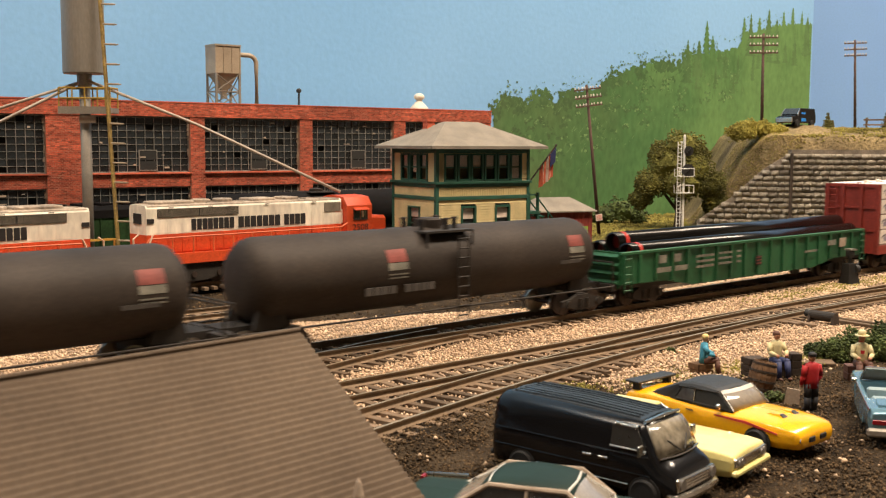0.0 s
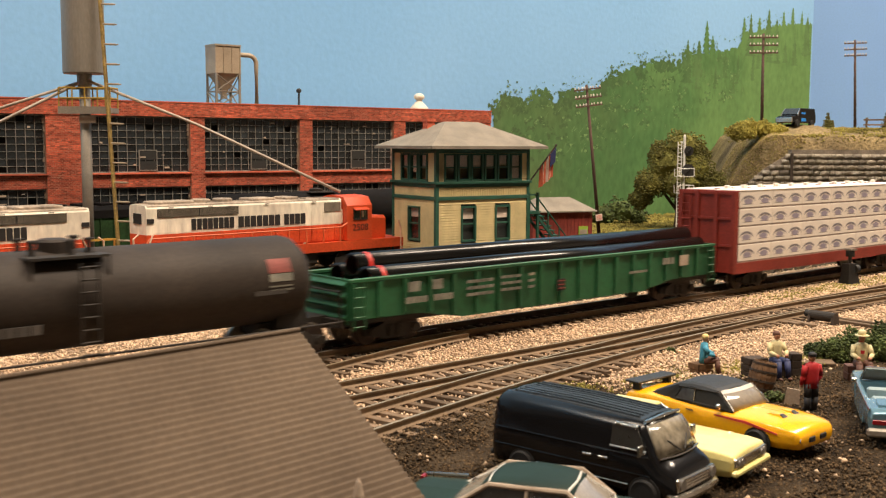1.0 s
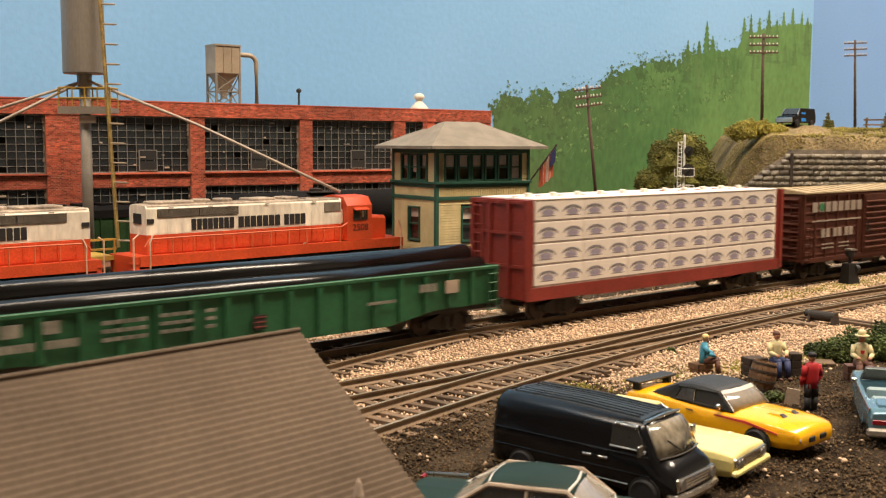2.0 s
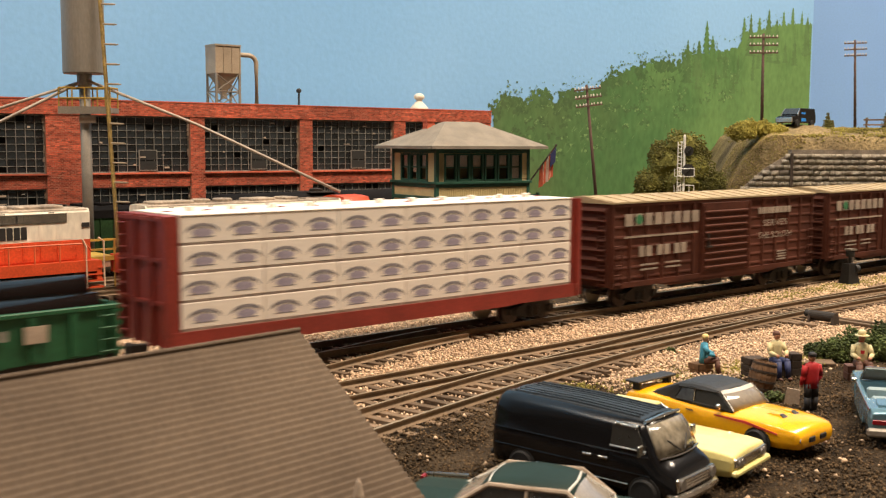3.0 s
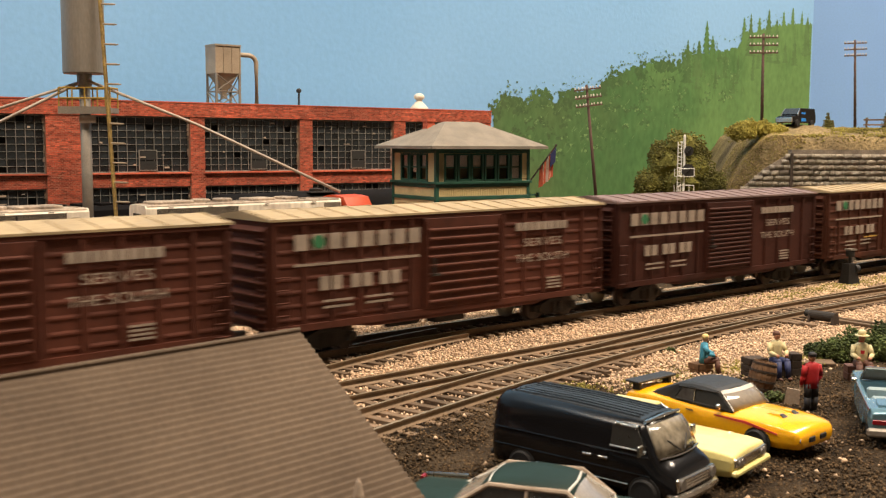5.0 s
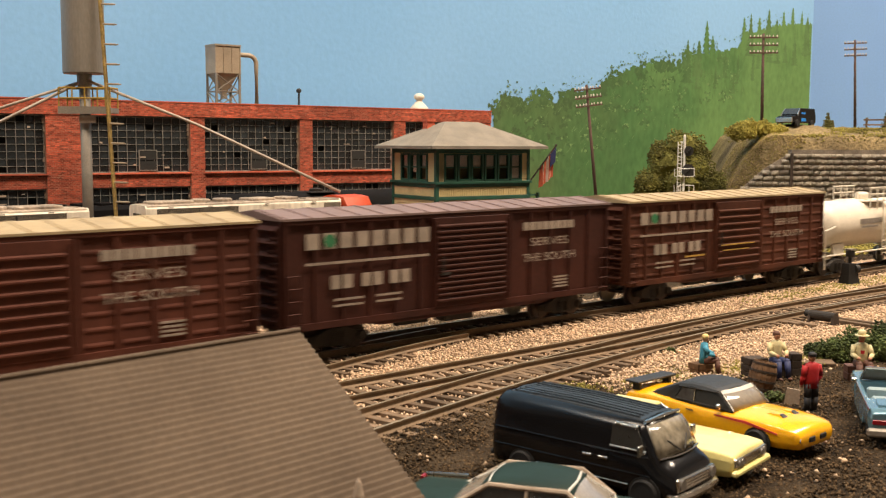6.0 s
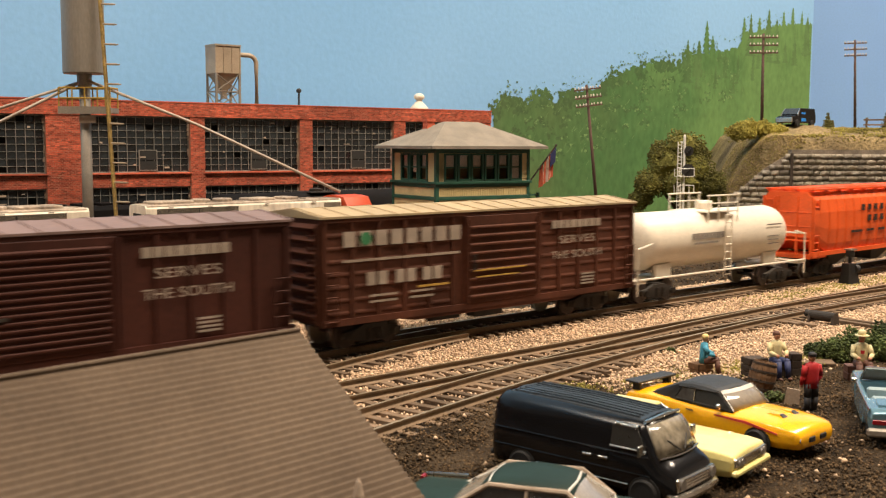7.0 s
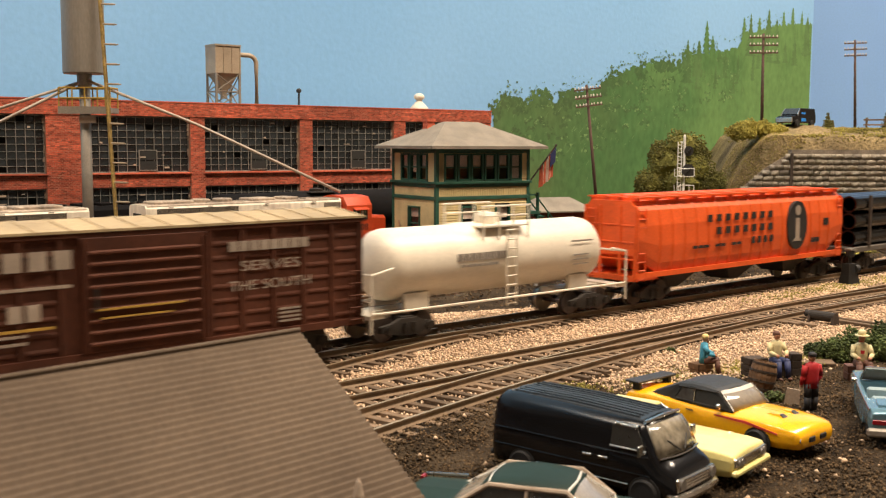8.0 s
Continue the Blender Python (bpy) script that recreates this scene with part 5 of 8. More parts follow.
dust_collector()
bm = B()
rod(bm, (0, 0, 0), (0, 0, 15), .9, 8)
lathe(bm, [(.1, 14), (2.1, 15.2), (2.2, 16.8), (1.2, 18), (.1, 18.2)], 12)
o = part("vent_pipe", bm, M_BLACKM)
o.matrix_basis = at_front(244, 25, 103)
tagged(o, "black vent pipe with round cap on the roof", "vent pipe")
bm = B()
lathe(bm, [(.1, 0), (8, 0), (8, 4.6), (7.4, 5.6), (5.4, 7.8), (3.2, 10.2), (2.5, 11), (2.5, 12), (4.4, 12.8), (4.9, 14.4), (4.2, 16.2), (2.4, 17.6), (.1, 18)], 20)
o = part("roof_ventilator", bm, M_TANKW, smooth=True)
o.matrix_basis = at_front(364, 22, 103)
tagged(o, "white round ventilator on the factory roof", "roof ventilator")


# ---- sand tower ----
def sand_tower():
    t = thing("sand_tower", "grey steel sand tower with yellow platform and hoses", "sand tower")
    t.matrix_basis = P(-229.3, 680, 0)
    bm = B()
    rod(bm, (0, 0, -16), (0, 0, 113), 3.4, 16)
    part("column", bm, M_STEELGREY, t, smooth=True)
    bm = B()
    lathe(bm, [(.1, 119), (12.6, 119), (13.1, 119.6), (13.1, 176), (12, 178), (.1, 184)], 40)
    part("tank", bm, M_TANKGREY, t, "brushed grey sand tank", smooth=False)
    bm = B()
    lathe(bm, [(3.6, 110), (4.6, 112), (4.6, 119), (4.0, 119)], 20)
    part("neck", bm, M_STEELGREY, t)
    bm = B()
    box(bm, -14.5, 19, -8, 8, 94.2, 97.4)
    box(bm, -14.5, 19, -8.6, -8, 93.6, 98.2)
    part("platform", bm, M_STEELGREY, t, "grey platform deck")
    bm = B()
    for x in (-14, -5.5, 2.5, 10.5, 18.5):
        for y in (-7.8, 7.8):
            rod(bm, (x, y, 97), (x, y, 110), .5, 6)
    for y in (-7.8, 7.8):
        for z in (103.5, 110):
            rod(bm, (-14, y, z), (18.5, y, z), .5, 6)
    for x in (-14, 18.5):
        for z in (103.5, 110):
            rod(bm, (x, -7.8, z), (x, 7.8, z), .5, 6)
    part("railing", bm, M_YELLOW, t, "yellow pipe railing")
    bm = B()
    a, b = Vector((22, -10, 9)), Vector((13.6, -10, 182))
    for dy in (-1.3, 1.3):
        rod(bm, a + Vector((0, dy, 0)), b + Vector((0, dy, 0)), .9, 6)
    for k in range(40):
        p = a + (b - a) * (k + .5) / 40
        rod(bm, p + Vector((0, -1.3, 0)), p + Vector((0, 1.3, 0)), .4, 5)
    part("ladder", bm, M_OLDYELLOW, t, "weathered yellow ladder")
    for k in range(14):
        p = a + (b - a) * ((k + .35) / 14)
        if 92 < p.z < 112:
            continue
        bm = B()
        rod(bm, p, p + Vector((8.2, 0, -.2)), .62, 6)
        rod(bm, p + Vector((8.2, 0, -.2)), p + Vector((9.4, 0, -.2)), .4, 6)
        part("rung", bm, M_TAN, t)
    for pts in (((-1, -2, 114), (-53, -4, 97), (-110, -6, 76)), ((-1, -3, 114), (-53, -14, 86.3), (-110, -20, 56)), ((2, -3, 115), (70, 4, 87.5), (161, 20, 43.6))):
        bm = B()
        pipe(bm, pts, .95, 8)
        part("hose", bm, M_WIRE, t, "pale sand hose", smooth=True)
    bm = B()
    box(bm, -2, 8, -6, -3.5, 88, 92.5)
    part("valve_box", bm, M_CONCRETE, t)


sand_tower()


# ---- locomotives standing on the second track ----
def locomotive(s_rear, h0, number):
    """local x runs along the track from the rear of the long hood to the nose"""
    t = thing("diesel_locomotive", "orange and dirty-white diesel locomotive standing on the track", "locomotive", "locomotives on the rear track")
    u = (.725, .688)
    m = P(LX + u[0] * s_rear, LY + u[1] * s_rear, LOCO_Z, LA)
    t.matrix_basis = m
    L = 206.0
    yb = -10.2
    bm = B()
    box(bm, h0, 150, -10, 10, 18.5, 30.0)
    for x in np.arange(14, 148, 9.3):
        box(bm, x, x + 8.6, -10.35, -9.9, 19.6, 29.4)
        rod(bm, (x + .8, -10.6, 26), (x + 1.4, -10.6, 26), .35, 5)
    part("lower_hood", bm, M_LOCOOR, t, "orange lower hood with doors")
    bm = B()
    loft(bm, [[(x, y, z) for y, z in ((-10, 30), (-10, 44.8), (-9.3, 46.2), (-7.8, 46.9), (7.8, 46.9), (9.3, 46.2), (10, 44.8), (10, 30))] for x in (h0, 150)])
    for x in np.arange(14, 148, 9.3):
        box(bm, x, x + 9.0, -10.12, -9.9, 30.6, 39.5)
    part("upper_hood", bm, M_LOCOWH, t, "dirty white upper hood")
    bm = B()
    box(bm, 17, 71, -10.4, -9.9, 39.8, 44.6)
    for k in range(12):
        z = 40.0 + k * .38
        box(bm, 17.2, 43.5, -10.7, -10.35, z, z + .2, 1)
        box(bm, 44.5, 70.8, -10.7, -10.35, z, z + .2, 1)
    part("radiator_grille", bm, [M_BLACKM, M_GRILL], t, "dark slatted radiator grille")
    bm = B()
    box(bm, 136, 149, -10.5, -9.8, 38.5, 44.4)
    part("intake_grille", bm, M_GRILL, t)
    for x, w in ((17, 26), (45, 12), (60, 13), (82, 18), (108, 10)):
        bm = B()
        if w in (12, 13):
            lathe(bm, [(.1, 46.7), (6, 46.7), (6, 48.6), (5, 49.2), (.1, 48.8)], 20, m=Matrix.Translation((x + 6, 0, 0)))
        else:
            box(bm, x, x + w, -7, 7, 46.6, 48.8, bev=.6)
        part("roof_fan", bm, M_GRIME, t, "sooty roof fan")
    bm = B()
    prism_x(bm, [(-9.6, 45.9), (-9.45, 46.4), (-7.9, 47.1), (7.9, 47.1), (9.45, 46.4), (9.6, 45.9)], h0 + 1, 149)
    for x in np.arange(h0 + 5, 146, 12):
        box(bm, x, x + .5, -7.6, 7.6, 47, 47.5)
    part("hood_roof", bm, M_GRIME, t, "grimy hood roof")
    # cab and low nose
    bm = B()
    sect = ((-15, 19), (-15, 42), (-11, 47.4), (-4, 48.4), (4, 48.4), (11, 47.4), (15, 42), (15, 19))
    prism_x(bm, sect, 151, 172)
    part("cab", bm, M_LOCOOR, t, "orange cab with sloped roof edges")
    bm = B()
    box(bm, 157, 161.6, -15.3, -14.8, 33.2, 38.6)
    box(bm, 162.4, 167, -15.3, -14.8, 33.2, 38.6)
    box(bm, 171.7, 172.4, -12, -3, 34, 42)
    part("cab_window", bm, M_CARGLASS, t, "dark cab windows")
    bm = B()
    box(bm, 162.9, 164.6, -15.42, -15.2, 34, 38)
    part("window_blind", bm, M_BLIND, t, "pale strip behind the cab glass")
    bm = boxed(156.2, 167.8, -15.6, -14.9, 32.4, 39.4, .7)
    part("window_frame", bm, M_UNDER, t)
    bm = B()
    loft(bm, [[(156, -15, 40.6), (156, -18, 39.2), (156, -18, 38.9), (156, -15, 40.2)], [(168, -15, 40.6), (168, -18, 39.2), (168, -18, 38.9), (168, -15, 40.2)]])
    part("window_awning", bm, M_LOCOOR, t)
    bm = B()
    loft(bm, [[(172, y, z) for y, z in ((-9, 18), (-9, 33), (-7, 34.6), (7, 34.6), (9, 33), (9, 18))], [(189, y, z) for y, z in ((-9, 18), (-9, 32), (-7, 34), (7, 34), (9, 32), (9, 18))]])
    part("nose", bm, M_LOCOOR, t)
    bm = B()
    box(bm, 3, L - 3, -15.4, 15.4, 15.8, 18.6)
    box(bm, 3, L - 3, -15.6, -14.6, 12.8, 18.8)
    part("walkway", bm, M_LOCOOR, t, "orange walkway and side sill")
    bm = B()
    for x in np.arange(10, 150, 13.5):
        rod(bm, (x, -15.2, 17), (x, -15.2, 28), .42, 6)
    pipe(bm, [(6, -15.2, 24), (9, -15.2, 28.2), (30, -15.2, 28.4), (146, -15.2, 28.4), (151, -15.2, 31)], .42, 6)
    part("handrail", bm, M_ORRAIL, t)
    for x0 in (0, L):
        s = 1 if x0 == 0 else -1
        bm = B()
        for k in range(4):
            xa, xb = sorted((x0 - s * 1 + 0, x0 + s * 9))
            box(bm, xa, xb, -15.4, -9, 3.5 + k * 3.6, 4.3 + k * 3.6)
        xa, xb = sorted((x0 + s * 8.6, x0 + s * 9.6))
        box(bm, xa, xb, -15.4, -9, 3, 18)
        part("steps", bm, M_LOCOOR, t, "orange boarding steps")
        bm = B()
        pipe(bm, [(x0 - s * 1, -15.6, 4), (x0 - s * 1, -15.6, 29), (x0 + s * 2, -15.6, 31)], .55, 6)
        pipe(bm, [(x0 + s * 9, -15.6, 4), (x0 + s * 9, -15.6, 26), (x0 + s * 11, -15.6, 30.5)], .55, 6)
        part("grab_rail", bm, M_RAILING, t, "pale boarding handrail")
        bm = B()
        xa, xb = sorted((x0, x0 + s * 3))
        box(bm, xa, xb, -15, 15, 8, 18.5)
        part("pilot", bm, M_LOCOOR, t)
        tk = share_block("loco_truck", t, P(x0 + s * 38, 0, 0))
    bm = B()
    prism_x(bm, [(-13, 13), (-13, 6), (-9, 3.5), (9, 3.5), (13, 6), (13, 13)], 78, 128)
    part("fuel_tank", bm, M_UNDER, t)
    bm = B()
    box(bm, 12, L - 12, -8, 8, 10, 16)
    part("frame", bm, M_UNDER, t)
    bm = B()
    rod(bm, (118, -13.5, 16.5), (118, -13.5, 19.5), 1.2, 12)
    part("filler_cap", bm, M_RAILING, t)
    # streaks of soot, door latches and a small lifting eye on each hood door
    bm = B()
    for x in np.arange(h0 + 8, 146, 9.3):
        box(bm, x, x + .5, -10.7, -10.3, 21.2, 22.4)
        box(bm, x, x + .5, -10.7, -10.3, 25.2, 26.4)
    part("door_hinge", bm, M_LOCOOR, t)
    bm = B()
    for x in (24, 50, 90, 126):
        rod(bm, (x, -10.6, 45.2), (x + 3, -10.6, 45.2), .3, 6)
    part("lift_eye", bm, M_GRILL, t)
    # railroad name as plain bars, number lettered
    bm = B()
    bars(bm, 38.5, 68, 31.6, 38.2, -10.3, 8)
    bars(bm, 70.5, 101.5, 31.6, 38.2, -10.3, 7)
    bars(bm, 104, 121, 31.6, 38.2, -10.3, 4)
    part("lettering", bm, M_BLACKP, t, "black bars of lettering")
    if number:
        word_mesh(number, 4.2, 155.5, 168.5, 25.4, -15.25, M_BLACKP, t, "road_number")
    bm = B()
    box(bm, h0 - .5, h0 + .3, -4.5, 4.5, 36, 42)
    box(bm, h0 + .4, h0 + 4.6, -10.5, -9.9, 36.6, 39.2)
    part("number_board", bm, M_BLACKP, t)
    return t


def share_block(name, parent, at):
    bm = B()
    for sy in (-1, 1):
        prism(bm, [(-26, 4), (-26, 8.5), (-14, 9.5), (-10, 12), (10, 12), (14, 9.5), (26, 8.5), (26, 4), (14, 3.5), (8, 2), (-8, 2), (-14, 3.5)], sy * 11.5, sy * 13.6)
    o = part(name, bm, M_UNDER, parent, "black truck side frame", at=at)
    for k in (-17, 0, 17):
        ax = B()
        for sy in (-1, 1):
            rod(ax, (k, sy * 7, 5.8), (k, sy * 9.6, 5.8), 5.8, 18)
        rod(ax, (k, -14.4, 5.8), (k, 14.4, 5.8), 1.8, 8)
        part("wheelset", ax, M_WHEEL, o)
    return o


locomotive(-42.5, 10, "2508")
M_SOOT = mat("soot_black", (0.007, 0.006, 0.006), 0.85, var=0.4, scale=60, fine=900, bump=0.1, spec=0.15)
rear = locomotive(-62, 4, "")
for o in rear.children_recursive:           # it stands the other way round
    o.data.transform(Matrix.Diagonal((-1, 1, 1, 1)))
    o.data.flip_normals()
    o.location.x *= -1
# dark tank wagons on the rearmost track
for k in (1,):
    t = thing("parked_tank_car", "sooty black tank wagon parked behind the locomotives", "tank car", "wagons parked behind the locomotives")
    t.matrix_basis = P(LX - 40, LY + 40, LOCO_Z, LA) @ P(-40 + k * 178, 0)
    bm = B()
    tank_body(bm, 86, 14.5, 34)
    part("tank", bm, M_SOOT, t, smooth=True)
    bm = B()
    box(bm, -86, 86, -5, 5, 8, 12)
    box(bm, -12, 12, -10, 10, 47.6, 48.3)
    for x in (-60, 60):
        box(bm, x - 8, x + 8, -8, 8, 12, 25)
    part("underframe", bm, M_UNDER, t)
    bm = B()
    lathe(bm, [(.1, 47), (5, 47), (5, 50), (.1, 51)], 16)
    part("manway", bm, M_TANKB, t)
    for x in (-62, 62):
        share_block("wagon_truck", t, P(x, 0, 0))
def parked_boxcar(x0, x1):
    t = thing("parked_boxcar", "dark green wagon with sooty black roof, parked behind the locomotives", "boxcar", "wagons parked behind the locomotives")
    t.matrix_basis = P(LX - 40, LY + 40, LOCO_Z - 4, LA) @ P(0, 57)
    bm = B()
    box(bm, x0, x1, -14, 14, 9, 37, bev=.3)
    for x in np.arange(x0 + 3, x1 - 2, 9.5):
        box(bm, x, x + 1.2, -14.6, -13.9, 9, 36.8)
    part("body", bm, M_DULLGREEN, t, "dull dark green ribbed body")
    bm = B()
    prism_x(bm, [(-14.8, 36.8), (-14.8, 42), (-10, 44.6), (10, 44.6), (14.8, 42), (14.8, 36.8)], x0 - .5, x1 + .5)
    for x in np.arange(x0 + 6, x1 - 8, 16):
        box(bm, x, x + 9, -6, 6, 44.4, 46.2, bev=.4)
    part("roof", bm, M_SOOT, t, "sooty black roof with hatches")
    for x in (x0 + 26, x1 - 26):
        share_block("wagon_truck", t, P(x, 0, 0))


M_DULLGREEN = mat("dull_green_paint", (0.020, 0.052, 0.016), 0.8, var=0.35, scale=50, fine=900, bump=0.15, spec=0.2)
parked_boxcar(-152, 66)
# yellow walkway plate and rails between the locomotives
bm = B()
for z in (26, 31.5):
    box(bm, -14, 12, -14, -13, z, z + 1.2)
box(bm, -14, 12, -14, 14, 20, 22.5)
for x in (-13, 11):
    rod(bm, (x, -13.5, 4), (x, -13.5, 32), .6, 6)
o = part("service_platform", bm, M_YELLOW)
o.matrix_basis = P(LX, LY, LOCO_Z, LA) @ P(-53, 24, -5)
tagged(o, "yellow steel service platform behind the locomotives", "platform")


# ---- signal tower ----
def interlocking_tower():
    t = thing("signal_tower", "two-storey cream clapboard signal tower with dark green trim", "signal tower")
    t.matrix_basis = P(-4.4, 690, -8, 34)
    W, D = 75.5, 53.0
    zb, belt0, belt1, eave = 0.0, 47.5, 58.5, 82.0
    openings = {"front": [(19.2, 31.5, 18.5, 42.5), (47.3, 60.2, 18.5, 42.5)], "side": [(18.7, 33.7, 18.5, 42)]}

    def clap(face, length, holes, z0, z1):
        bm = B()
        z = z0
        while z < z1 - .2:
            h = min(1.75, z1 - z)
            spans = [(0.0, length)]
            for a, b, c, d in holes:
                if z + h > c and z < d:
                    spans = [q for s in spans for q in ((s[0], a), (b, s[1])) if q[1] > q[0]] if len(spans) == 1 else [q for s in spans for q in (((s[0], a), (b, s[1])) if s[0] < a < s[1] else (s,)) if q[1] > q[0]]
            for a, b in spans:
                prof = [(0, z), (-.75, z), (-.2, z + h), (0, z + h)]
                if face == "front":
                    prism_x(bm, prof, a, b)
                else:
                    loft(bm, [[(p, a, q) for p, q in prof], [(p, b, q) for p, q in prof]])
            z += 1.75
        part("clapboard_wall", bm, M_CREAM, t, "cream clapboard siding")

    clap("front", W, openings["front"], zb, belt0)
    clap("side", D, openings["side"], zb, belt0)
    clap("front", 5.5, [], belt1, eave - 2)
    board = [(0, 0), (-.75, 0), (-.2, 1.75), (0, 1.75)]
    for a, b in ((0, 4.5), (W - 5, W)):
        bm = B()
        prism_x(bm, board, a, b)
        repeat("clapboard", bm, M_CREAM, t, [P(0, 0, belt1 + k * 1.75) for k in range(12)])
    for a, b in ((0, 9.5), (D - 9, D)):
        bm = B()
        loft(bm, [[(p, a, q) for p, q in board], [(p, b, q) for p, q in board]])
        repeat("clapboard", bm, M_CREAM, t, [P(0, 0, belt1 + k * 1.75) for k in range(12)])
    bm = B()                     # core behind the siding, near-black to paint the unlit rooms in the openings
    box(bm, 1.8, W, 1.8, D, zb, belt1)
    part("core", bm, M_ROOMSHADE, t)
    bm = B()
    box(bm, 0.4, W, 0.4, D, belt1 - 1, belt1 + .6)
    part("upper_floor", bm, M_DKWOOD, t)
    bm = B()
    box(bm, 0, W, D - 1.5, D, belt1, eave)
    box(bm, W - 1.5, W, 0, D, belt1, eave)
    part("rear_wall", bm, M_CREAM, t)
    bm = B()                     # vertical beadboard frieze
    box(bm, .3, W, -.4, .2, belt0 + 1.6, belt0 + 7.5)
    for k in range(50):
        x = 1.5 + k * (W - 3) / 49
        box(bm, x - .3, x + .3, -.75, -.3, belt0 + 1.6, belt0 + 7.5)
    box(bm, -.4, .2, .3, D, belt0 + 1.6, belt0 + 7.5)
    part("beadboard_frieze", bm, M_CREAM, t)
    for z0, z1, o in ((belt0 - .9, belt0 + 1.5, 1.3), (belt0 + 7.4, belt1 - 1, 1.2), (belt1 - 1.3, belt1 + .3, 2.4), (eave - 4.4, eave - .2, .9)):
        bm = B()
        box(bm, -o, W + o, -o, 0.3, z0, z1, bev=.15)
        box(bm, -o, 0.3, .3, D + o, z0, z1, bev=.15)
        part("trim_band", bm, M_DKGREEN, t, "dark green trim band")
    bm = B()
    box(bm, -1.4, 1.0, -1.4, 1.0, zb, eave - .3)
    part("corner_board", bm, M_DKGREEN, t)
    bm = B()
    box(bm, W - 1, W + 1.2, -1.2, 1.0, zb, eave - .3)
    part("corner_board", bm, M_DKGREEN, t)
    bm = B()
    box(bm, -1.2, .6, D - 1, D + 1.2, zb, eave - .3)
    part("corner_board", bm, M_DKGREEN, t)

    def sash(face, a, b, z0, z1, blind, depth=1.0):
        R = Matrix.Identity(4) if face == "front" else Matrix(((0, 1, 0, 0), (1, 0, 0, 0), (0, 0, 1, 0), (0, 0, 0, 1)))
        w = boxed(a, b, -1.3, .9, z0, z1, 1.3)
        zm = (z0 + z1) / 2
        box(w, a + 1, b - 1, -.5, .6, zm - .45, zm + .45)
        w.transform(R)
        win = part("window", w, M_DKGREEN, t, "dark green sash window")
        g = B()
        box(g, a + 1.1, b - 1.1, .1, .3, z0 + 1, z1 - 1)
        g.transform(R)
        part("pane", g, M_CARGLASS_T, win).visible_shadow = False
        if blind > 0:
            g = B()
            box(g, a + 1.3, b - 1.3, .9, 1.2, z1 - 1 - blind * (z1 - z0 - 2), z1 - 1)
            g.transform(R)
            part("blind", g, M_BLIND, win, "cream roller blind")

    for a, b, c, d in openings["front"]:
        sash("front", a, b, c, d, .35)
    for a, b, c, d in openings["side"]:
        sash("side", a, b, c, d, .3)
    for k, bl in enumerate((.52, .55, .50, .55, .40, .95)):
        a = 5.4 + k * 10.9
        sash("front", a, a + 10.0, belt1 + .4, eave - 4.6, bl)
    for k, bl in enumerate((.45, .7, .55)):
        a = 9.8 + k * 11.4
        sash("side", a, a + 10.2, belt1 + .4, eave - 4.6, bl)
    bm = B()
    o = 9.9
    e = eave + .4
    loft(bm, [[(-o, -o, e - 1.4), (W + o, -o, e - 1.4), (W + o, D + o, e - 1.4), (-o, D + o, e - 1.4)], [(-o, -o, e), (W + o, -o, e), (W + o, D + o, e), (-o, D + o, e)],
              [(24, D / 2 - 1, e + 16.5), (W - 24, D / 2 - 1, e + 16.5), (W - 24, D / 2 + 1, e + 16.5), (24, D / 2 + 1, e + 16.5)]])
    part("hip_roof", bm, M_ROOFGREY, t, "grey-tan hip roof")
    bm = B()
    box(bm, -o - .3, W + o + .3, -o - .3, -o + .5, e - 2.0, e - .2)
    box(bm, -o - .3, -o + .5, -o, D + o, e - 2.0, e - .2)
    part("gutter", bm, M_ROOFGREY, t)
    bm = B()
    box(bm, 14, 20, D / 2 + 6, D / 2 + 12, e + 4, e + 18)
    box(bm, 13.4, 20.6, D / 2 + 5.4, D / 2 + 12.6, e + 16.5, e + 18.5)
    part("chimney", bm, M_BRICK, t, "small brick chimney")
    bm = B()
    box(bm, 3, 15, -1.1, -.6, 8.6, 12.4)
    part("name_board", bm, M_CONCRETE, t)
    # stairs on the far end
    for k in range(10):
        bm = B()
        box(bm, W + 12 + k * 3.3, W + 16 + k * 3.3, 4, 16, 36 - k * 3.5, 36.8 - k * 3.5)
        part("stair_tread", bm, M_DKGREEN, t)
    for y in (4, 16):
        bm = B()
        loft(bm, [[(W + 10, y - .5, 37), (W + 10, y - .5, 34), (W + 46, y - .5, -3), (W + 46, y - .5, 0)], [(W + 10, y + .5, 37), (W + 10, y + .5, 34), (W + 46, y + .5, -3), (W + 46, y + .5, 0)]])
        part("stringer", bm, M_DKGREEN, t)
        bm = B()
        rod(bm, (W + 10, y, 49), (W + 44, y, 13), .6, 6)
        for k in range(4):
            rod(bm, (W + 12 + k * 10.5, y, 35 - k * 11), (W + 12 + k * 10.5, y, 47 - k * 11), .6, 6)
        part("stair_rail", bm, M_DKGREEN, t)
    bm = B()
    box(bm, W, W + 13, 2, 22, 35, 37)
    for x, y in ((W + 12, 3), (W + 12, 21), (W + 4, 3)):
        box(bm, x - .8, x + .8, y - .8, y + .8, 0, 50)
    box(bm, W, W + 13, 2.5, 3.3, 48, 49)
    part("landing", bm, M_DKGREEN, t)


M_CARGLASS_T = glass_mat("window_glass", (0.85, 0.88, 0.88), 0.03)
M_CARGLASS_T.node_tree.nodes["Principled BSDF"].inputs["IOR"].default_value = 1.12
interlocking_tower()


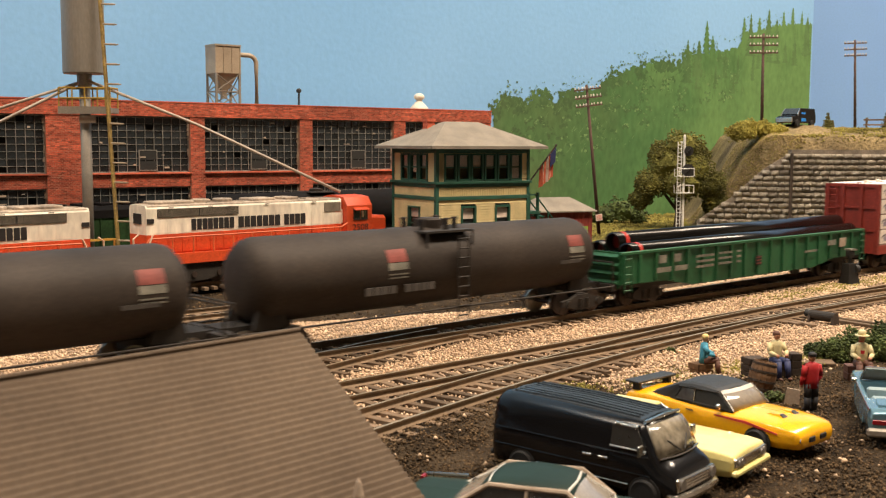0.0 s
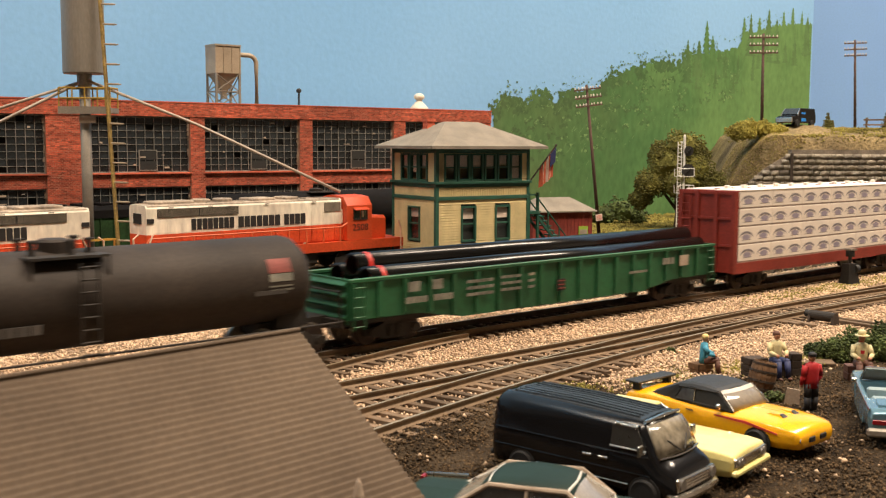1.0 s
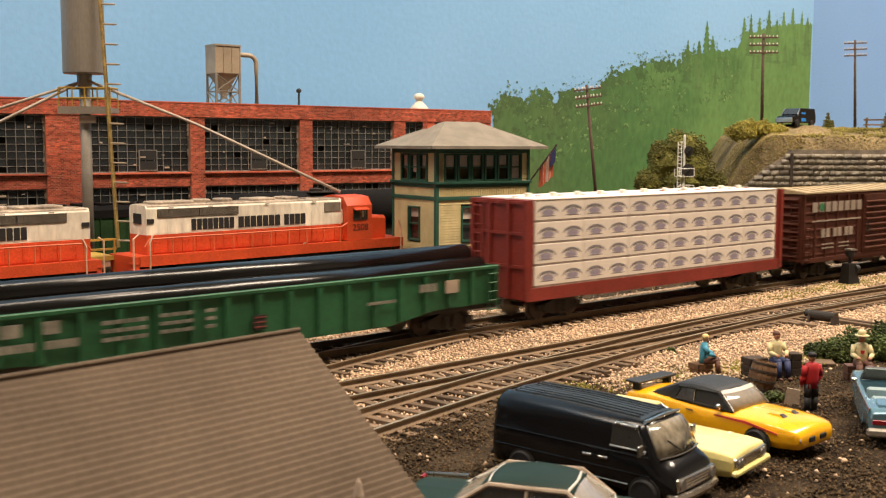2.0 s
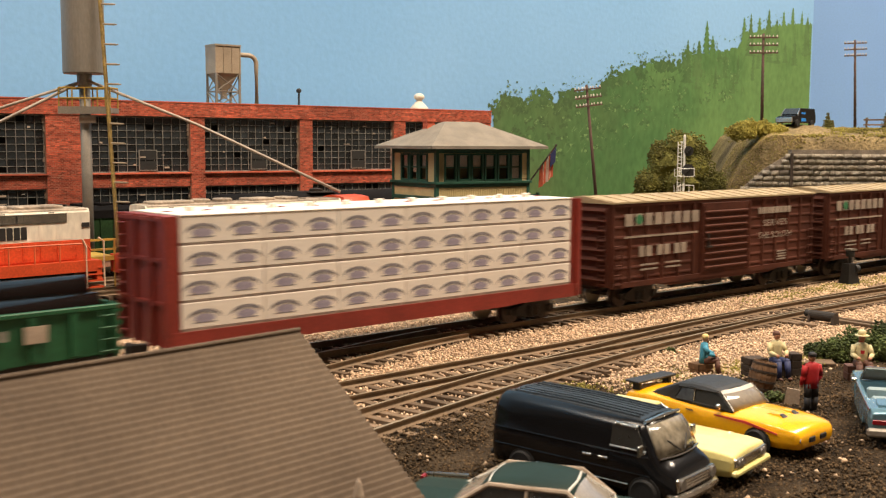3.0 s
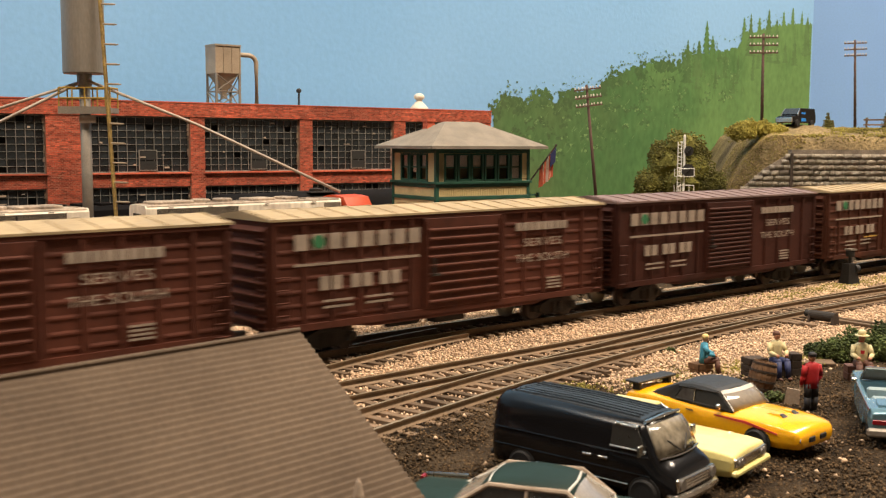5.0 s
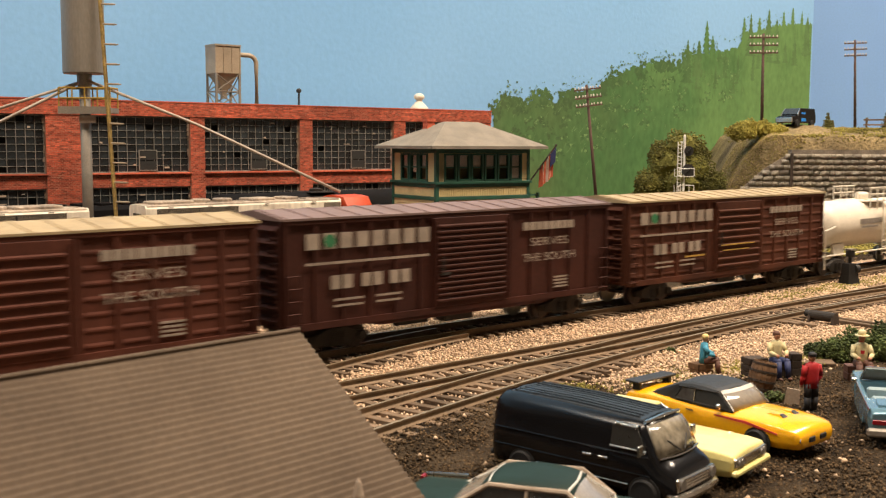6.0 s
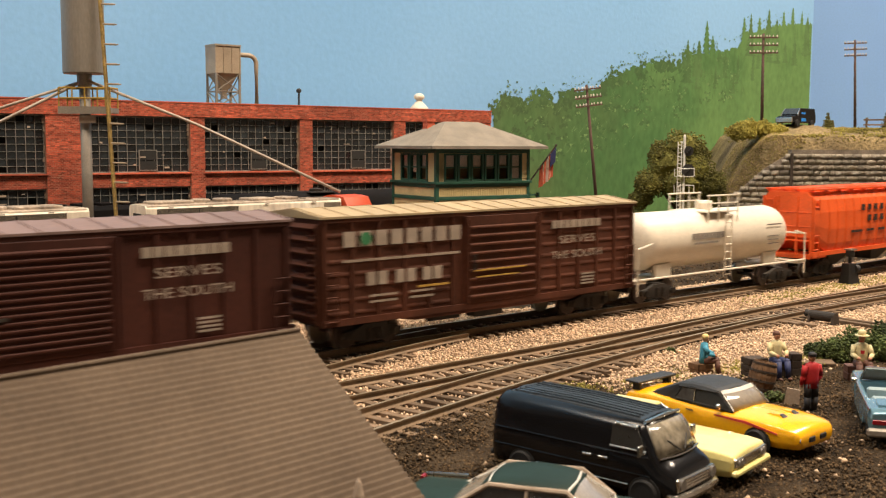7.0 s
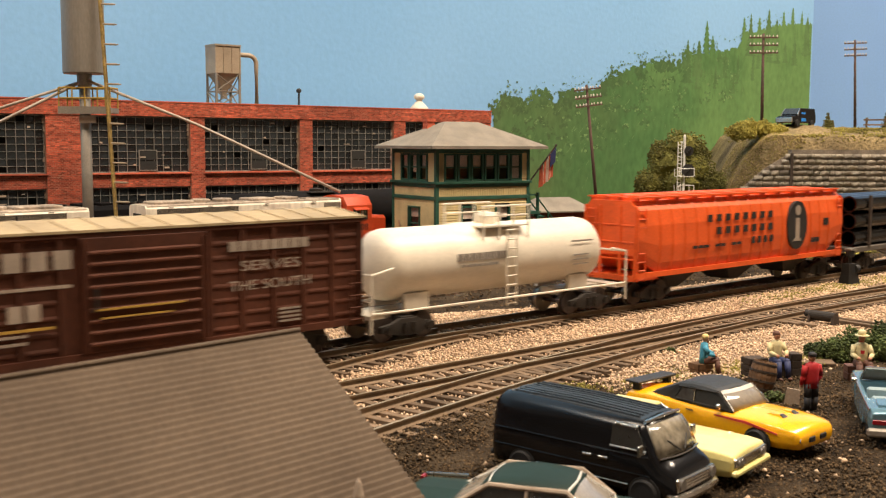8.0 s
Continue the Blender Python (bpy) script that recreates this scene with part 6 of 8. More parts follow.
def flag():
    t = thing("flag", "small striped flag hanging from an angled pole", "flag")
    t.matrix_basis = P(-4.4, 690, -8, 34)
    a, b = Vector((77, -1, 58)), Vector((96, -6, 83))
    bm = B()
    rod(bm, a, b, .6, 6)
    blob(bm, b, 1.0, 1, 0)
    part("flag_pole", bm, M_DKWOOD, t)
    for k in range(7):       # folded stripes
        bm = B()
        p0 = a + (b - a) * (.93 - k * .075)
        off = Vector((0, .9 * math.sin(k * 1.7), 0))
        q0 = a + (b - a) * (.93 - (k + 1) * .075)
        len0, len1 = 20 - k * .8, 20 - (k + 1) * .8
        vs = [p0 + off, q0 - off, q0 - off + Vector((-1.5 + k * .2, .6, -len1)), p0 + off + Vector((-1.5 + k * .2, -.6, -len0))]
        back = [v + Vector((.1, .5, 0)) for v in vs]
        loft(bm, [vs, back])
        part("stripe", bm, M_FLAGRED if k % 2 == 0 else M_FLAGWHITE, t)
    bm = B()
    p0, q0 = a + (b - a) * .95, a + (b - a) * .74
    vs = [p0 + Vector((0, -1.6, 0)), q0 + Vector((0, -1.6, 0)), q0 + Vector((-.6, -1.6, -9)), p0 + Vector((-.6, -1.6, -10))]
    loft(bm, [vs, [v + Vector((0, .4, 0)) for v in vs]])
    part("canton", bm, M_FLAGBLUE, t)


flag()


# ---- small red shed ----
def red_shed():
    t = thing("red_shed", "small red wooden shed with grey roof and lime door", "shed")
    t.matrix_basis = P(70, 822, -8, 20)
    bm = B()
    box(bm, 0, 52, 0, 34, 0, 31)
    wall = part("wall", bm, M_REDSHED, t)
    bm = B()
    box(bm, -.2, .2, -.35, 0, 0, 30.4)
    repeat("batten", bm, M_REDSHED, wall, [P(k * 51.6 / 17 + .2, 0) for k in range(18)])
    bm = B()
    loft(bm, [[(-3, -3, 30.5), (55, -3, 30.5), (55, 37, 30.5), (-3, 37, 30.5)], [(-3, -3, 31.5), (55, -3, 31.5), (55, 37, 31.5), (-3, 37, 31.5)], [(12, 16, 41.5), (40, 16, 41.5), (40, 18, 41.5), (12, 18, 41.5)]])
    part("roof", bm, M_ROOFGREY, t)
    bm = B()
    box(bm, 40, 48, -.8, .2, 0, 19)
    door = part("door", bm, M_LIMEDOOR, t, "bright lime green door")
    bm = B()
    box(bm, 40.8, 47.2, -1.1, -.7, 13, 16.5)
    part("notice", bm, M_WHITEPRINT, door)


red_shed()


# ---- poles, signal mast ----
def utility_pole(m, h, lean):
    t = thing("utility_pole", "brown wooden utility pole with three insulator crossarms", "utility pole", "utility poles along the line")
    t.matrix_basis = m @ pose(0, 0, 0, 0, lean, 0)
    bm = B()
    rod(bm, (0, 0, -3), (0, 0, h), 1.75, 10, 1.2)
    part("pole", bm, M_POLE, t, smooth=True)
    for k in range(3):
        z = h - 4 - k * 7.4
        bm = B()
        box(bm, -14.5, 14.5, -.8 - 1.2, .2 - 1.2, z - .75, z + .75)
        arm = part("crossarm", bm, M_POLE, t)
        for j in range(8):
            x = -13.5 + j * 27 / 7
            if j in (3, 4):
                x += -1.2 if j == 3 else 1.2
            bm = B()
            lathe(bm, [(.1, z + .7), (.55, z + .8), (.65, z + 1.9), (.35, z + 2.5), (.1, z + 2.6)], 8, m=Matrix.Translation((x, -1.3, 0)))
            part("insulator", bm, M_INSUL, arm)
    return t


lead_pole = utility_pole(P(142.6, 960, -6, 28), 136, -7.2)
bm = B()
box(bm, -3.6, 3.6, -2.4, -1.9, 13, 19, bev=.2)
notice = part("notice_plate", bm, M_FLAGWHITE, lead_pole, "small white notice plate")
bm = B()
for z in (14.4, 16.0, 17.4):
    box(bm, -2.6, 2.4, -2.55, -2.35, z, z + .5)
part("notice_lines", bm, M_REDBAND, notice)
utility_pole(P(315, 1050, 82, 5), 103, -.9)
utility_pole(P(504, 1300, 98, 8), 106, -2.6)


def signal_mast():
    t = thing("signal_mast", "silver lattice signal mast with black round heads", "railway signal")
    t.matrix_basis = P(218.5, 960, -5.5, 15)
    bm = B()
    rod(bm, (0, 0, 0), (0, 0, 88), 1.1, 8)
    lathe(bm, [(.1, 88), (1.3, 88), (1.0, 90), (.1, 91)], 8)
    part("mast", bm, M_SIGNAL, t)
    bm = B()
    ladder(bm, -4.6, 0, 2, 84, 3.6, 3.4, "x", r=.45)
    for z in (20, 45, 70, 84):
        rod(bm, (-4.6, 0, z), (0, 0, z), .4, 5)
    part("ladder", bm, M_SIGNAL, t)
    for z in (58, 76):
        bm = B()
        rod(bm, (3.8, -1.5, z), (3.8, 0.2, z), 6.2 if z == 58 else 4.6, 20)
        hd = part("signal_head", bm, M_BLACKM, t, "black round target")
        for k in (-1, 0, 1):
            bm = B()
            rod(bm, (3.8 + k * 1.6, -3.2, z + k * 1.6), (3.8 + k * 1.6, -1.5, z + k * 1.6), .8, 8)
            part("lens_hood", bm, M_BLACKM, hd)
    for z in (38, 53):
        bm = B()
        box(bm, -7, 8, -4.5, 4.5, z - .4, z + .2)
        for x, y in ((-7, -4.5), (8, -4.5), (8, 4.5), (-7, 4.5)):
            rod(bm, (x, y, z), (x, y, z + 7), .4, 5)
        rod(bm, (-7, -4.5, z + 7), (8, -4.5, z + 7), .4, 5)
        part("maintenance_platform", bm, M_SIGNAL, t)
    bm = B()
    box(bm, -3.5, 3.5, -3.5, 3.5, -1, 5, bev=.4)
    part("base", bm, M_CONCRETE, t)


signal_mast()


# ---- hill with stone retaining walls ----
HX, HY = 320.0, 985.0


def hill():
    bm = B()
    rnd = random.Random(9)
    grid = []
    xs = np.concatenate([np.linspace(205, 470, 130), np.linspace(475, 900, 40)])
    ys = np.concatenate([np.linspace(960, 1110, 76), np.linspace(1115, 1560, 34)])
    for y in ys:
        row = []
        for x in xs:
            d_left = x - (236 + (y - 985) * .12)
            f = float(sstep(np.array(d_left / 78)))
            front = float(sstep(np.array((y - 984 - max(0, x - 450) * 1.2) / (24 + 30 * float(sstep(np.array((330 - x) / 60)))))))
            top = 84 + 8 * float(sstep(np.array((y - 1010) / 60))) + 3 * noise.noise((x * .03, y * .03, 0)) + 4.0 * math.exp(-((x - 351) ** 2 + (y - 1058) ** 2) / 1500)
            z = -8 + (top + 8) * f * front
            z += (1.8 * noise.noise((x * .06, y * .06, 2)) + 1.5 * noise.noise((x * .17, y * .17, 5)) + 1.0 * noise.noise((x * .45, y * .45, 8)) + rnd.uniform(-.4, .4)) * (1 if 0.02 < f * front else 0)
            row.append(bm.verts.new((x, y, z)))
        grid.append(row)
    for a, b in zip(grid, grid[1:]):
        for k in range(len(a) - 1):
            bm.faces.new((a[k], a[k + 1], b[k + 1], b[k]))
    o = part("hill", bm, M_HILL, smooth=True)
    tagged(o, "dry brown earth hill with olive grass on top", "hill", kind="structure")

    def pick_hill(rs, n):
        x, y = rs.uniform(240, 620, n), rs.uniform(986, 1200, n)
        f = sstep((x - (236 + (y - 985) * .12)) / 78)
        fr = sstep((y - 984 - np.maximum(0, x - 450) * 1.2) / (24 + 30 * sstep((330 - x) / 60)))
        top = 84 + 8 * sstep((y - 1010) / 60)
        z = -8 + (top + 8) * f * fr
        keep = (z > 78) & (rs.uniform(0, 1, n) < np.clip((z - 70) / 18, 0.15, 1))
        return np.stack([x, y, z + rs.uniform(0, 1.8, n)], -1)[keep]

    def pick_bank(rs, n):
        x, y = rs.uniform(236, 340, n), 984 + 140 * rs.uniform(0, 1, n) ** 1.8
        f = sstep((x - (236 + (y - 985) * .12)) / 78)
        fr = sstep((y - 984) / (24 + 30 * sstep((330 - x) / 60)))
        z = -8 + (92 + 8 * sstep((y - 1010) / 60)) * f * fr
        return np.stack([x, y, z + rs.uniform(-.3, 1.6, n)], -1)

    scatter("hill_grass", "olive grass covering the hilltop", 24000, pick_hill, (0.5, 1.4), M_GRASS, 31)
    scatter("bank_scrub", "dry scrub and crumbs on the bank", 36000, pick_bank, (0.4, 1.15), M_SCRUB, 32)
    scatter("bank_moss", "olive moss patches on the bank", 11000, pick_bank, (0.4, 1.1), M_GRASS, 33)


hill()


def stone_wall(m, length, height, label, slope=0.0):
    """rock-faced courses with recessed joints; slope lowers the top towards the far end"""
    w = thing("retaining_wall", label, "stone wall", "retaining walls of the hill", "structure")
    w.matrix_basis = m
    bm = B()
    prism(bm, [(0, 0), (length, 0), (length, max(2, height - slope)), (0, height)], 1.2, 9)
    part("wall_core", bm, M_JOINT, w)
    rnd = random.Random(int(length))
    shapes = []
    for v in range(6):
        bm = B()
        a, h = 1.0, 1.0
        n = 5
        rows = []
        for j in range(4):
            rows.append([bm.verts.new((i / n, -(rnd.uniform(.0, .2) if j in (0, 3) or i in (0, n) else rnd.uniform(.5, 1.35)), j / 3 + (rnd.uniform(-.09, .09) if j in (1, 2) else 0))) for i in range(n + 1)])
        for p, q in zip(rows, rows[1:]):
            for i in range(n):
                bm.faces.new((p[i], p[i + 1], q[i + 1], q[i]))
        back = [bm.verts.new((x, .9, z)) for x, z in ((0, 0), (1, 0), (1, 1), (0, 1))]
        bm.faces.new(back)
        bm.faces.new((rows[0][0], *[rows[0][i] for i in range(1, n + 1)], back[1], back[0]))
        bm.faces.new((rows[-1][0], *[rows[-1][i] for i in range(1, n + 1)], back[2], back[3]))
        bm.faces.new((*[r[0] for r in rows], back[3], back[0]))
        bm.faces.new((*[r[-1] for r in rows], back[2], back[1]))
        me = bpy.data.meshes.new("stone_block")
        bmesh.ops.recalc_face_normals(bm, faces=bm.faces[:])
        bm.to_mesh(me)
        bm.free()
        me.materials.append(M_ROCKS)
        for p in me.polygons:
            p.use_smooth = True
        shapes.append(me)
    z, row = 0.0, 0
    while z < height - 1:
        h = 5.1
        x = -rnd.uniform(0, 8)
        while x < length:
            bw = rnd.uniform(5, 9.5)
            xa, xb = max(x, 0), min(x + bw, length)
            if xb - xa > 2 and z + h * .8 < height - slope * (xa + xb) / 2 / length:
                o = new("stone_block", rnd.choice(shapes))
                o.matrix_basis = Matrix.Translation((xa * MM, rnd.uniform(0, .5) * MM, z * MM)) @ Matrix.Diagonal(((xb - xa - .25) * MM, 2.4 * MM, (h - .45) * MM, 1))
                o.parent = w
            x += bw
        z += h
        row += 1
    return w


stone_wall(P(322, 978, -8, 3), 132, 80, "weathered grey-brown stone retaining wall facing the tracks")


def return_wall():
    m = Matrix.Translation((322 * MM, 978 * MM, -8 * MM)) @ Matrix.Rotation(math.radians(-14), 4, "Z") @ Matrix.Translation((-84 * MM, 0, 0))
    w = thing("retaining_wall", "darker return of the stone retaining wall, stepped under the bank", "stone wall", "retaining walls of the hill", "structure")
    w.matrix_basis = m
    bm = B()
    prism(bm, [(0, 0), (84, 0), (84, 78), (60, 62), (30, 34), (0, 12)], 1.2, 9)
    part("wall_core", bm, M_JOINT, w)
    rnd = random.Random(77)
    src = [me for me in bpy.data.meshes if me.name.startswith("stone_block")]
    z = 0.0
    while z < 72:
        x = -rnd.uniform(0, 6)
        while x < 84:
            bw = rnd.uniform(5, 9.5)
            xa, xb = max(x, 0), min(x + bw, 84)
            top = float(np.interp((xa + xb) / 2, (0, 30, 60, 84), (12, 34, 62, 79)))
            if xb - xa > 2 and z + 4.4 < top:
                o = new("stone_block", src[rnd.randrange(len(src))])
                o.matrix_basis = Matrix.Translation((xa * MM, rnd.uniform(0, .5) * MM, z * MM)) @ Matrix.Diagonal(((xb - xa - .25) * MM, 2.4 * MM, 4.65 * MM, 1))
                o.parent = w
            x += bw
        z += 5.1
    bm = B()
    box(bm, 82.6, 85.2, -4.6, -2.0, 2, 77, bev=.3)
    part("drain_pipe", bm, M_DKWOOD, w, "dark drain pipe down the wall's corner")


return_wall()


# ---- trees and bushes ----
def foliage(name, label, m, clumps, ma, seed, trunk=None, category="tree", leaf=(0.7, 1.7), per=170):
    t = thing(name, label, category)
    t.matrix_basis = m
    if trunk:
        bm = B()
        for pts, r0, r1 in trunk:
            for (a, b), k in zip(zip(pts, pts[1:]), range(99)):
                n = len(pts) - 1
                rod(bm, a, b, r0 + (r1 - r0) * k / n, 7, r0 + (r1 - r0) * (k + 1) / n)
        part("trunk", bm, M_BARK, t)
    rs = np.random.RandomState(seed)
    pts = []
    for cx, cy, cz, r in clumps:
        d = rs.normal(0, 1, (per, 3))
        d /= np.linalg.norm(d, axis=1)[:, None]
        rad = r * rs.uniform(.62, 1.06, (per, 1)) * (1 + .15 * np.sin(d[:, :1] * 5 + cx))
        pts.append(np.array((cx, cy, cz)) + d * rad * (1, 1, .85))
    pts = np.concatenate(pts)
    o = scatter("crown", "", len(pts), lambda r, n: pts, leaf, ma, seed + 1)
    for key in ("category", "label", "kind"):
        if key in o:
            del o[key]
    tagged(o, kind="stuff")
    o.parent = t
    bm = B()
    rnd = random.Random(seed)
    for cx, cy, cz, r in clumps:
        blob(bm, (cx, cy, cz), r * .78, 2, .2, rnd, (1, 1, .85))
    part("foliage_core", bm, ma, t)
    return t


foliage("tree", "broad olive-green model tree with dark trunk", P(228, 1025, -6), [(-8, 0, 62, 22), (14, -4, 60, 20), (4, 0, 80, 19), (-28, -4, 44, 17), (30, -2, 44, 16), (-36, 0, 30, 12), (2, -10, 46, 22), (36, 0, 26, 12), (-16, 4, 72, 15), (20, 4, 72, 13)],
        M_LEAF, 41, trunk=[([(0, 0, -3), (1, 0, 14), (-1, 0, 34), (2, 0, 60)], 4.2, 1.5), ([(0, 0, 18), (-14, 0, 36), (-24, 0, 46)], 2, .8), ([(0, 0, 22), (14, 0, 38), (26, 0, 46)], 2, .8)], leaf=(.55, 1.4), per=1300)
foliage("hill_bush", "yellow-olive bush on the hill's edge", P(296, 1034, 86), [(-12, 0, 3, 9), (0, 0, 7, 10), (12, 0, 6, 10), (22, 2, 5, 9), (-2, -5, 2, 9), (34, 4, 4, 7)], M_BUSH, 43, category="bush", leaf=(.45, 1.1), per=600)
foliage("bush", "low green bush beside the dirt lot", P(150, 396, -6), [(0, 0, 4, 6), (10, 3, 6, 7), (-7, 2, 3, 4), (18, 0, 5, 7), (24, 6, 8, 8)], M_LEAFD, 44, category="bush", leaf=(.3, .75), per=700)
foliage("bush", "low dark bush below the hill", P(168, 1090, -6), [(0, 0, 10, 13), (16, 0, 14, 16), (-16, 0, 6, 9), (34, 0, 8, 10)], M_LEAFD, 45, category="bush", leaf=(.8, 1.8), per=220)
for k, (x, y, h) in enumerate(((465, 1285, 24), (476, 1300, 15), (540, 1290, 30))):
    foliage("conifer", "small bright green conifer on the hilltop", P(x, y, 92), [(0, 0, h * f, h * .30 * (1.1 - f)) for f in (.15, .35, .55, .75, .92)], M_LEAF, 50 + k, category="tree", leaf=(.5, 1.3), per=70,
            trunk=[([(0, 0, -2), (0, 0, h)], .8, .3)])
for k, (x, y) in enumerate(((86, 402), (199, 520), (320, 690), (338, 700), (150, 392))):
    foliage("weed_clump", "small green weed clump in the gravel", P(x, y, -5), [(0, 0, 1, 2.6), (2.2, .5, .8, 2)], (M_LEAFD, M_GRASS)[k % 2], 60 + k, category="weed", leaf=(.35, .8), per=60)


# ---- hilltop: van, fence ----
def hill_fence():
    t = thing("wooden_fence", "weathered grey wooden rail fence on the hilltop", "fence")
    t.matrix_basis = P(514, 1290, 97, -4)
    for k in range(6):
        bm = B()
        box(bm, k * 22 - 1, k * 22 + 1, -1, 1, -8, 13)
        part("post", bm, M_TIE, t)
    for z in (4.5, 10.5):
        bm = B()
        box(bm, -4, 116, -1.8, -.8, z - 1, z + 1)
        part("rail", bm, M_TIE, t)


hill_fence()
for k, (x, y, r) in enumerate(((455, 1230, 12), (476, 1236, -8), (440, 1226, 40))):
    bm = B()
    box(bm, -13, 13, -1.6, 1.6, 0, 3, bev=.3)
    o = part("timber_baulk", bm, M_TIE)
    o.matrix_basis = P(x, y, 93.2, r)
    tagged(o, "short grey timber baulk lying on the hilltop", "timber", "timbers on the hilltop")
# ---- vehicles on the dirt lot (x forward, z from the ground) ----
GZ = -6.0


def wheels(t, xs, half, r=3.5, hub=None):
    for x in xs:
        for sy in (-1, 1):
            bm = B()
            lathe(bm, [(r * .62, -1.3), (r * .9, -1.5), (r, -1.0), (r, 1.0), (r * .9, 1.5), (r * .62, 1.3)], 20, m=Matrix.Translation((x, sy * half, r)) @ Matrix.Rotation(math.pi / 2, 4, "X"))
            w = part("wheel", bm, M_TYRE, t, "black tyre")
            bm = B()
            lathe(bm, [(.1, -1.0), (r * .63, -1.1), (r * .63, 1.1), (.1, 1.0)], 14, m=Matrix.Translation((x, sy * half, r)) @ Matrix.Rotation(math.pi / 2, 4, "X"))
            part("rim", bm, hub or M_CHROME, w)


def shell(bm, stations, mi=0, crown=.35):
    """stations: x, half width, bottom, shoulder height, top"""
    secs = []
    for x, w, zb, zs, zt in stations:
        secs.append([(x, -w * .86, zb), (x, -w * .98, zb + (zs - zb) * .3), (x, -w, zb + (zs - zb) * .75), (x, -w * .95, zs), (x, -w * .6, zt), (x, 0, zt + crown), (x, w * .6, zt), (x, w * .95, zs), (x, w, zb + (zs - zb) * .75), (x, w * .98, zb + (zs - zb) * .3), (x, w * .86, zb)])
    loft(bm, secs, mi)


# flat black discs paint the shade of wheel wells on uncut body sides
def arch_discs(t, xs, half, r):
    for x in xs:
        for sy in (-1, 1):
            bm = B()
            rod(bm, (x, sy * (half - .4), r), (x, sy * (half + .02), r), r + .75, 20)
            part("wheel_arch", bm, M_BLACKM, t)


def soften(ob, width=.35):
    md = ob.modifiers.new("round", "BEVEL")
    md.width, md.segments, md.limit_method, md.angle_limit = width * MM, 2, "ANGLE", radians(25)
    return ob


def glasshouse(bm, base, roof, z0, z1):
    """base and roof: x rear, x front, half width"""
    loft(bm, [[(base[0], -base[2], z0), (base[1], -base[2], z0), (base[1], base[2], z0), (base[0], base[2], z0)], [(roof[0], -roof[2], z1), (roof[1], -roof[2], z1), (roof[1], roof[2], z1), (roof[0], roof[2], z1)]])


def pillar(bm, a, b, r=.45):
    rod(bm, a, b, r, 6)


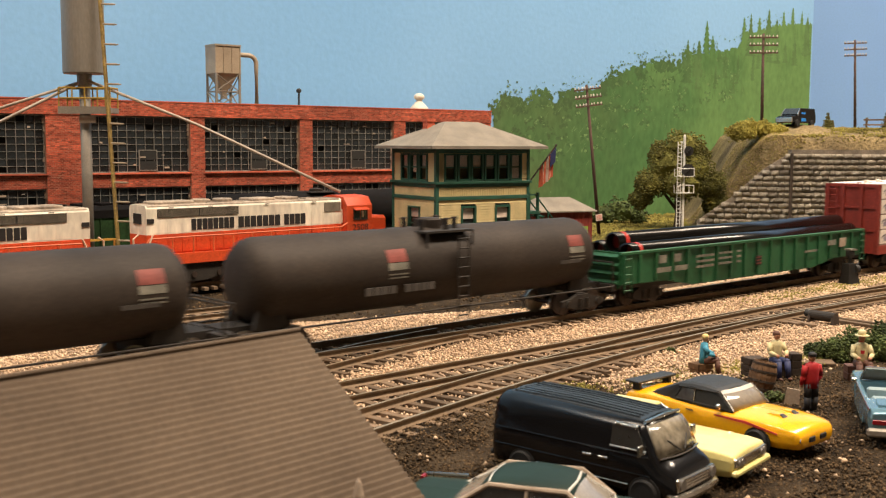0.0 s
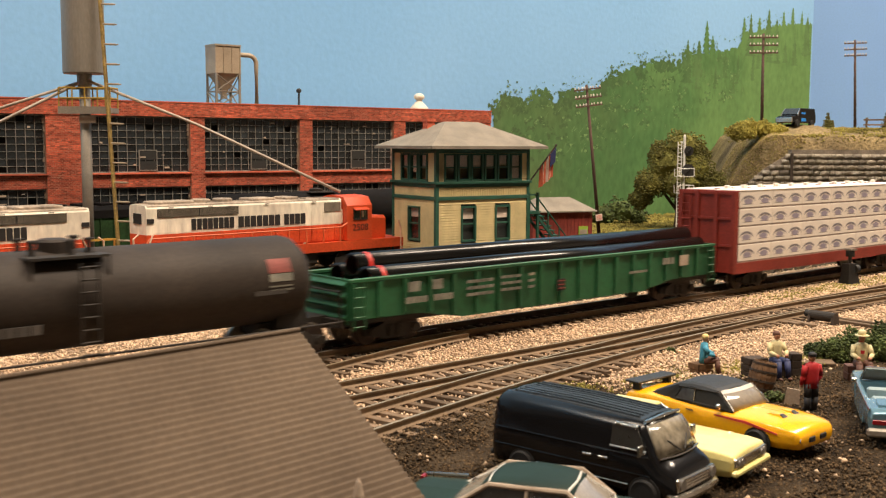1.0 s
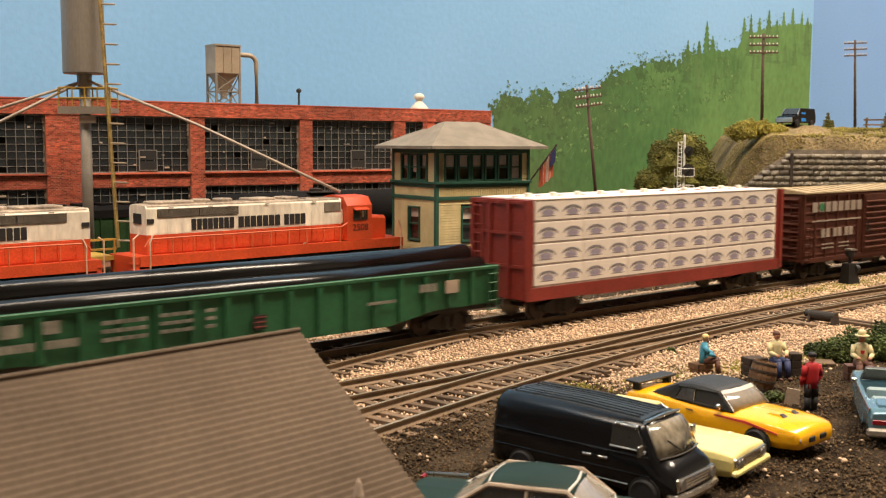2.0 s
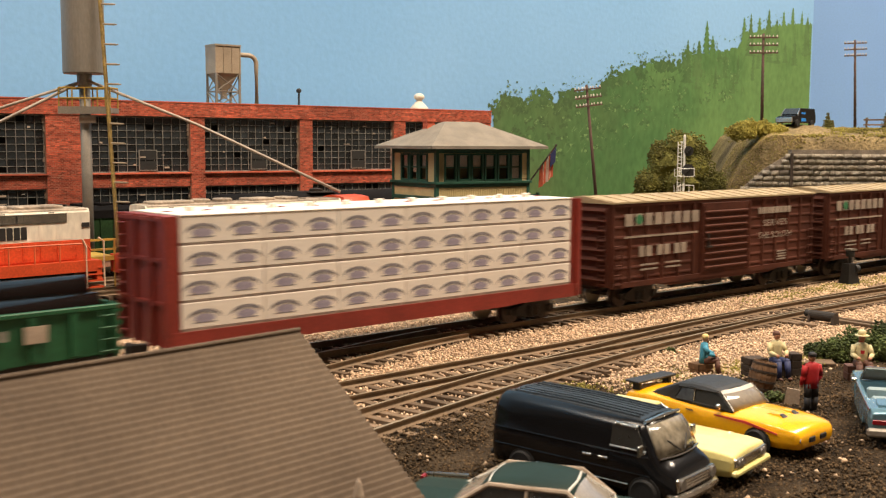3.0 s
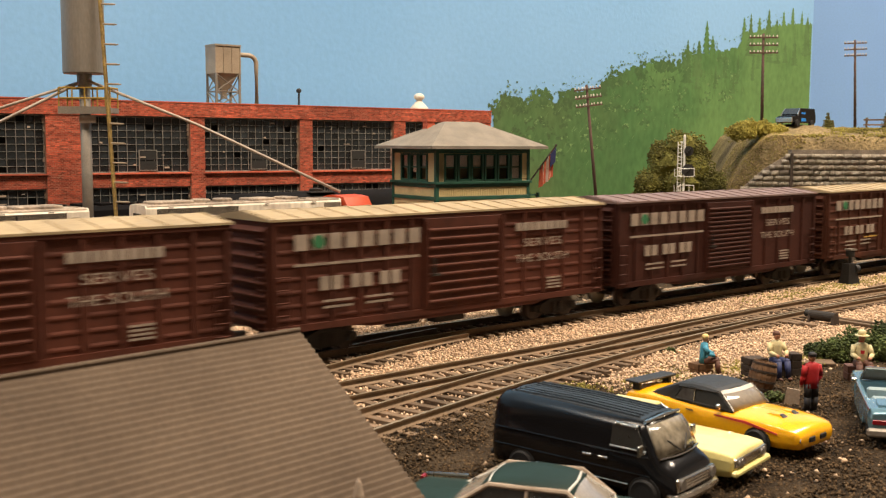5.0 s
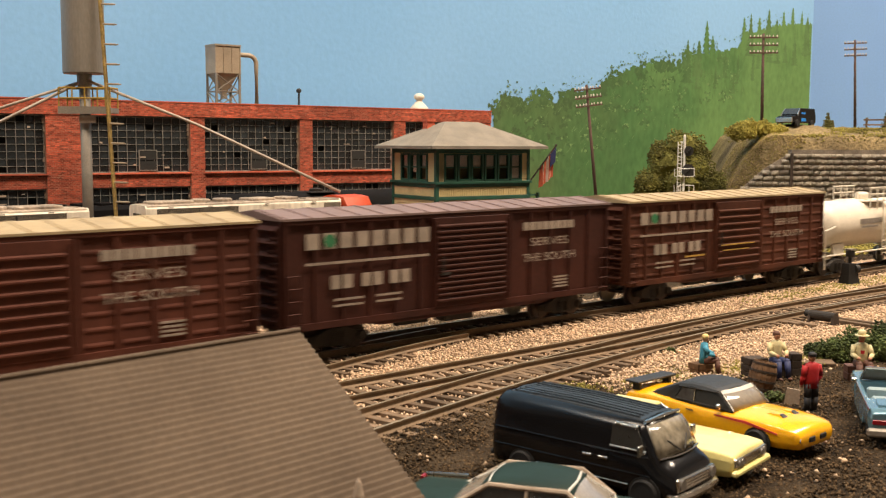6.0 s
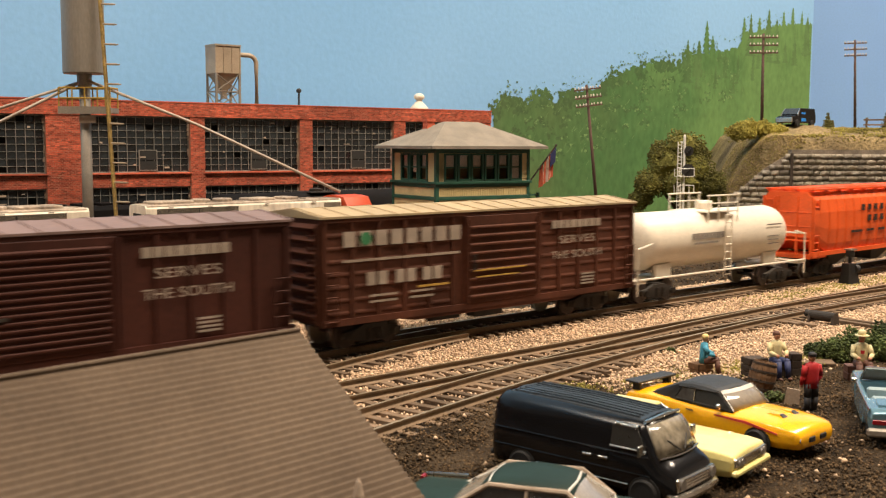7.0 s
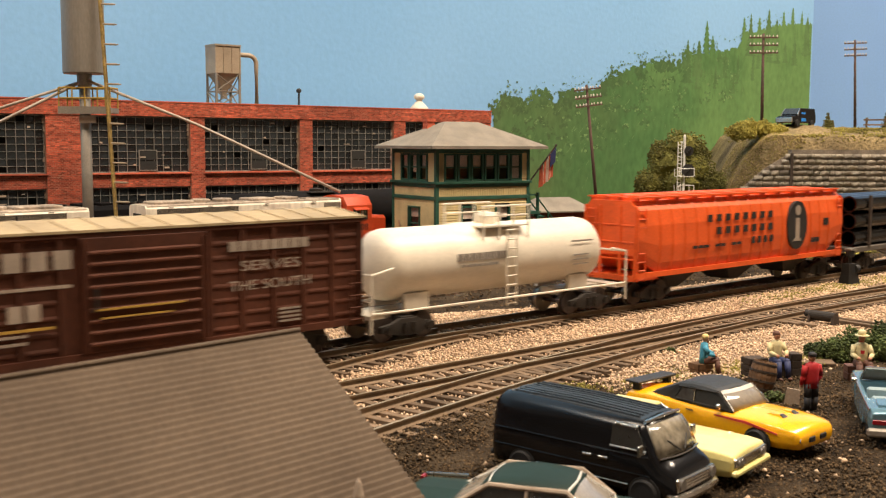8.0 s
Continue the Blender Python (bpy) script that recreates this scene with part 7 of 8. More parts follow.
def panel_van():
    t = thing("panel_van", "glossy black panel van with ribbed roof, parked on dirt", "van")
    t.matrix_basis = P(38.8, 248.2, GZ, -41) @ Matrix.Scale(.94, 4)
    bm = B()
    secs = []
    for x, w, zt in ((-28.5, 8.6, 17.2), (-28.2, 9.7, 19.2), (-27.4, 10.5, 20.6), (-25.8, 11, 21.5), (-22, 11, 21.8), (-5, 11, 21.5), (10, 11, 20.9), (15.6, 10.9, 20.6), (17.2, 10.8, 20.1), (21.6, 10.7, 12.4), (23.4, 10.6, 11.3), (25, 10.3, 10.0), (25.8, 9.9, 8.8), (26.1, 9.5, 7.6)):
        k = min(max((zt - 12.4) / 7.0, 0), 1)
        half = []
        for f, cab, nose in ((0, .92, .93), (.08, .985, .98), (.20, 1, 1), (.40, 1, 1), (.515, .985, 1), (.535, .97, .99), (.66, .945, .97), (.78, .905, .94), (.87, .855, .90), (.935, .78, .83), (.98, .67, .71), (1, .5, .52)):
            half.append((w * (nose + (cab - nose) * k), 3.2 + (zt - 3.2) * f))
        secs.append([(x, -a, z) for a, z in half] + [(x, a, z) for a, z in half[::-1]])
    loft(bm, secs)
    part("body", bm, M_VAN, t, "glossy black body", smooth=True)
    bm = B()
    loft(bm, [[(x, -w - .4, z - 1.0), (x, -w, z - .25), (x, 0, z + .1), (x, w, z - .25), (x, w + .4, z - 1.0)] for x, z, w in ((-26.4, 21.2, 5.6), (-24.4, 21.75, 6.8), (-5, 21.7, 7.2), (15.4, 20.85, 7.2))])
    roof = part("ribbed_roof", bm, M_VANROOF, t, "satin black ribbed roof")
    bm = B()
    loft(bm, [[(x, -.5, z - .4), (x, -.25, z + .3), (x, .25, z + .3), (x, .5, z - .4)] for x, z in ((-23.5, 21.62), (-5, 21.68), (14, 20.86))])
    repeat("roof_rib", bm, M_VANROOF, roof, [P(0, -6.0 + k * 2.0) for k in range(7)])
    bm = B()
    secs = []
    for k in range(9):
        u = k / 4 - 1
        bulge = 1.1 * (1 - u * u)
        secs.append([(21.5 + bulge, u * 9.3, 12.7), (20.2 + bulge * 1.15, u * 9.1, 15.4), (18.9 + bulge * .9, u * 8.7, 17.9), (17.7 + bulge * .4, u * 8.2, 19.6), (17.0, u * 8.2, 19.5), (21.0, u * 9.3, 12.5)])
    loft(bm, secs)
    part("windscreen", bm, M_VANGLARE, t, "curved milky windscreen, bright reflections painted into its colour", smooth=True)
    bm = B()
    for sy in (-1, 1):
        pipe(bm, [(22.6, sy * 1.0, 13.2), (20.9, sy * 4.6, 16.0)], .2, 6)
    part("wiper", bm, M_BLACKM, t)
    bm = B()
    pipe(bm, [(16.7, -8.2, 20.3), (17.1, 0, 20.75), (16.7, 8.2, 20.3)], .48, 6)
    pipe(bm, [(21.7, -9.4, 12.5), (22.7, -4.6, 12.4), (23, 0, 12.4), (22.7, 4.6, 12.4), (21.7, 9.4, 12.5)], .26, 6)
    part("windscreen_trim", bm, M_CHROME, t)
    bm = B()
    for sy in (-1, 1):
        loft(bm, [[(9, sy * 10.75, 14.2), (18.4, sy * 10.5, 14.2), (15.8, sy * 9.5, 18.9), (9, sy * 9.55, 19)], [(9, sy * 11.08, 14.2), (18.4, sy * 10.85, 14.2), (15.8, sy * 10.05, 18.9), (9, sy * 10.2, 19)]])
    part("cab_window", bm, M_CARGLASS, t, "dark cab side windows")
    bm = B()
    for sy in (-1, 1):
        pipe(bm, [(8.7, sy * 11.05, 14.0), (18.8, sy * 10.85, 14.0)], .25, 6)
        pipe(bm, [(9.8, sy * 9.95, 19.5), (16, sy * 9.8, 19.3)], .5, 6)
        pipe(bm, [(-13, sy * 11.02, 5.3), (14, sy * 11.02, 5.3)], .16, 6)
    part("side_trim", bm, M_CHROME, t)
    for x, z in ((7, 10.6), (2.4, 10.6)):
        bm = B()
        box(bm, x - 1.3, x + 1.3, -11.5, -10.9, z - .3, z + .3, bev=.1)
        part("door_handle", bm, M_CHROME, t)
    bm = B()
    for z, y in ((12.6, -10.9), (8.2, -11.0)):
        pipe(bm, [(-26.5, y, z), (20, y + .1, z)], .22, 6)
    for x in (-9, 8):
        box(bm, x - .1, x + .1, -11.08, -10.8, 5.5, 12.5)
    part("panel_seam", bm, M_VAN, t)
    bm = B()
    box(bm, 25.6, 26.6, -9.2, 9.2, 5.2, 8.4, bev=.3)
    for k in range(4):
        box(bm, 26.5, 26.8, -5.6, 5.6, 5.5 + k * .75, 5.85 + k * .75)
    part("grille", bm, M_CHROME, t, "chrome grille")
    for sy in (-1, 1):
        bm = B()
        rod(bm, (26.4, sy * 7.5, 6.9), (27.1, sy * 7.5, 6.9), 1.35, 14)
        part("headlight", bm, M_PALEGLASS, t)
        bm = B()
        rod(bm, (18.4, sy * 10.9, 13.8), (18.4, sy * 13, 14), .25, 6)
        box(bm, 17.9, 18.7, sy * 13 - .9, sy * 13 + .9, 13.2, 16, bev=.2)
        part("mirror", bm, M_CHROME, t)
    bm = B()
    loft(bm, [[(x - .9, y, 2.9), (x, y, 3.1), (x + .25, y, 3.9), (x, y, 4.7), (x - .9, y, 4.9)] for x, y in ((25.4, -11.1), (27.2, -9.6), (27.8, -4), (27.8, 4), (27.2, 9.6), (25.4, 11.1))])
    part("front_bumper", bm, M_CHROME, t, "chrome front bumper")
    bm = B()
    box(bm, -29.2, -28, -10, 10, 4, 5.6, bev=.4)
    part("rear_bumper", bm, M_BLACKM, t)
    arch_discs(t, (-17.5, 18.5), 11.02, 3.6)
    wheels(t, (-17.5, 18.5), 10.4, 3.7)


panel_van()


def muscle_car():
    t = thing("muscle_car", "orange-yellow muscle car with black vinyl roof and spoiler", "car")
    t.matrix_basis = P(79.4, 291.3, GZ, -48.3) @ Matrix.Scale(.95, 4)
    bm = B()
    shell(bm, [(-29.5, 9.2, 4.6, 8.4, 9.0), (-28, 10.4, 3.4, 9.6, 10.4), (-20, 10.9, 2.4, 10.2, 10.8), (-12, 11, 2.3, 10.0, 10.6), (0, 10.9, 2.2, 9.4, 10.0), (9, 10.9, 2.2, 9.4, 10.3), (18, 10.9, 2.4, 9.3, 10.2), (24, 10.6, 2.7, 8.9, 9.7), (26.8, 10.2, 2.9, 8.5, 9.2), (28.2, 9.9, 3.0, 8.1, 8.7), (29.2, 9.3, 3.2, 7.5, 8.0), (29.8, 8.5, 3.6, 6.8, 7.1), (30.0, 7.8, 4.2, 6.2, 6.3)])
    soften(part("body", bm, M_GTO, t, "orange-yellow painted body", smooth=True), .4)
    bm = B()
    glasshouse(bm, (-13, 9, 9.4), (-9, 3.2, 8.2), 9.8, 15.0)
    # solid matt black paints the unlit cabin seen through open side windows
    part("glass", bm, M_BLACKM, t, "open side windows, cabin shade painted as a black block")
    bm = B()
    loft(bm, [[(9, -.25, 10.2), (9, .25, 10.2), (9, 0, 10.75)], [(20, -.25, 10.05), (20, .25, 10.05), (20, 0, 10.6)], [(28, -.25, 8.8), (28, .25, 8.8), (28, 0, 9.2)]])
    part("hood_crease", bm, M_GTO, t)
    for sy in (-1, 1):
        bm = B()
        prism(bm, [(-10.4, 11.0), (-4.5, 10.6), (-4.5, 14.2), (-8.6, 14.2)], -.1, .1)
        o = part("quarter_window", bm, M_GREYGLASS, t, "grey rear quarter glass")
        o.matrix_basis = P(0, sy * 9.02, 0) @ Matrix.Translation((0, 0, 12.4 * MM)) @ Matrix.Rotation(sy * .22, 4, "X") @ Matrix.Translation((0, 0, -12.4 * MM))
    bm = B()
    secs = []
    for k in range(9):
        u = k / 4 - 1
        b = 1 - u * u
        secs.append([(9.0 + 1.3 * b, u * 9.0, 10.1), (6.4 + 1.1 * b, u * 8.5, 12.7), (3.9 + .7 * b, u * 7.9, 15.0), (3.3, u * 7.9, 14.8), (8.5, u * 9.0, 9.9)])
    loft(bm, secs)
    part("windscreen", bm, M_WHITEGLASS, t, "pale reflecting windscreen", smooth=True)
    bm = B()
    secs = []
    for k in range(9):
        u = k / 4 - 1
        b = 1 - u * u
        secs.append([(4.75 + .85 * b, u * 8.0, 14.3), (3.9 + .72 * b, u * 7.85, 15.1), (3.5 + .6 * b, u * 7.8, 15.0), (4.4 + .6 * b, u * 8.0, 14.1)])
    loft(bm, secs)
    part("windscreen_header", bm, M_CREAM_BAND, t, "off-white strip along the windscreen top")
    bm = B()
    secs = []
    for x, w, z0, z1 in ((-20.5, 8.2, 10.4, 10.9), (-15.5, 8.8, 10.2, 13.2), (-10.2, 8.8, 10.2, 15.5)):
        secs.append([(x, -w, z0), (x, -w * .93, z1 - .6), (x, -w * .7, z1), (x, w * .7, z1), (x, w * .93, z1 - .6), (x, w, z0)])
    loft(bm, secs)
    secs = []
    for x, z1 in ((-10.3, 15.5), (-6, 16.1), (-1, 16.0), (2.4, 15.5), (3.8, 15.0)):
        secs.append([(x, -8.7, z1 - 1.3), (x, -8.2, z1 - .5), (x, -7.2, z1 - .05), (x, 0, z1 + .25), (x, 7.2, z1 - .05), (x, 8.2, z1 - .5), (x, 8.7, z1 - 1.3)])
    loft(bm, secs)
    soften(part("vinyl_roof", bm, M_VINYL, t, "black vinyl roof"), .4)
    bm = B()
    for sy in (-1, 1):
        pipe(bm, [(8.6, sy * 9.5, 10.3), (3.6, sy * 8.6, 14.6), (-8.8, sy * 8.7, 14.4), (-10.8, sy * 9.4, 10.8), (8.6, sy * 9.5, 10.3)], .22, 6)
    part("window_surround", bm, M_BLACKM, t)
    bm = B()
    for sy in (-1, 1):
        pillar(bm, (9.2, sy * 9.1, 10.1), (4, sy * 8.0, 15.0), .3)
        pillar(bm, (-4.3, sy * 9.4, 10.3), (-4.3, sy * 8.6, 14.5), .16)
    part("window_trim", bm, M_CHROME, t)
    bm = B()
    for y in (-3, 3):
        loft(bm, [[(16, y - 1.6, 10.1), (21.6, y - 1.3, 9.7), (21.6, y + 1.3, 9.7), (16, y + 1.6, 10.1)], [(18, y - 1.1, 10.75), (20.4, y - .9, 10.75), (20.4, y + .9, 10.75), (18, y + 1.1, 10.75)]])
    part("hood_scoop", bm, M_GTO, t)
    bm = B()
    for y in (-3, 3):
        loft(bm, [[(20.4, y - .9, 10.78), (21.7, y - 1.2, 10.0), (21.7, y + 1.2, 10.0), (20.4, y + .9, 10.78)], [(20.7, y - .9, 10.8), (22.0, y - 1.2, 10.05), (22.0, y + 1.2, 10.05), (20.7, y + .9, 10.8)]])
    part("scoop_mouth", bm, M_BLACKM, t)
    for y in (-2.9, 2.9):
        bm = B()
        box(bm, 28.8, 30.3, y - 2.0, y + 2.0, 4.5, 6.7, bev=.6)
        part("grille", bm, M_BLACKM, t)
    for y in (-8.2, -6.9, 6.9, 8.2):
        bm = B()
        rod(bm, (28.0, y, 5.9), (29.75, y * .98, 5.8), .72, 12)
        part("headlight", bm, M_PALEGLASS, t)
    bm = B()
    for y in (-7.5, 7.5):
        box(bm, -27.6, -25, y - .5, y + .5, 10, 12.6)
    box(bm, -29.6, -24.2, -9.6, 9.6, 12.4, 13.1, bev=.2)
    part("spoiler", bm, M_VINYL, t, "black rear spoiler")
    bm = B()
    for sy in (-1, 1):
        loft(bm, [[(4, sy * 11.0, 8.9), (14, sy * 11.0, 8.9), (24, sy * 10.7, 7.2), (24, sy * 10.7, 6.8), (14, sy * 11.05, 8.1), (4, sy * 11.0, 8.5)], [(4, sy * 11.2, 8.9), (14, sy * 11.2, 8.9), (24, sy * 10.95, 7.2), (24, sy * 10.95, 6.8), (14, sy * 11.25, 8.1), (4, sy * 11.2, 8.5)]])
    part("side_stripe", bm, M_REDBAND, t, "red pinstripe along the fender")
    for sy in (-1, 1):
        bm = B()
        blob(bm, (5.2, sy * 10.9, 11.2), 1.2, 2, 0, sq=(.7, 1, .8))
        part("mirror", bm, M_CHROME, t)
        bm = B()
        box(bm, -5.5, -3.3, sy * 11.0 - .2, sy * 11.0 + .2, 8.4, 8.8)
        part("door_handle", bm, M_CHROME, t)
    bm = B()
    box(bm, -30.1, -29.2, -8, 8, 6.2, 7.8)
    part("tail_light", bm, M_REDLIGHT, t)
    arch_discs(t, (-17.5, 17.8), 10.95, 3.5)
    wheels(t, (-17.5, 17.8), 10.5, 3.6)


muscle_car()


def pale_coupe():
    t = thing("sedan", "pale yellow car with chrome bumper, parked on dirt", "car", "parked sedans")
    t.matrix_basis = P(52.0, 267.0, GZ, -38.7) @ Matrix.Scale(.93, 4)
    bm = B()
    shell(bm, [(-31, 9.8, 4, 9, 9.6), (-29, 10.6, 3, 10, 10.6), (-10, 11, 2.6, 10, 10.5), (10, 11, 2.6, 9.8, 10.3), (26, 10.8, 2.8, 9.4, 9.8), (30, 10.6, 3.2, 9.0, 9.3), (30.8, 10.3, 4.2, 8.4, 8.7)])
    soften(part("body", bm, M_PALE, t, "pale yellow body"), .4)
    bm = B()
    glasshouse(bm, (-18, 8, 9.2), (-12, 1, 7.4), 10, 14.6)
    part("glass", bm, M_CARGLASS, t)
    bm = B()
    box(bm, -12.6, 1.6, -7.7, 7.7, 14.4, 15.4, bev=.4)
    part("roof", bm, M_PALE, t)
    bm = B()
    for sy in (-1, 1):
        pillar(bm, (8, sy * 9.1, 10.2), (1.2, sy * 7.5, 14.8))
        pillar(bm, (-18, sy * 9.1, 10.2), (-12.2, sy * 7.5, 14.8))
    part("window_trim", bm, M_CHROME, t)
    bm = B()
    box(bm, 30.4, 31.6, -9.6, 9.6, 5.8, 8.2, bev=.2)
    part("grille", bm, M_CHROME, t, "chrome grille bar")
    bm = B()
    box(bm, 30.6, 32.4, -11, 11, 3.8, 5.4, bev=.5)
    part("front_bumper", bm, M_PALE, t)
    for y in (-8, -6, 6, 8):
        bm = B()
        rod(bm, (31.4, y, 7), (31.9, y, 7), .9, 12)
        part("headlight", bm, M_PALEGLASS, t)
    bm = B()
    box(bm, -32.2, -30.8, -11, 11, 4, 6, bev=.5)
    part("rear_bumper", bm, M_CHROME, t)
    arch_discs(t, (-18.5, 18.5), 10.95, 3.4)
    wheels(t, (-18.5, 18.5), 10.5, 3.5)


pale_coupe()


def green_sedan():
    t = thing("sedan", "dark green sedan with pale window frames, parked by the shed", "car", "parked sedans")
    t.matrix_basis = P(23.0, 203.4, GZ, -18.5) @ Matrix.Scale(.98, 4)
    bm = B()
    shell(bm, [(-32, 9.6, 4, 9.4, 10.2), (-31, 10.4, 3, 10.0, 10.7), (-14, 10.8, 2.6, 10.3, 10.8), (8, 10.8, 2.6, 10.2, 10.6), (24, 10.6, 2.8, 9.8, 10.3), (30, 10.2, 3.4, 9.0, 9.4)])
    soften(part("body", bm, M_GRNCAR, t, "dark green body"), .4)
    bm = B()
    glasshouse(bm, (-19.4, 8.8, 9.2), (-11.6, 2.6, 7.5), 10.2, 15.6)
    part("glass", bm, M_CARGLASS, t, "dark side glass")
    for name, x0, x1, bow, label in (("rear_window", -20.6, -12.4, -1.2, "pale rear window"), ("windscreen", 10.0, 3.2, 1.5, "pale rounded windscreen")):
        bm = B()
        secs = []
        sg = 1 if bow > 0 else -1
        for k in range(11):
            u = k / 5 - 1
            b = bow * (1 - u * u)
            drop = 1.0 * abs(u) ** 6
            row = [(x0 + (x1 - x0) * f + b * (1 - .5 * f), u * (8.8 - 1.5 * f), 10.4 + (5.3 - drop) * f + drop * .5) for f in (0, .25, .5, .75, 1)]
            secs.append(row + [(x - sg * .6, y, z - .3) for x, y, z in row[::-1]])
        loft(bm, secs)
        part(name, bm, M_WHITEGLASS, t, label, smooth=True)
        bm = B()
        ring = []
        for k in range(11):
            u = k / 5 - 1
            ring.append((x1 + bow * (1 - u * u) * .5 + sg * .1, u * 7.4, 15.75 - .5 * abs(u) ** 6))
        low = [(x0 + bow * (1 - u * u) + sg * .1, u * 8.9, 10.5) for u in (1, .6, .2, -.2, -.6, -1)]
        pipe(bm, ring + low + ring[:1], .3, 6)
        part("window_seal", bm, M_CREAM_BAND, t)
    bm = B()
    secs = []
    for x, w, z in ((-14.2, 7.0, 15.2), (-13.0, 7.5, 15.9), (-10, 7.8, 16.5), (-5, 7.9, 16.8), (0, 7.8, 16.6), (2.8, 7.5, 16.1), (4.6, 7.0, 15.4)):
        secs.append([(x, -w - .3, 15.0), (x, -w, z - .65), (x, -w * .88, z - .2), (x, -w * .5, z + .05), (x, 0, z + .15), (x, w * .5, z + .05), (x, w * .88, z - .2), (x, w, z - .65), (x, w + .3, 15.0)])
    loft(bm, secs)
    part("roof", bm, M_GRNCAR, t, "rounded green roof", smooth=True)
    bm = B()
    for sy in (-1, 1):
        pipe(bm, [(-20.3, sy * 9.4, 10.4), (-12.4, sy * 7.9, 15.6), (3.5, sy * 7.9, 15.6), (9.9, sy * 9.4, 10.4)], .55, 6)
        pillar(bm, (-4.5, sy * 9.3, 10.4), (-4.5, sy * 7.8, 15.6), .45)
        pipe(bm, [(-20.3, sy * 9.6, 10.5), (9.9, sy * 9.6, 10.5)], .3, 6)
    part("window_frame", bm, M_CONCRETE, t, "pale painted window frames")
    bm = B()
    for sy in (-1, 1):
        pipe(bm, [(-31.6, sy * 10, 10.5), (-22, sy * 10.2, 10.9)], .35, 6)
    box(bm, -33, -31.8, -10.6, 10.6, 4, 6, bev=.4)
    part("rear_bumper", bm, M_CHROME, t)
    bm = B()
    box(bm, 29.8, 31.6, -10.6, 10.6, 3.8, 5.6, bev=.4)
    part("front_bumper", bm, M_CHROME, t)
    for y in (-9.4, 9.4):
        bm = B()
        box(bm, -32.6, -31.6, y - 1, y + 1, 6.5, 10.4, bev=.2)
        part("tail_light", bm, M_REDLIGHT, t)
    arch_discs(t, (-19, 18), 10.75, 3.4)
    wheels(t, (-19, 18), 10.3, 3.5)


green_sedan()


def convertible():
    t = thing("convertible", "pale metallic blue open convertible with chrome rear bumper", "car")
    t.matrix_basis = P(134.2, 305.6, GZ, 73.7)
    bm = B()
    shell(bm, [(-31, 10.2, 3.6, 9.4, 9.8), (-29, 10.9, 3, 10.4, 10.6), (-16, 11, 2.6, 10.2, 10.5)])
    shell(bm, [(9, 11, 2.6, 9.8, 10.2), (24, 10.8, 2.8, 9.4, 9.9), (30, 10.2, 3.2, 8.8, 9.2)])
    for sy in (-1, 1):
        loft(bm, [[(-16, sy * 11, 3), (-16, sy * 10.4, 10.3), (-16, sy * 9.2, 10.3), (-16, sy * 9.2, 3)], [(9, sy * 11, 3), (9, sy * 10.4, 10), (9, sy * 9.2, 10), (9, sy * 9.2, 3)]])
    box(bm, -16, 9, -9.3, 9.3, 2.6, 4)
    soften(part("body", bm, M_BLUCAR, t, "pale metallic blue body"), .4)
    for x in (-11, 1):
        bm = B()
        box(bm, x - 3, x + 3.5, -8.6, 8.6, 4, 6.6, bev=.6)
        box(bm, x - 4.4, x - 2.6, -8.6, 8.6, 4, 10.6, bev=.6)
        part("seat", bm, M_BLUDARK, t, "pale blue bench seat")
    bm = B()
    loft(bm, [[(10, -9, 10.2), (10, 9, 10.2), (6, 8, 14.4), (6, -8, 14.4)], [(10.3, -9, 10.4), (10.3, 9, 10.4), (6.3, 8, 14.6), (6.3, -8, 14.6)]])
    part("windscreen", bm, M_PALEGLASS, t)
    bm = B()
    pipe(bm, [(10.2, -9.2, 10.2), (6.1, -8.2, 14.6), (6.1, 8.2, 14.6), (10.2, 9.2, 10.2)], .4, 6)
    part("windscreen_frame", bm, M_CHROME, t)
    bm = B()
    box(bm, -32.6, -30.8, -11.2, 11.2, 3.2, 5.6, bev=.6)
    part("rear_bumper", bm, M_STEELGREY, t, "dull chrome rear bumper")
    bm = B()
    box(bm, -31.4, -30.6, -9.8, 9.8, 6.4, 7.8, bev=.2)
    part("tail_light", bm, M_REDLIGHT, t, "dark red tail light strip")
    bm = B()
    for sy in (-1, 1):
        pipe(bm, [(-30.6, sy * 10.6, 10.4), (-16, sy * 10.8, 10.6), (9, sy * 10.8, 10.2)], .3, 6)
    part("side_trim", bm, M_CHROME, t)
    for sy in (-1, 1):
        bm = B()
        box(bm, 4.2, 5.6, sy * 11.6 - .8, sy * 11.6 + .8, 10.2, 11.6, bev=.2)
        part("mirror", bm, M_CHROME, t)
    bm = B()
    prism(bm, [(-27, 11.0), (-20, 11.2), (-20, 10.6), (-27, 10.4)], -8, 8)
    part("trunk_lid", bm, M_BLUCAR, t)
    arch_discs(t, (-18, 18), 9.6, 3.4)
    wheels(t, (-18, 18), 8.4, 3.5)


convertible()


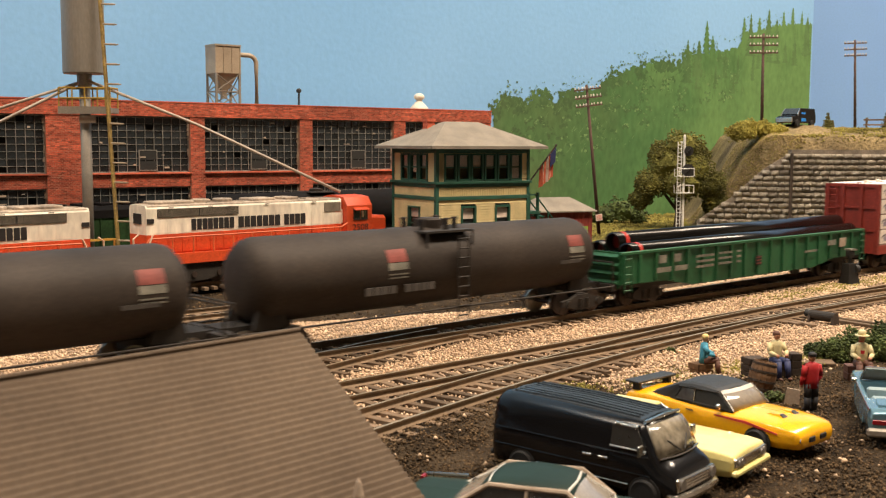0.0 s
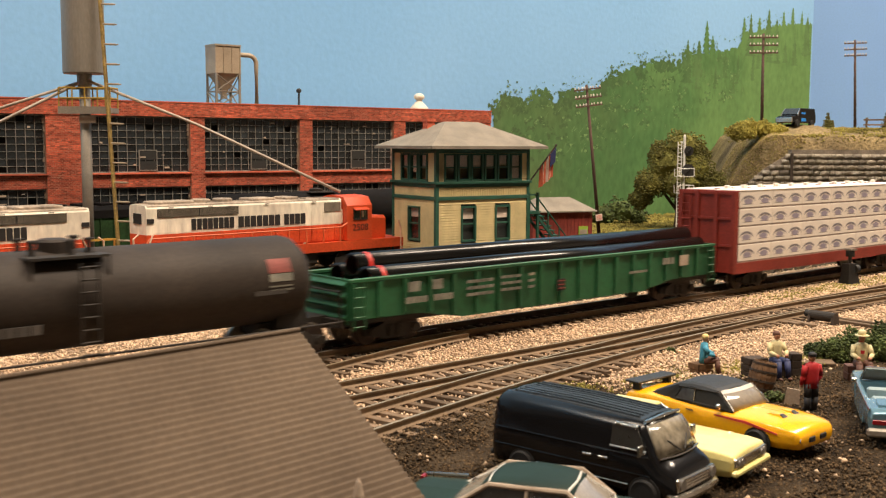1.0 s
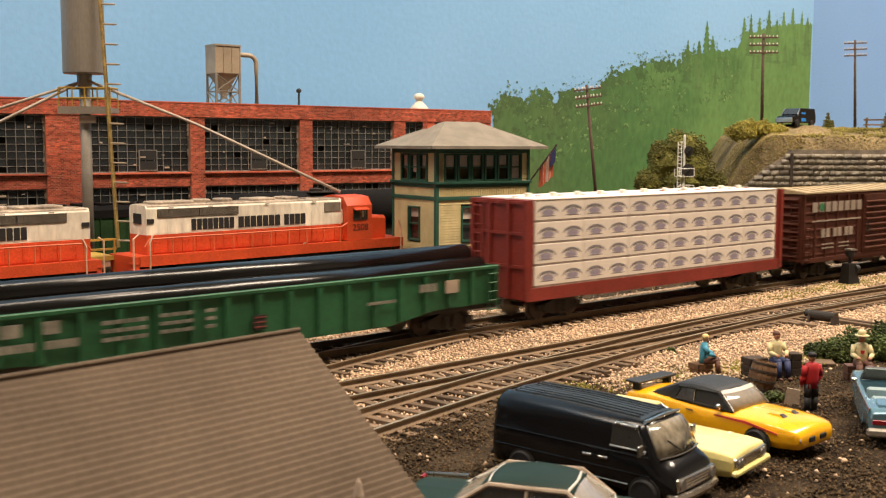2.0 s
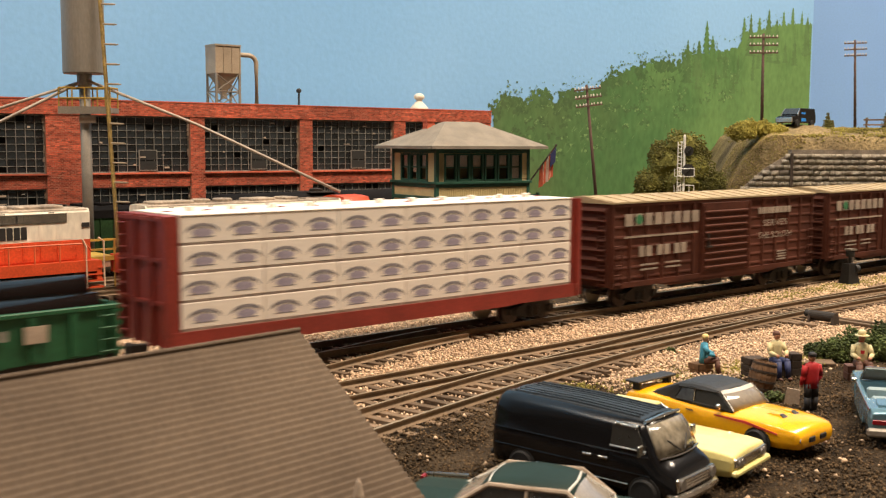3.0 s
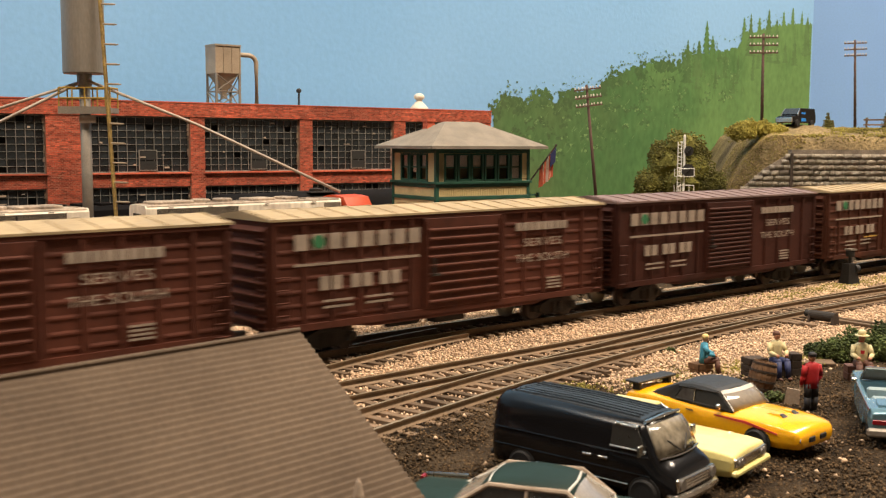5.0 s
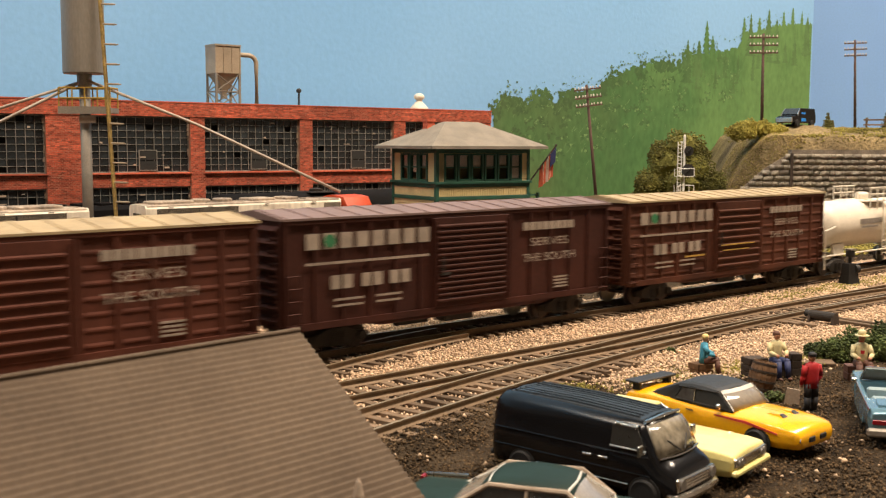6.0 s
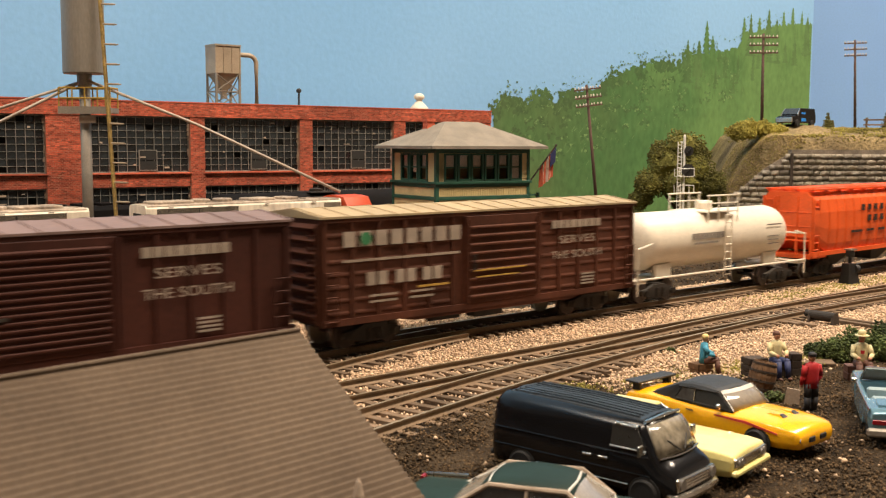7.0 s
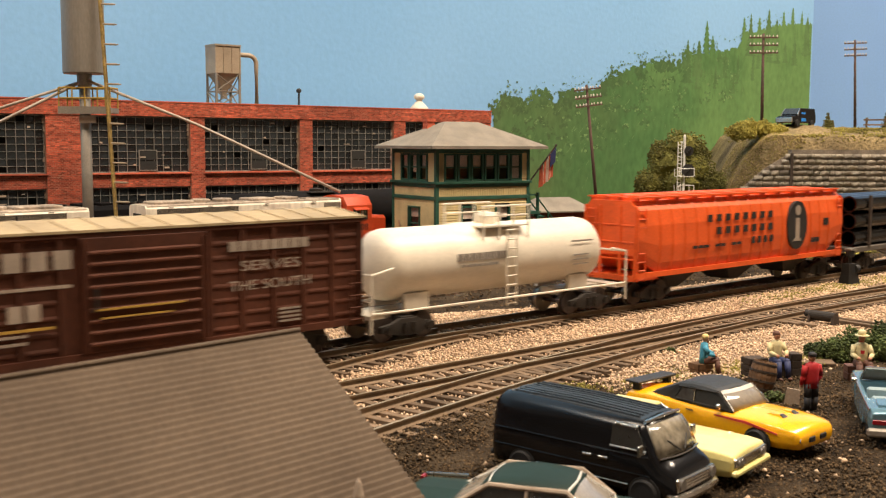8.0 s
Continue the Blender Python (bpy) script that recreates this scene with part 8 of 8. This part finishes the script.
def hill_suv():
    t = thing("small_van", "black small van with blue side decal on the hill", "van")
    t.matrix_basis = P(351, 1058, 94.6, -140)
    bm = B()
    secs = []
    for x, w, zt in ((-21, 9, 17), (-20, 9.6, 18), (6, 9.6, 18), (12, 9.4, 11.5), (20, 9.2, 10), (21, 8.6, 8)):
        secs.append([(x, -w, 3.4), (x, -w, min(10.5, zt - 1)), (x, -w * .84, zt), (x, w * .84, zt), (x, w, min(10.5, zt - 1)), (x, w, 3.4)])
    loft(bm, secs)
    soften(part("body", bm, M_VAN, t, "black body"), .5)
    bm = B()
    loft(bm, [[(6.8, -7.6, 17.4), (6.8, 7.6, 17.4), (12.2, 8.4, 11.9), (12.2, -8.4, 11.9)], [(7.2, -7.6, 17.6), (7.2, 7.6, 17.6), (12.6, 8.4, 12.1), (12.6, -8.4, 12.1)]])
    part("windscreen", bm, M_CARGLASS, t)
    bm = B()
    for sy in (-1, 1):
        loft(bm, [[(-2, sy * 9.7, 5), (6, sy * 9.7, 5), (5, sy * 8.9, 14), (-2, sy * 8.9, 14)], [(-2, sy * 9.9, 5), (6, sy * 9.9, 5), (5, sy * 9.1, 14), (-2, sy * 9.1, 14)]])
    part("side_decal", bm, M_BLUEDECAL, t, "bright blue side decal")
    bm = B()
    pipe(bm, [(6.6, -8, 17.8), (12.4, -9, 11.6)], .5, 6)
    pipe(bm, [(6.6, 8, 17.8), (12.4, 9, 11.6)], .5, 6)
    box(bm, 20.4, 22, -9.2, 9.2, 4, 8.6, bev=.4)
    part("front_trim", bm, M_CHROME, t)
    arch_discs(t, (-13, 13), 9.5, 3.2)
    wheels(t, (-13, 13), 9.2, 3.3)


hill_suv()


# ---- painted miniature figures: one plain mesh each ----
FIG = [M_SKIN, M_FBLUE, M_FRED, M_FCREAM, M_FNAVY, M_FBROWN, M_FBLACK, M_FBLOND]
SK, BL, RD, CR, NV, BR, BK, BD = range(8)


def limb(bm, pts, r0, r1, mi):
    n = len(pts) - 1
    for k in range(n):
        ra, rb = r0 + (r1 - r0) * k / n, r0 + (r1 - r0) * (k + 1) / n
        rod(bm, pts[k], pts[k + 1], ra, 8, rb, mi=mi)
        blob(bm, pts[k + 1], rb, 1, 0, mi=mi)


def torso(bm, secs, mi):
    rows = []
    for cx, cy, z, rx, ry in secs:
        rows.append([(cx + rx * math.cos(k * .6283), cy + ry * math.sin(k * .6283), z) for k in range(10)])
    loft(bm, rows, mi)


def figure(label, m, build):
    bm = B()
    build(bm)
    o = part("figurine", bm, FIG, smooth=True)
    o.matrix_basis = m
    tagged(o, label, "figurine", "figurines round the barrel")


def standing(bm):
    for s in (-1, 1):
        limb(bm, [(s * 1.5, 0, 0.4), (s * 1.5, .2, 5), (s * 1.2, 0, 9.6)], 1.0, 1.5, BK)
        blob(bm, (s * 1.5, -.6, .6), 1.0, 1, 0, sq=(.9, 1.6, .6), mi=BK)
        limb(bm, [(s * 2.7, 0, 16), (s * 3.6, .2, 12.4), (s * 2.9, -1.4, 9.4)], 1.1, .8, RD)
        blob(bm, (s * 2.8, -1.6, 8.8), .75, 1, 0, mi=SK)
    torso(bm, [(0, 0, 8.2, 2.7, 1.9), (0, 0, 11, 2.6, 1.8), (0, 0, 14.5, 2.9, 1.9), (0, 0, 16.4, 2.6, 1.6), (0, 0, 17.2, 1.0, .9)], RD)
    blob(bm, (0, -.1, 18.7), 1.35, 2, 0, sq=(.92, 1, 1.15), mi=SK)
    torso(bm, [(0, 0, 19.2, 1.45, 1.5), (0, 0, 20.2, 1.4, 1.45), (0, 0, 20.6, .8, .8)], BK)


def sitting(top, legs, hat, hat_mi, shoe):
    def build(bm):
        for s in (-1, 1):
            limb(bm, [(s * 1.3, 0, 6.6), (s * 1.8, -5.0, 7.0), (s * 1.9, -6.2, 1.2)], 1.5, .95, legs)
            blob(bm, (s * 1.9, -7.2, .8), .95, 1, 0, sq=(.9, 1.7, .7), mi=shoe)
            limb(bm, [(s * 2.5, 0, 13), (s * 3.4, -1.6, 10), (s * 2.0, -4.0, 9.0)], 1.0, .75, top)
            blob(bm, (s * 1.9, -4.5, 9.0), .75, 1, 0, mi=SK)
        torso(bm, [(0, .2, 5.6, 2.4, 2.0), (0, .2, 8.4, 2.3, 1.8), (0, 0, 12, 2.7, 1.8), (0, 0, 13.6, 2.3, 1.5), (0, -.1, 14.3, .9, .9)], top)
        blob(bm, (0, -.4, 15.9), 1.35, 2, 0, sq=(.92, 1, 1.15), mi=SK)
        if hat == "brim":
            torso(bm, [(0, -.4, 16.6, 2.6, 2.7), (0, -.4, 16.9, 2.5, 2.6)], hat_mi)
            torso(bm, [(0, -.4, 16.8, 1.45, 1.55), (0, -.4, 18.4, 1.3, 1.4), (0, -.4, 18.7, .7, .8)], hat_mi)
        else:
            blob(bm, (0, -.2, 16.6), 1.45, 2, 0, sq=(1, 1.05, .85), mi=hat_mi)
    return build


figure("painted red-jacketed standing miniature figure with dark cap", P(113.4, 318.5, GZ, 200) @ Matrix.Scale(.89, 4), standing)
figure("painted miniature figure in sky-blue shirt seated on a crate", P(92.6, 367.5, GZ, 78) @ Matrix.Scale(.85, 4), sitting(BL, BR, "", BD, BR))
figure("painted miniature figure in cream shirt and navy trousers, seated", P(117.2, 365.5, GZ, 14) @ Matrix.Scale(.94, 4), sitting(CR, NV, "", BR, BR))
figure("painted miniature figure with straw hat and red scarf, seated", P(145, 360, GZ, -6) @ Matrix.Scale(.97, 4), sitting(CR, BR, "brim", CR, RD))
bm = B()
torso(bm, [(0, 0, 0, 1.1, 1.0), (0, 0, 1.4, .9, .9)], 0)
loft(bm, [[(-1.1, -1, 0), (1.1, -1, 0), (1.1, -1.4, 0), (-1.1, -1.4, 0)], [(-.6, -1.6, -3.4), (.6, -1.6, -3.4), (.6, -2.0, -3.4), (-.6, -2.0, -3.4)]])
o = part("neckerchief", bm, M_FRED)
o.matrix_basis = P(145, 360, GZ + 13.1, -6) @ Matrix.Scale(.92, 4)
tagged(o, "small red neckerchief round the figurine's collar", "neckerchief")


def barrel():
    t = thing("barrel", "brown wooden barrel with dark hoops, leaning", "barrel")
    t.matrix_basis = P(105.6, 345, GZ, 20) @ pose(0, 0, 0, 0, 12, 0) @ Matrix.Scale(.84, 4)
    n = 16
    for k in range(n):
        bm = B()
        rows = []
        for z, r in ((0, 4.3), (3, 5.1), (6, 5.35), (9, 5.1), (12, 4.4)):
            a0, a1 = (k + .04) * 6.2832 / n, (k + .96) * 6.2832 / n
            rows.append([(r * math.cos(a0), r * math.sin(a0), z), (r * math.cos(a1), r * math.sin(a1), z), ((r - .7) * math.cos(a1), (r - .7) * math.sin(a1), z), ((r - .7) * math.cos(a0), (r - .7) * math.sin(a0), z)])
        loft(bm, rows)
        part("stave", bm, M_WOOD, t)
    for z, r in ((1.2, 4.72), (4.2, 5.3), (8, 5.3), (10.9, 4.72)):
        bm = B()
        lathe(bm, [(r - .2, z - .45), (r + .12, z - .45), (r + .12, z + .45), (r - .2, z + .45)], 24)
        part("hoop", bm, M_DKWOOD, t)
    bm = B()
    rod(bm, (0, 0, 10.6), (0, 0, 11.2), 3.9, 20)
    rod(bm, (0, 0, .4), (0, 0, 1), 3.9, 20)
    part("head", bm, M_DKWOOD, t)


barrel()


def crate(x, y, rz, w, d, h, label, ma=None):
    t = thing("wooden_crate", label, "crate", "crates beside the barrel")
    t.matrix_basis = P(x, y, GZ, rz)
    bm = B()
    box(bm, -w / 2 + .4, w / 2 - .4, -d / 2 + .4, d / 2 - .4, 0, h - .2)
    part("box", bm, ma or M_DKWOOD, t)
    k = max(2, int(h / 2.4))
    for i in range(k):
        z = .2 + i * (h - .2) / k
        bm = B()
        box(bm, -w / 2, w / 2, -d / 2, -d / 2 + .6, z, z + (h - .2) / k - .25, bev=.08)
        part("slat", bm, ma or M_DKWOOD, t)
        bm = B()
        box(bm, -w / 2, -w / 2 + .6, -d / 2, d / 2, z, z + (h - .2) / k - .25, bev=.08)
        part("slat", bm, ma or M_DKWOOD, t)


crate(91.6, 368, 30, 7, 5.4, 4.9, "reddish-brown wooden crate under a figurine", M_WOOD)
crate(109.5, 364.5, 18, 7, 6, 7.6, "tall dark wooden crate behind the barrel")
crate(117.5, 368.2, 12, 10, 5.4, 5.2, "low dark wooden crate used as a seat")
crate(125, 370, 10, 4, 5, 8.2, "dark wooden crate with worn planks")
crate(145, 362.5, -6, 8, 6, 5.4, "reddish wooden box under the hatted figurine", M_FBROWN)
bm = B()
box(bm, -9, 9, -4, 4, 0, 1.1, bev=.2)
o = part("plank", bm, M_TIE)
o.matrix_basis = P(137, 388, GZ + .3, -8)
tagged(o, "grey weathered plank lying on the ground", "plank")
bm = B()
prism(bm, [(-2.4, 0), (2.2, 0), (2.4, 4.6), (-1.6, 5.2)], -.4, .4)
o = part("broken_board", bm, M_CONCRETE)
o.matrix_basis = P(110.5, 327, GZ, -20)
tagged(o, "pale broken board standing in the dirt", "board")
foliage("weed_clump", "green weed clump beside the pale board", P(106, 331, GZ), [(0, 0, 1.4, 2.4), (1.8, .4, 1.2, 2)], M_LEAFD, 71, category="weed", leaf=(.35, .8), per=60)


# ---- trackside things ----
def cable_reel():
    t = thing("rail_bumper", "rusty dark track bumper with chunky side plates", "track bumper")
    t.matrix_basis = P(170, 466, -5, 42) @ Matrix.Scale(.62, 4)
    for y in (-9, 9):
        bm = B()
        prism(bm, [(-6, 0), (6, 0), (3, 10.5), (-1, 11), (-3, 9)], y - .9, y + .9)
        part("side_plate", bm, M_DKWOOD, t)
    bm = B()
    rod(bm, (0, -9, 7.4), (0, 9, 7.4), 3.6, 16)
    part("drum", bm, M_UNDER, t)
    bm = B()
    rod(bm, (1, 9.5, 8), (1, 14, 8), 2.6, 12)
    rod(bm, (1, 11, 8), (1, 15, 8), 1.2, 10)
    part("motor", bm, M_BLACKM, t)


cable_reel()
for k, (x, y, r) in enumerate(((150, 473, 30), (157, 470, 24), (182, 466, 36), (188, 468, 40))):
    bm = B()
    box(bm, -1.6, 1.6, -15, 15, 0, 2.2, bev=.2)
    o = part("loose_sleeper", bm, M_TIE)
    o.matrix_basis = P(x, y, -4.8, r)
    tagged(o, "loose dark sleeper lying on the gravel", "sleeper", "loose sleepers on the gravel")


def switch_machine():
    t = thing("switch_stand", "black switch stand with pale lamp beside the main line", "switch stand")
    t.matrix_basis = P(233, 600, -4.5, 25)
    bm = B()
    loft(bm, [[(-4.6, -4, 0), (4.6, -4, 0), (4.6, 4, 0), (-4.6, 4, 0)], [(-3.6, -3, 7), (3.6, -3, 7), (3.6, 3, 7), (-3.6, 3, 7)], [(-3.2, -2.6, 13), (3.2, -2.6, 13), (3.2, 2.6, 13), (-3.2, 2.6, 13)]])
    part("housing", bm, M_BLACKM, t)
    bm = B()
    rod(bm, (1.5, -2, 10), (4.2, -2, 10), 2.4, 16)
    part("drum", bm, M_BLACKM, t)
    bm = B()
    rod(bm, (0, 0, 13), (0, 0, 17), 1, 8)
    lathe(bm, [(.1, 17), (2.4, 17), (2.6, 18), (2.6, 20), (1.6, 21), (.1, 21.2)], 12)
    part("lamp", bm, M_BLACKM, t)
    bm = B()
    box(bm, -2.4, 2.6, -2.7, 2.4, 20.6, 21.4)
    part("cap", bm, M_STEELGREY, t)
    bm = B()
    box(bm, -5.5, 6.5, -5, 5, -1, .6)
    part("base_plank", bm, M_TIE, t)


switch_machine()
bm = B()
blob(bm, (0, 0, 0), 4.4, 2, .12, random.Random(3), (1, 1, .8))
o = part("dark_boulder", bm, M_DKWOOD)
o.matrix_basis = P(285, 668, -3)
tagged(o, "dark rounded boulder beside the track", "boulder")


# ---- shed in the foreground with a corrugated roof ----
def near_shed():
    t = thing("near_shed", "weathered shed with tan-grey corrugated roof near the aisle", "shed")
    # ridge runs parallel to the tracks; the near slope falls towards the aisle
    rz = 47.4
    t.matrix_basis = P(-30.2, 219.6, 36, rz)
    slope_len, pitch = 75.0, math.radians(37)
    c, s = math.cos(pitch), math.sin(pitch)
    L = 210.0
    for side_sign, nm in ((-1, "near"), (1, "far")):
        bm = B()
        prev = None
        n = 306
        for k in range(n + 1):
            d = slope_len * k / n
            wob = .25 * math.cos(k * math.pi / 3)
            y, z = side_sign * d * c, -d * s
            a = bm.verts.new((0, y, z + wob))
            b = bm.verts.new((-L, y, z + wob))
            a2 = bm.verts.new((0, y, z + wob - .8))
            b2 = bm.verts.new((-L, y, z + wob - .8))
            if prev:
                bm.faces.new((prev[0], prev[1], b, a))
                bm.faces.new((prev[2], a2, b2, prev[3]))
                bm.faces.new((prev[0], a, a2, prev[2]))
                bm.faces.new((prev[1], prev[3], b2, b))
            else:
                bm.faces.new((a, b, b2, a2))
            prev = (a, b, a2, b2)
        bm.faces.new((prev[0], prev[2], prev[3], prev[1]))
        part("roof_slope", bm, M_SHEDROOF, t, "tan-grey corrugated roof sheet")
    bm = B()
    w = slope_len * c - 6
    drop = slope_len * s
    zb = -42.0
    prism_x(bm, [(-w, zb), (-w, -drop + 3), (0, -1.5), (w, -drop + 3), (w, zb)], -L + 4, -4)
    part("wall", bm, M_DKWOOD, t)
    bm = B()
    rod(bm, (0, 0, .2), (-L, 0, .2), .5, 8)
    part("ridge_cap", bm, M_SHEDROOF, t)


near_shed()
bm = B()
lathe(bm, [(.1, 0), (.8, 0), (.8, 30), (.4, 32), (.1, 32.5)], 10)
o = part("wooden_post", bm, M_CONCRETE)
o.matrix_basis = P(-12.2, 150, -6)
tagged(o, "pale wooden post beside the shed", "post")


def motions():
    times = [i * 0.25 for i in range(33)]
    for ob, s, *rest in MOVERS:
        y, z, x, turn = (list(rest) + [0, 0, 0, 0][len(rest):])[:4]
        rows = []
        for t in times:
            a, b, c = on_main(s + rolled(t))
            rows.append((t, P(a, b, 0, c) @ P(x, y, z, turn)))
        walk(ob, rows)
    for ob, x, r in AXLES:
        rows = []
        for k in range(241):
            t = k / 30
            rows.append((t, P(x, 0, 5.25) @ pose(0, 0, 0, 0, math.degrees(rolled(t) / r), 0)))
        walk(ob, rows)


motions()
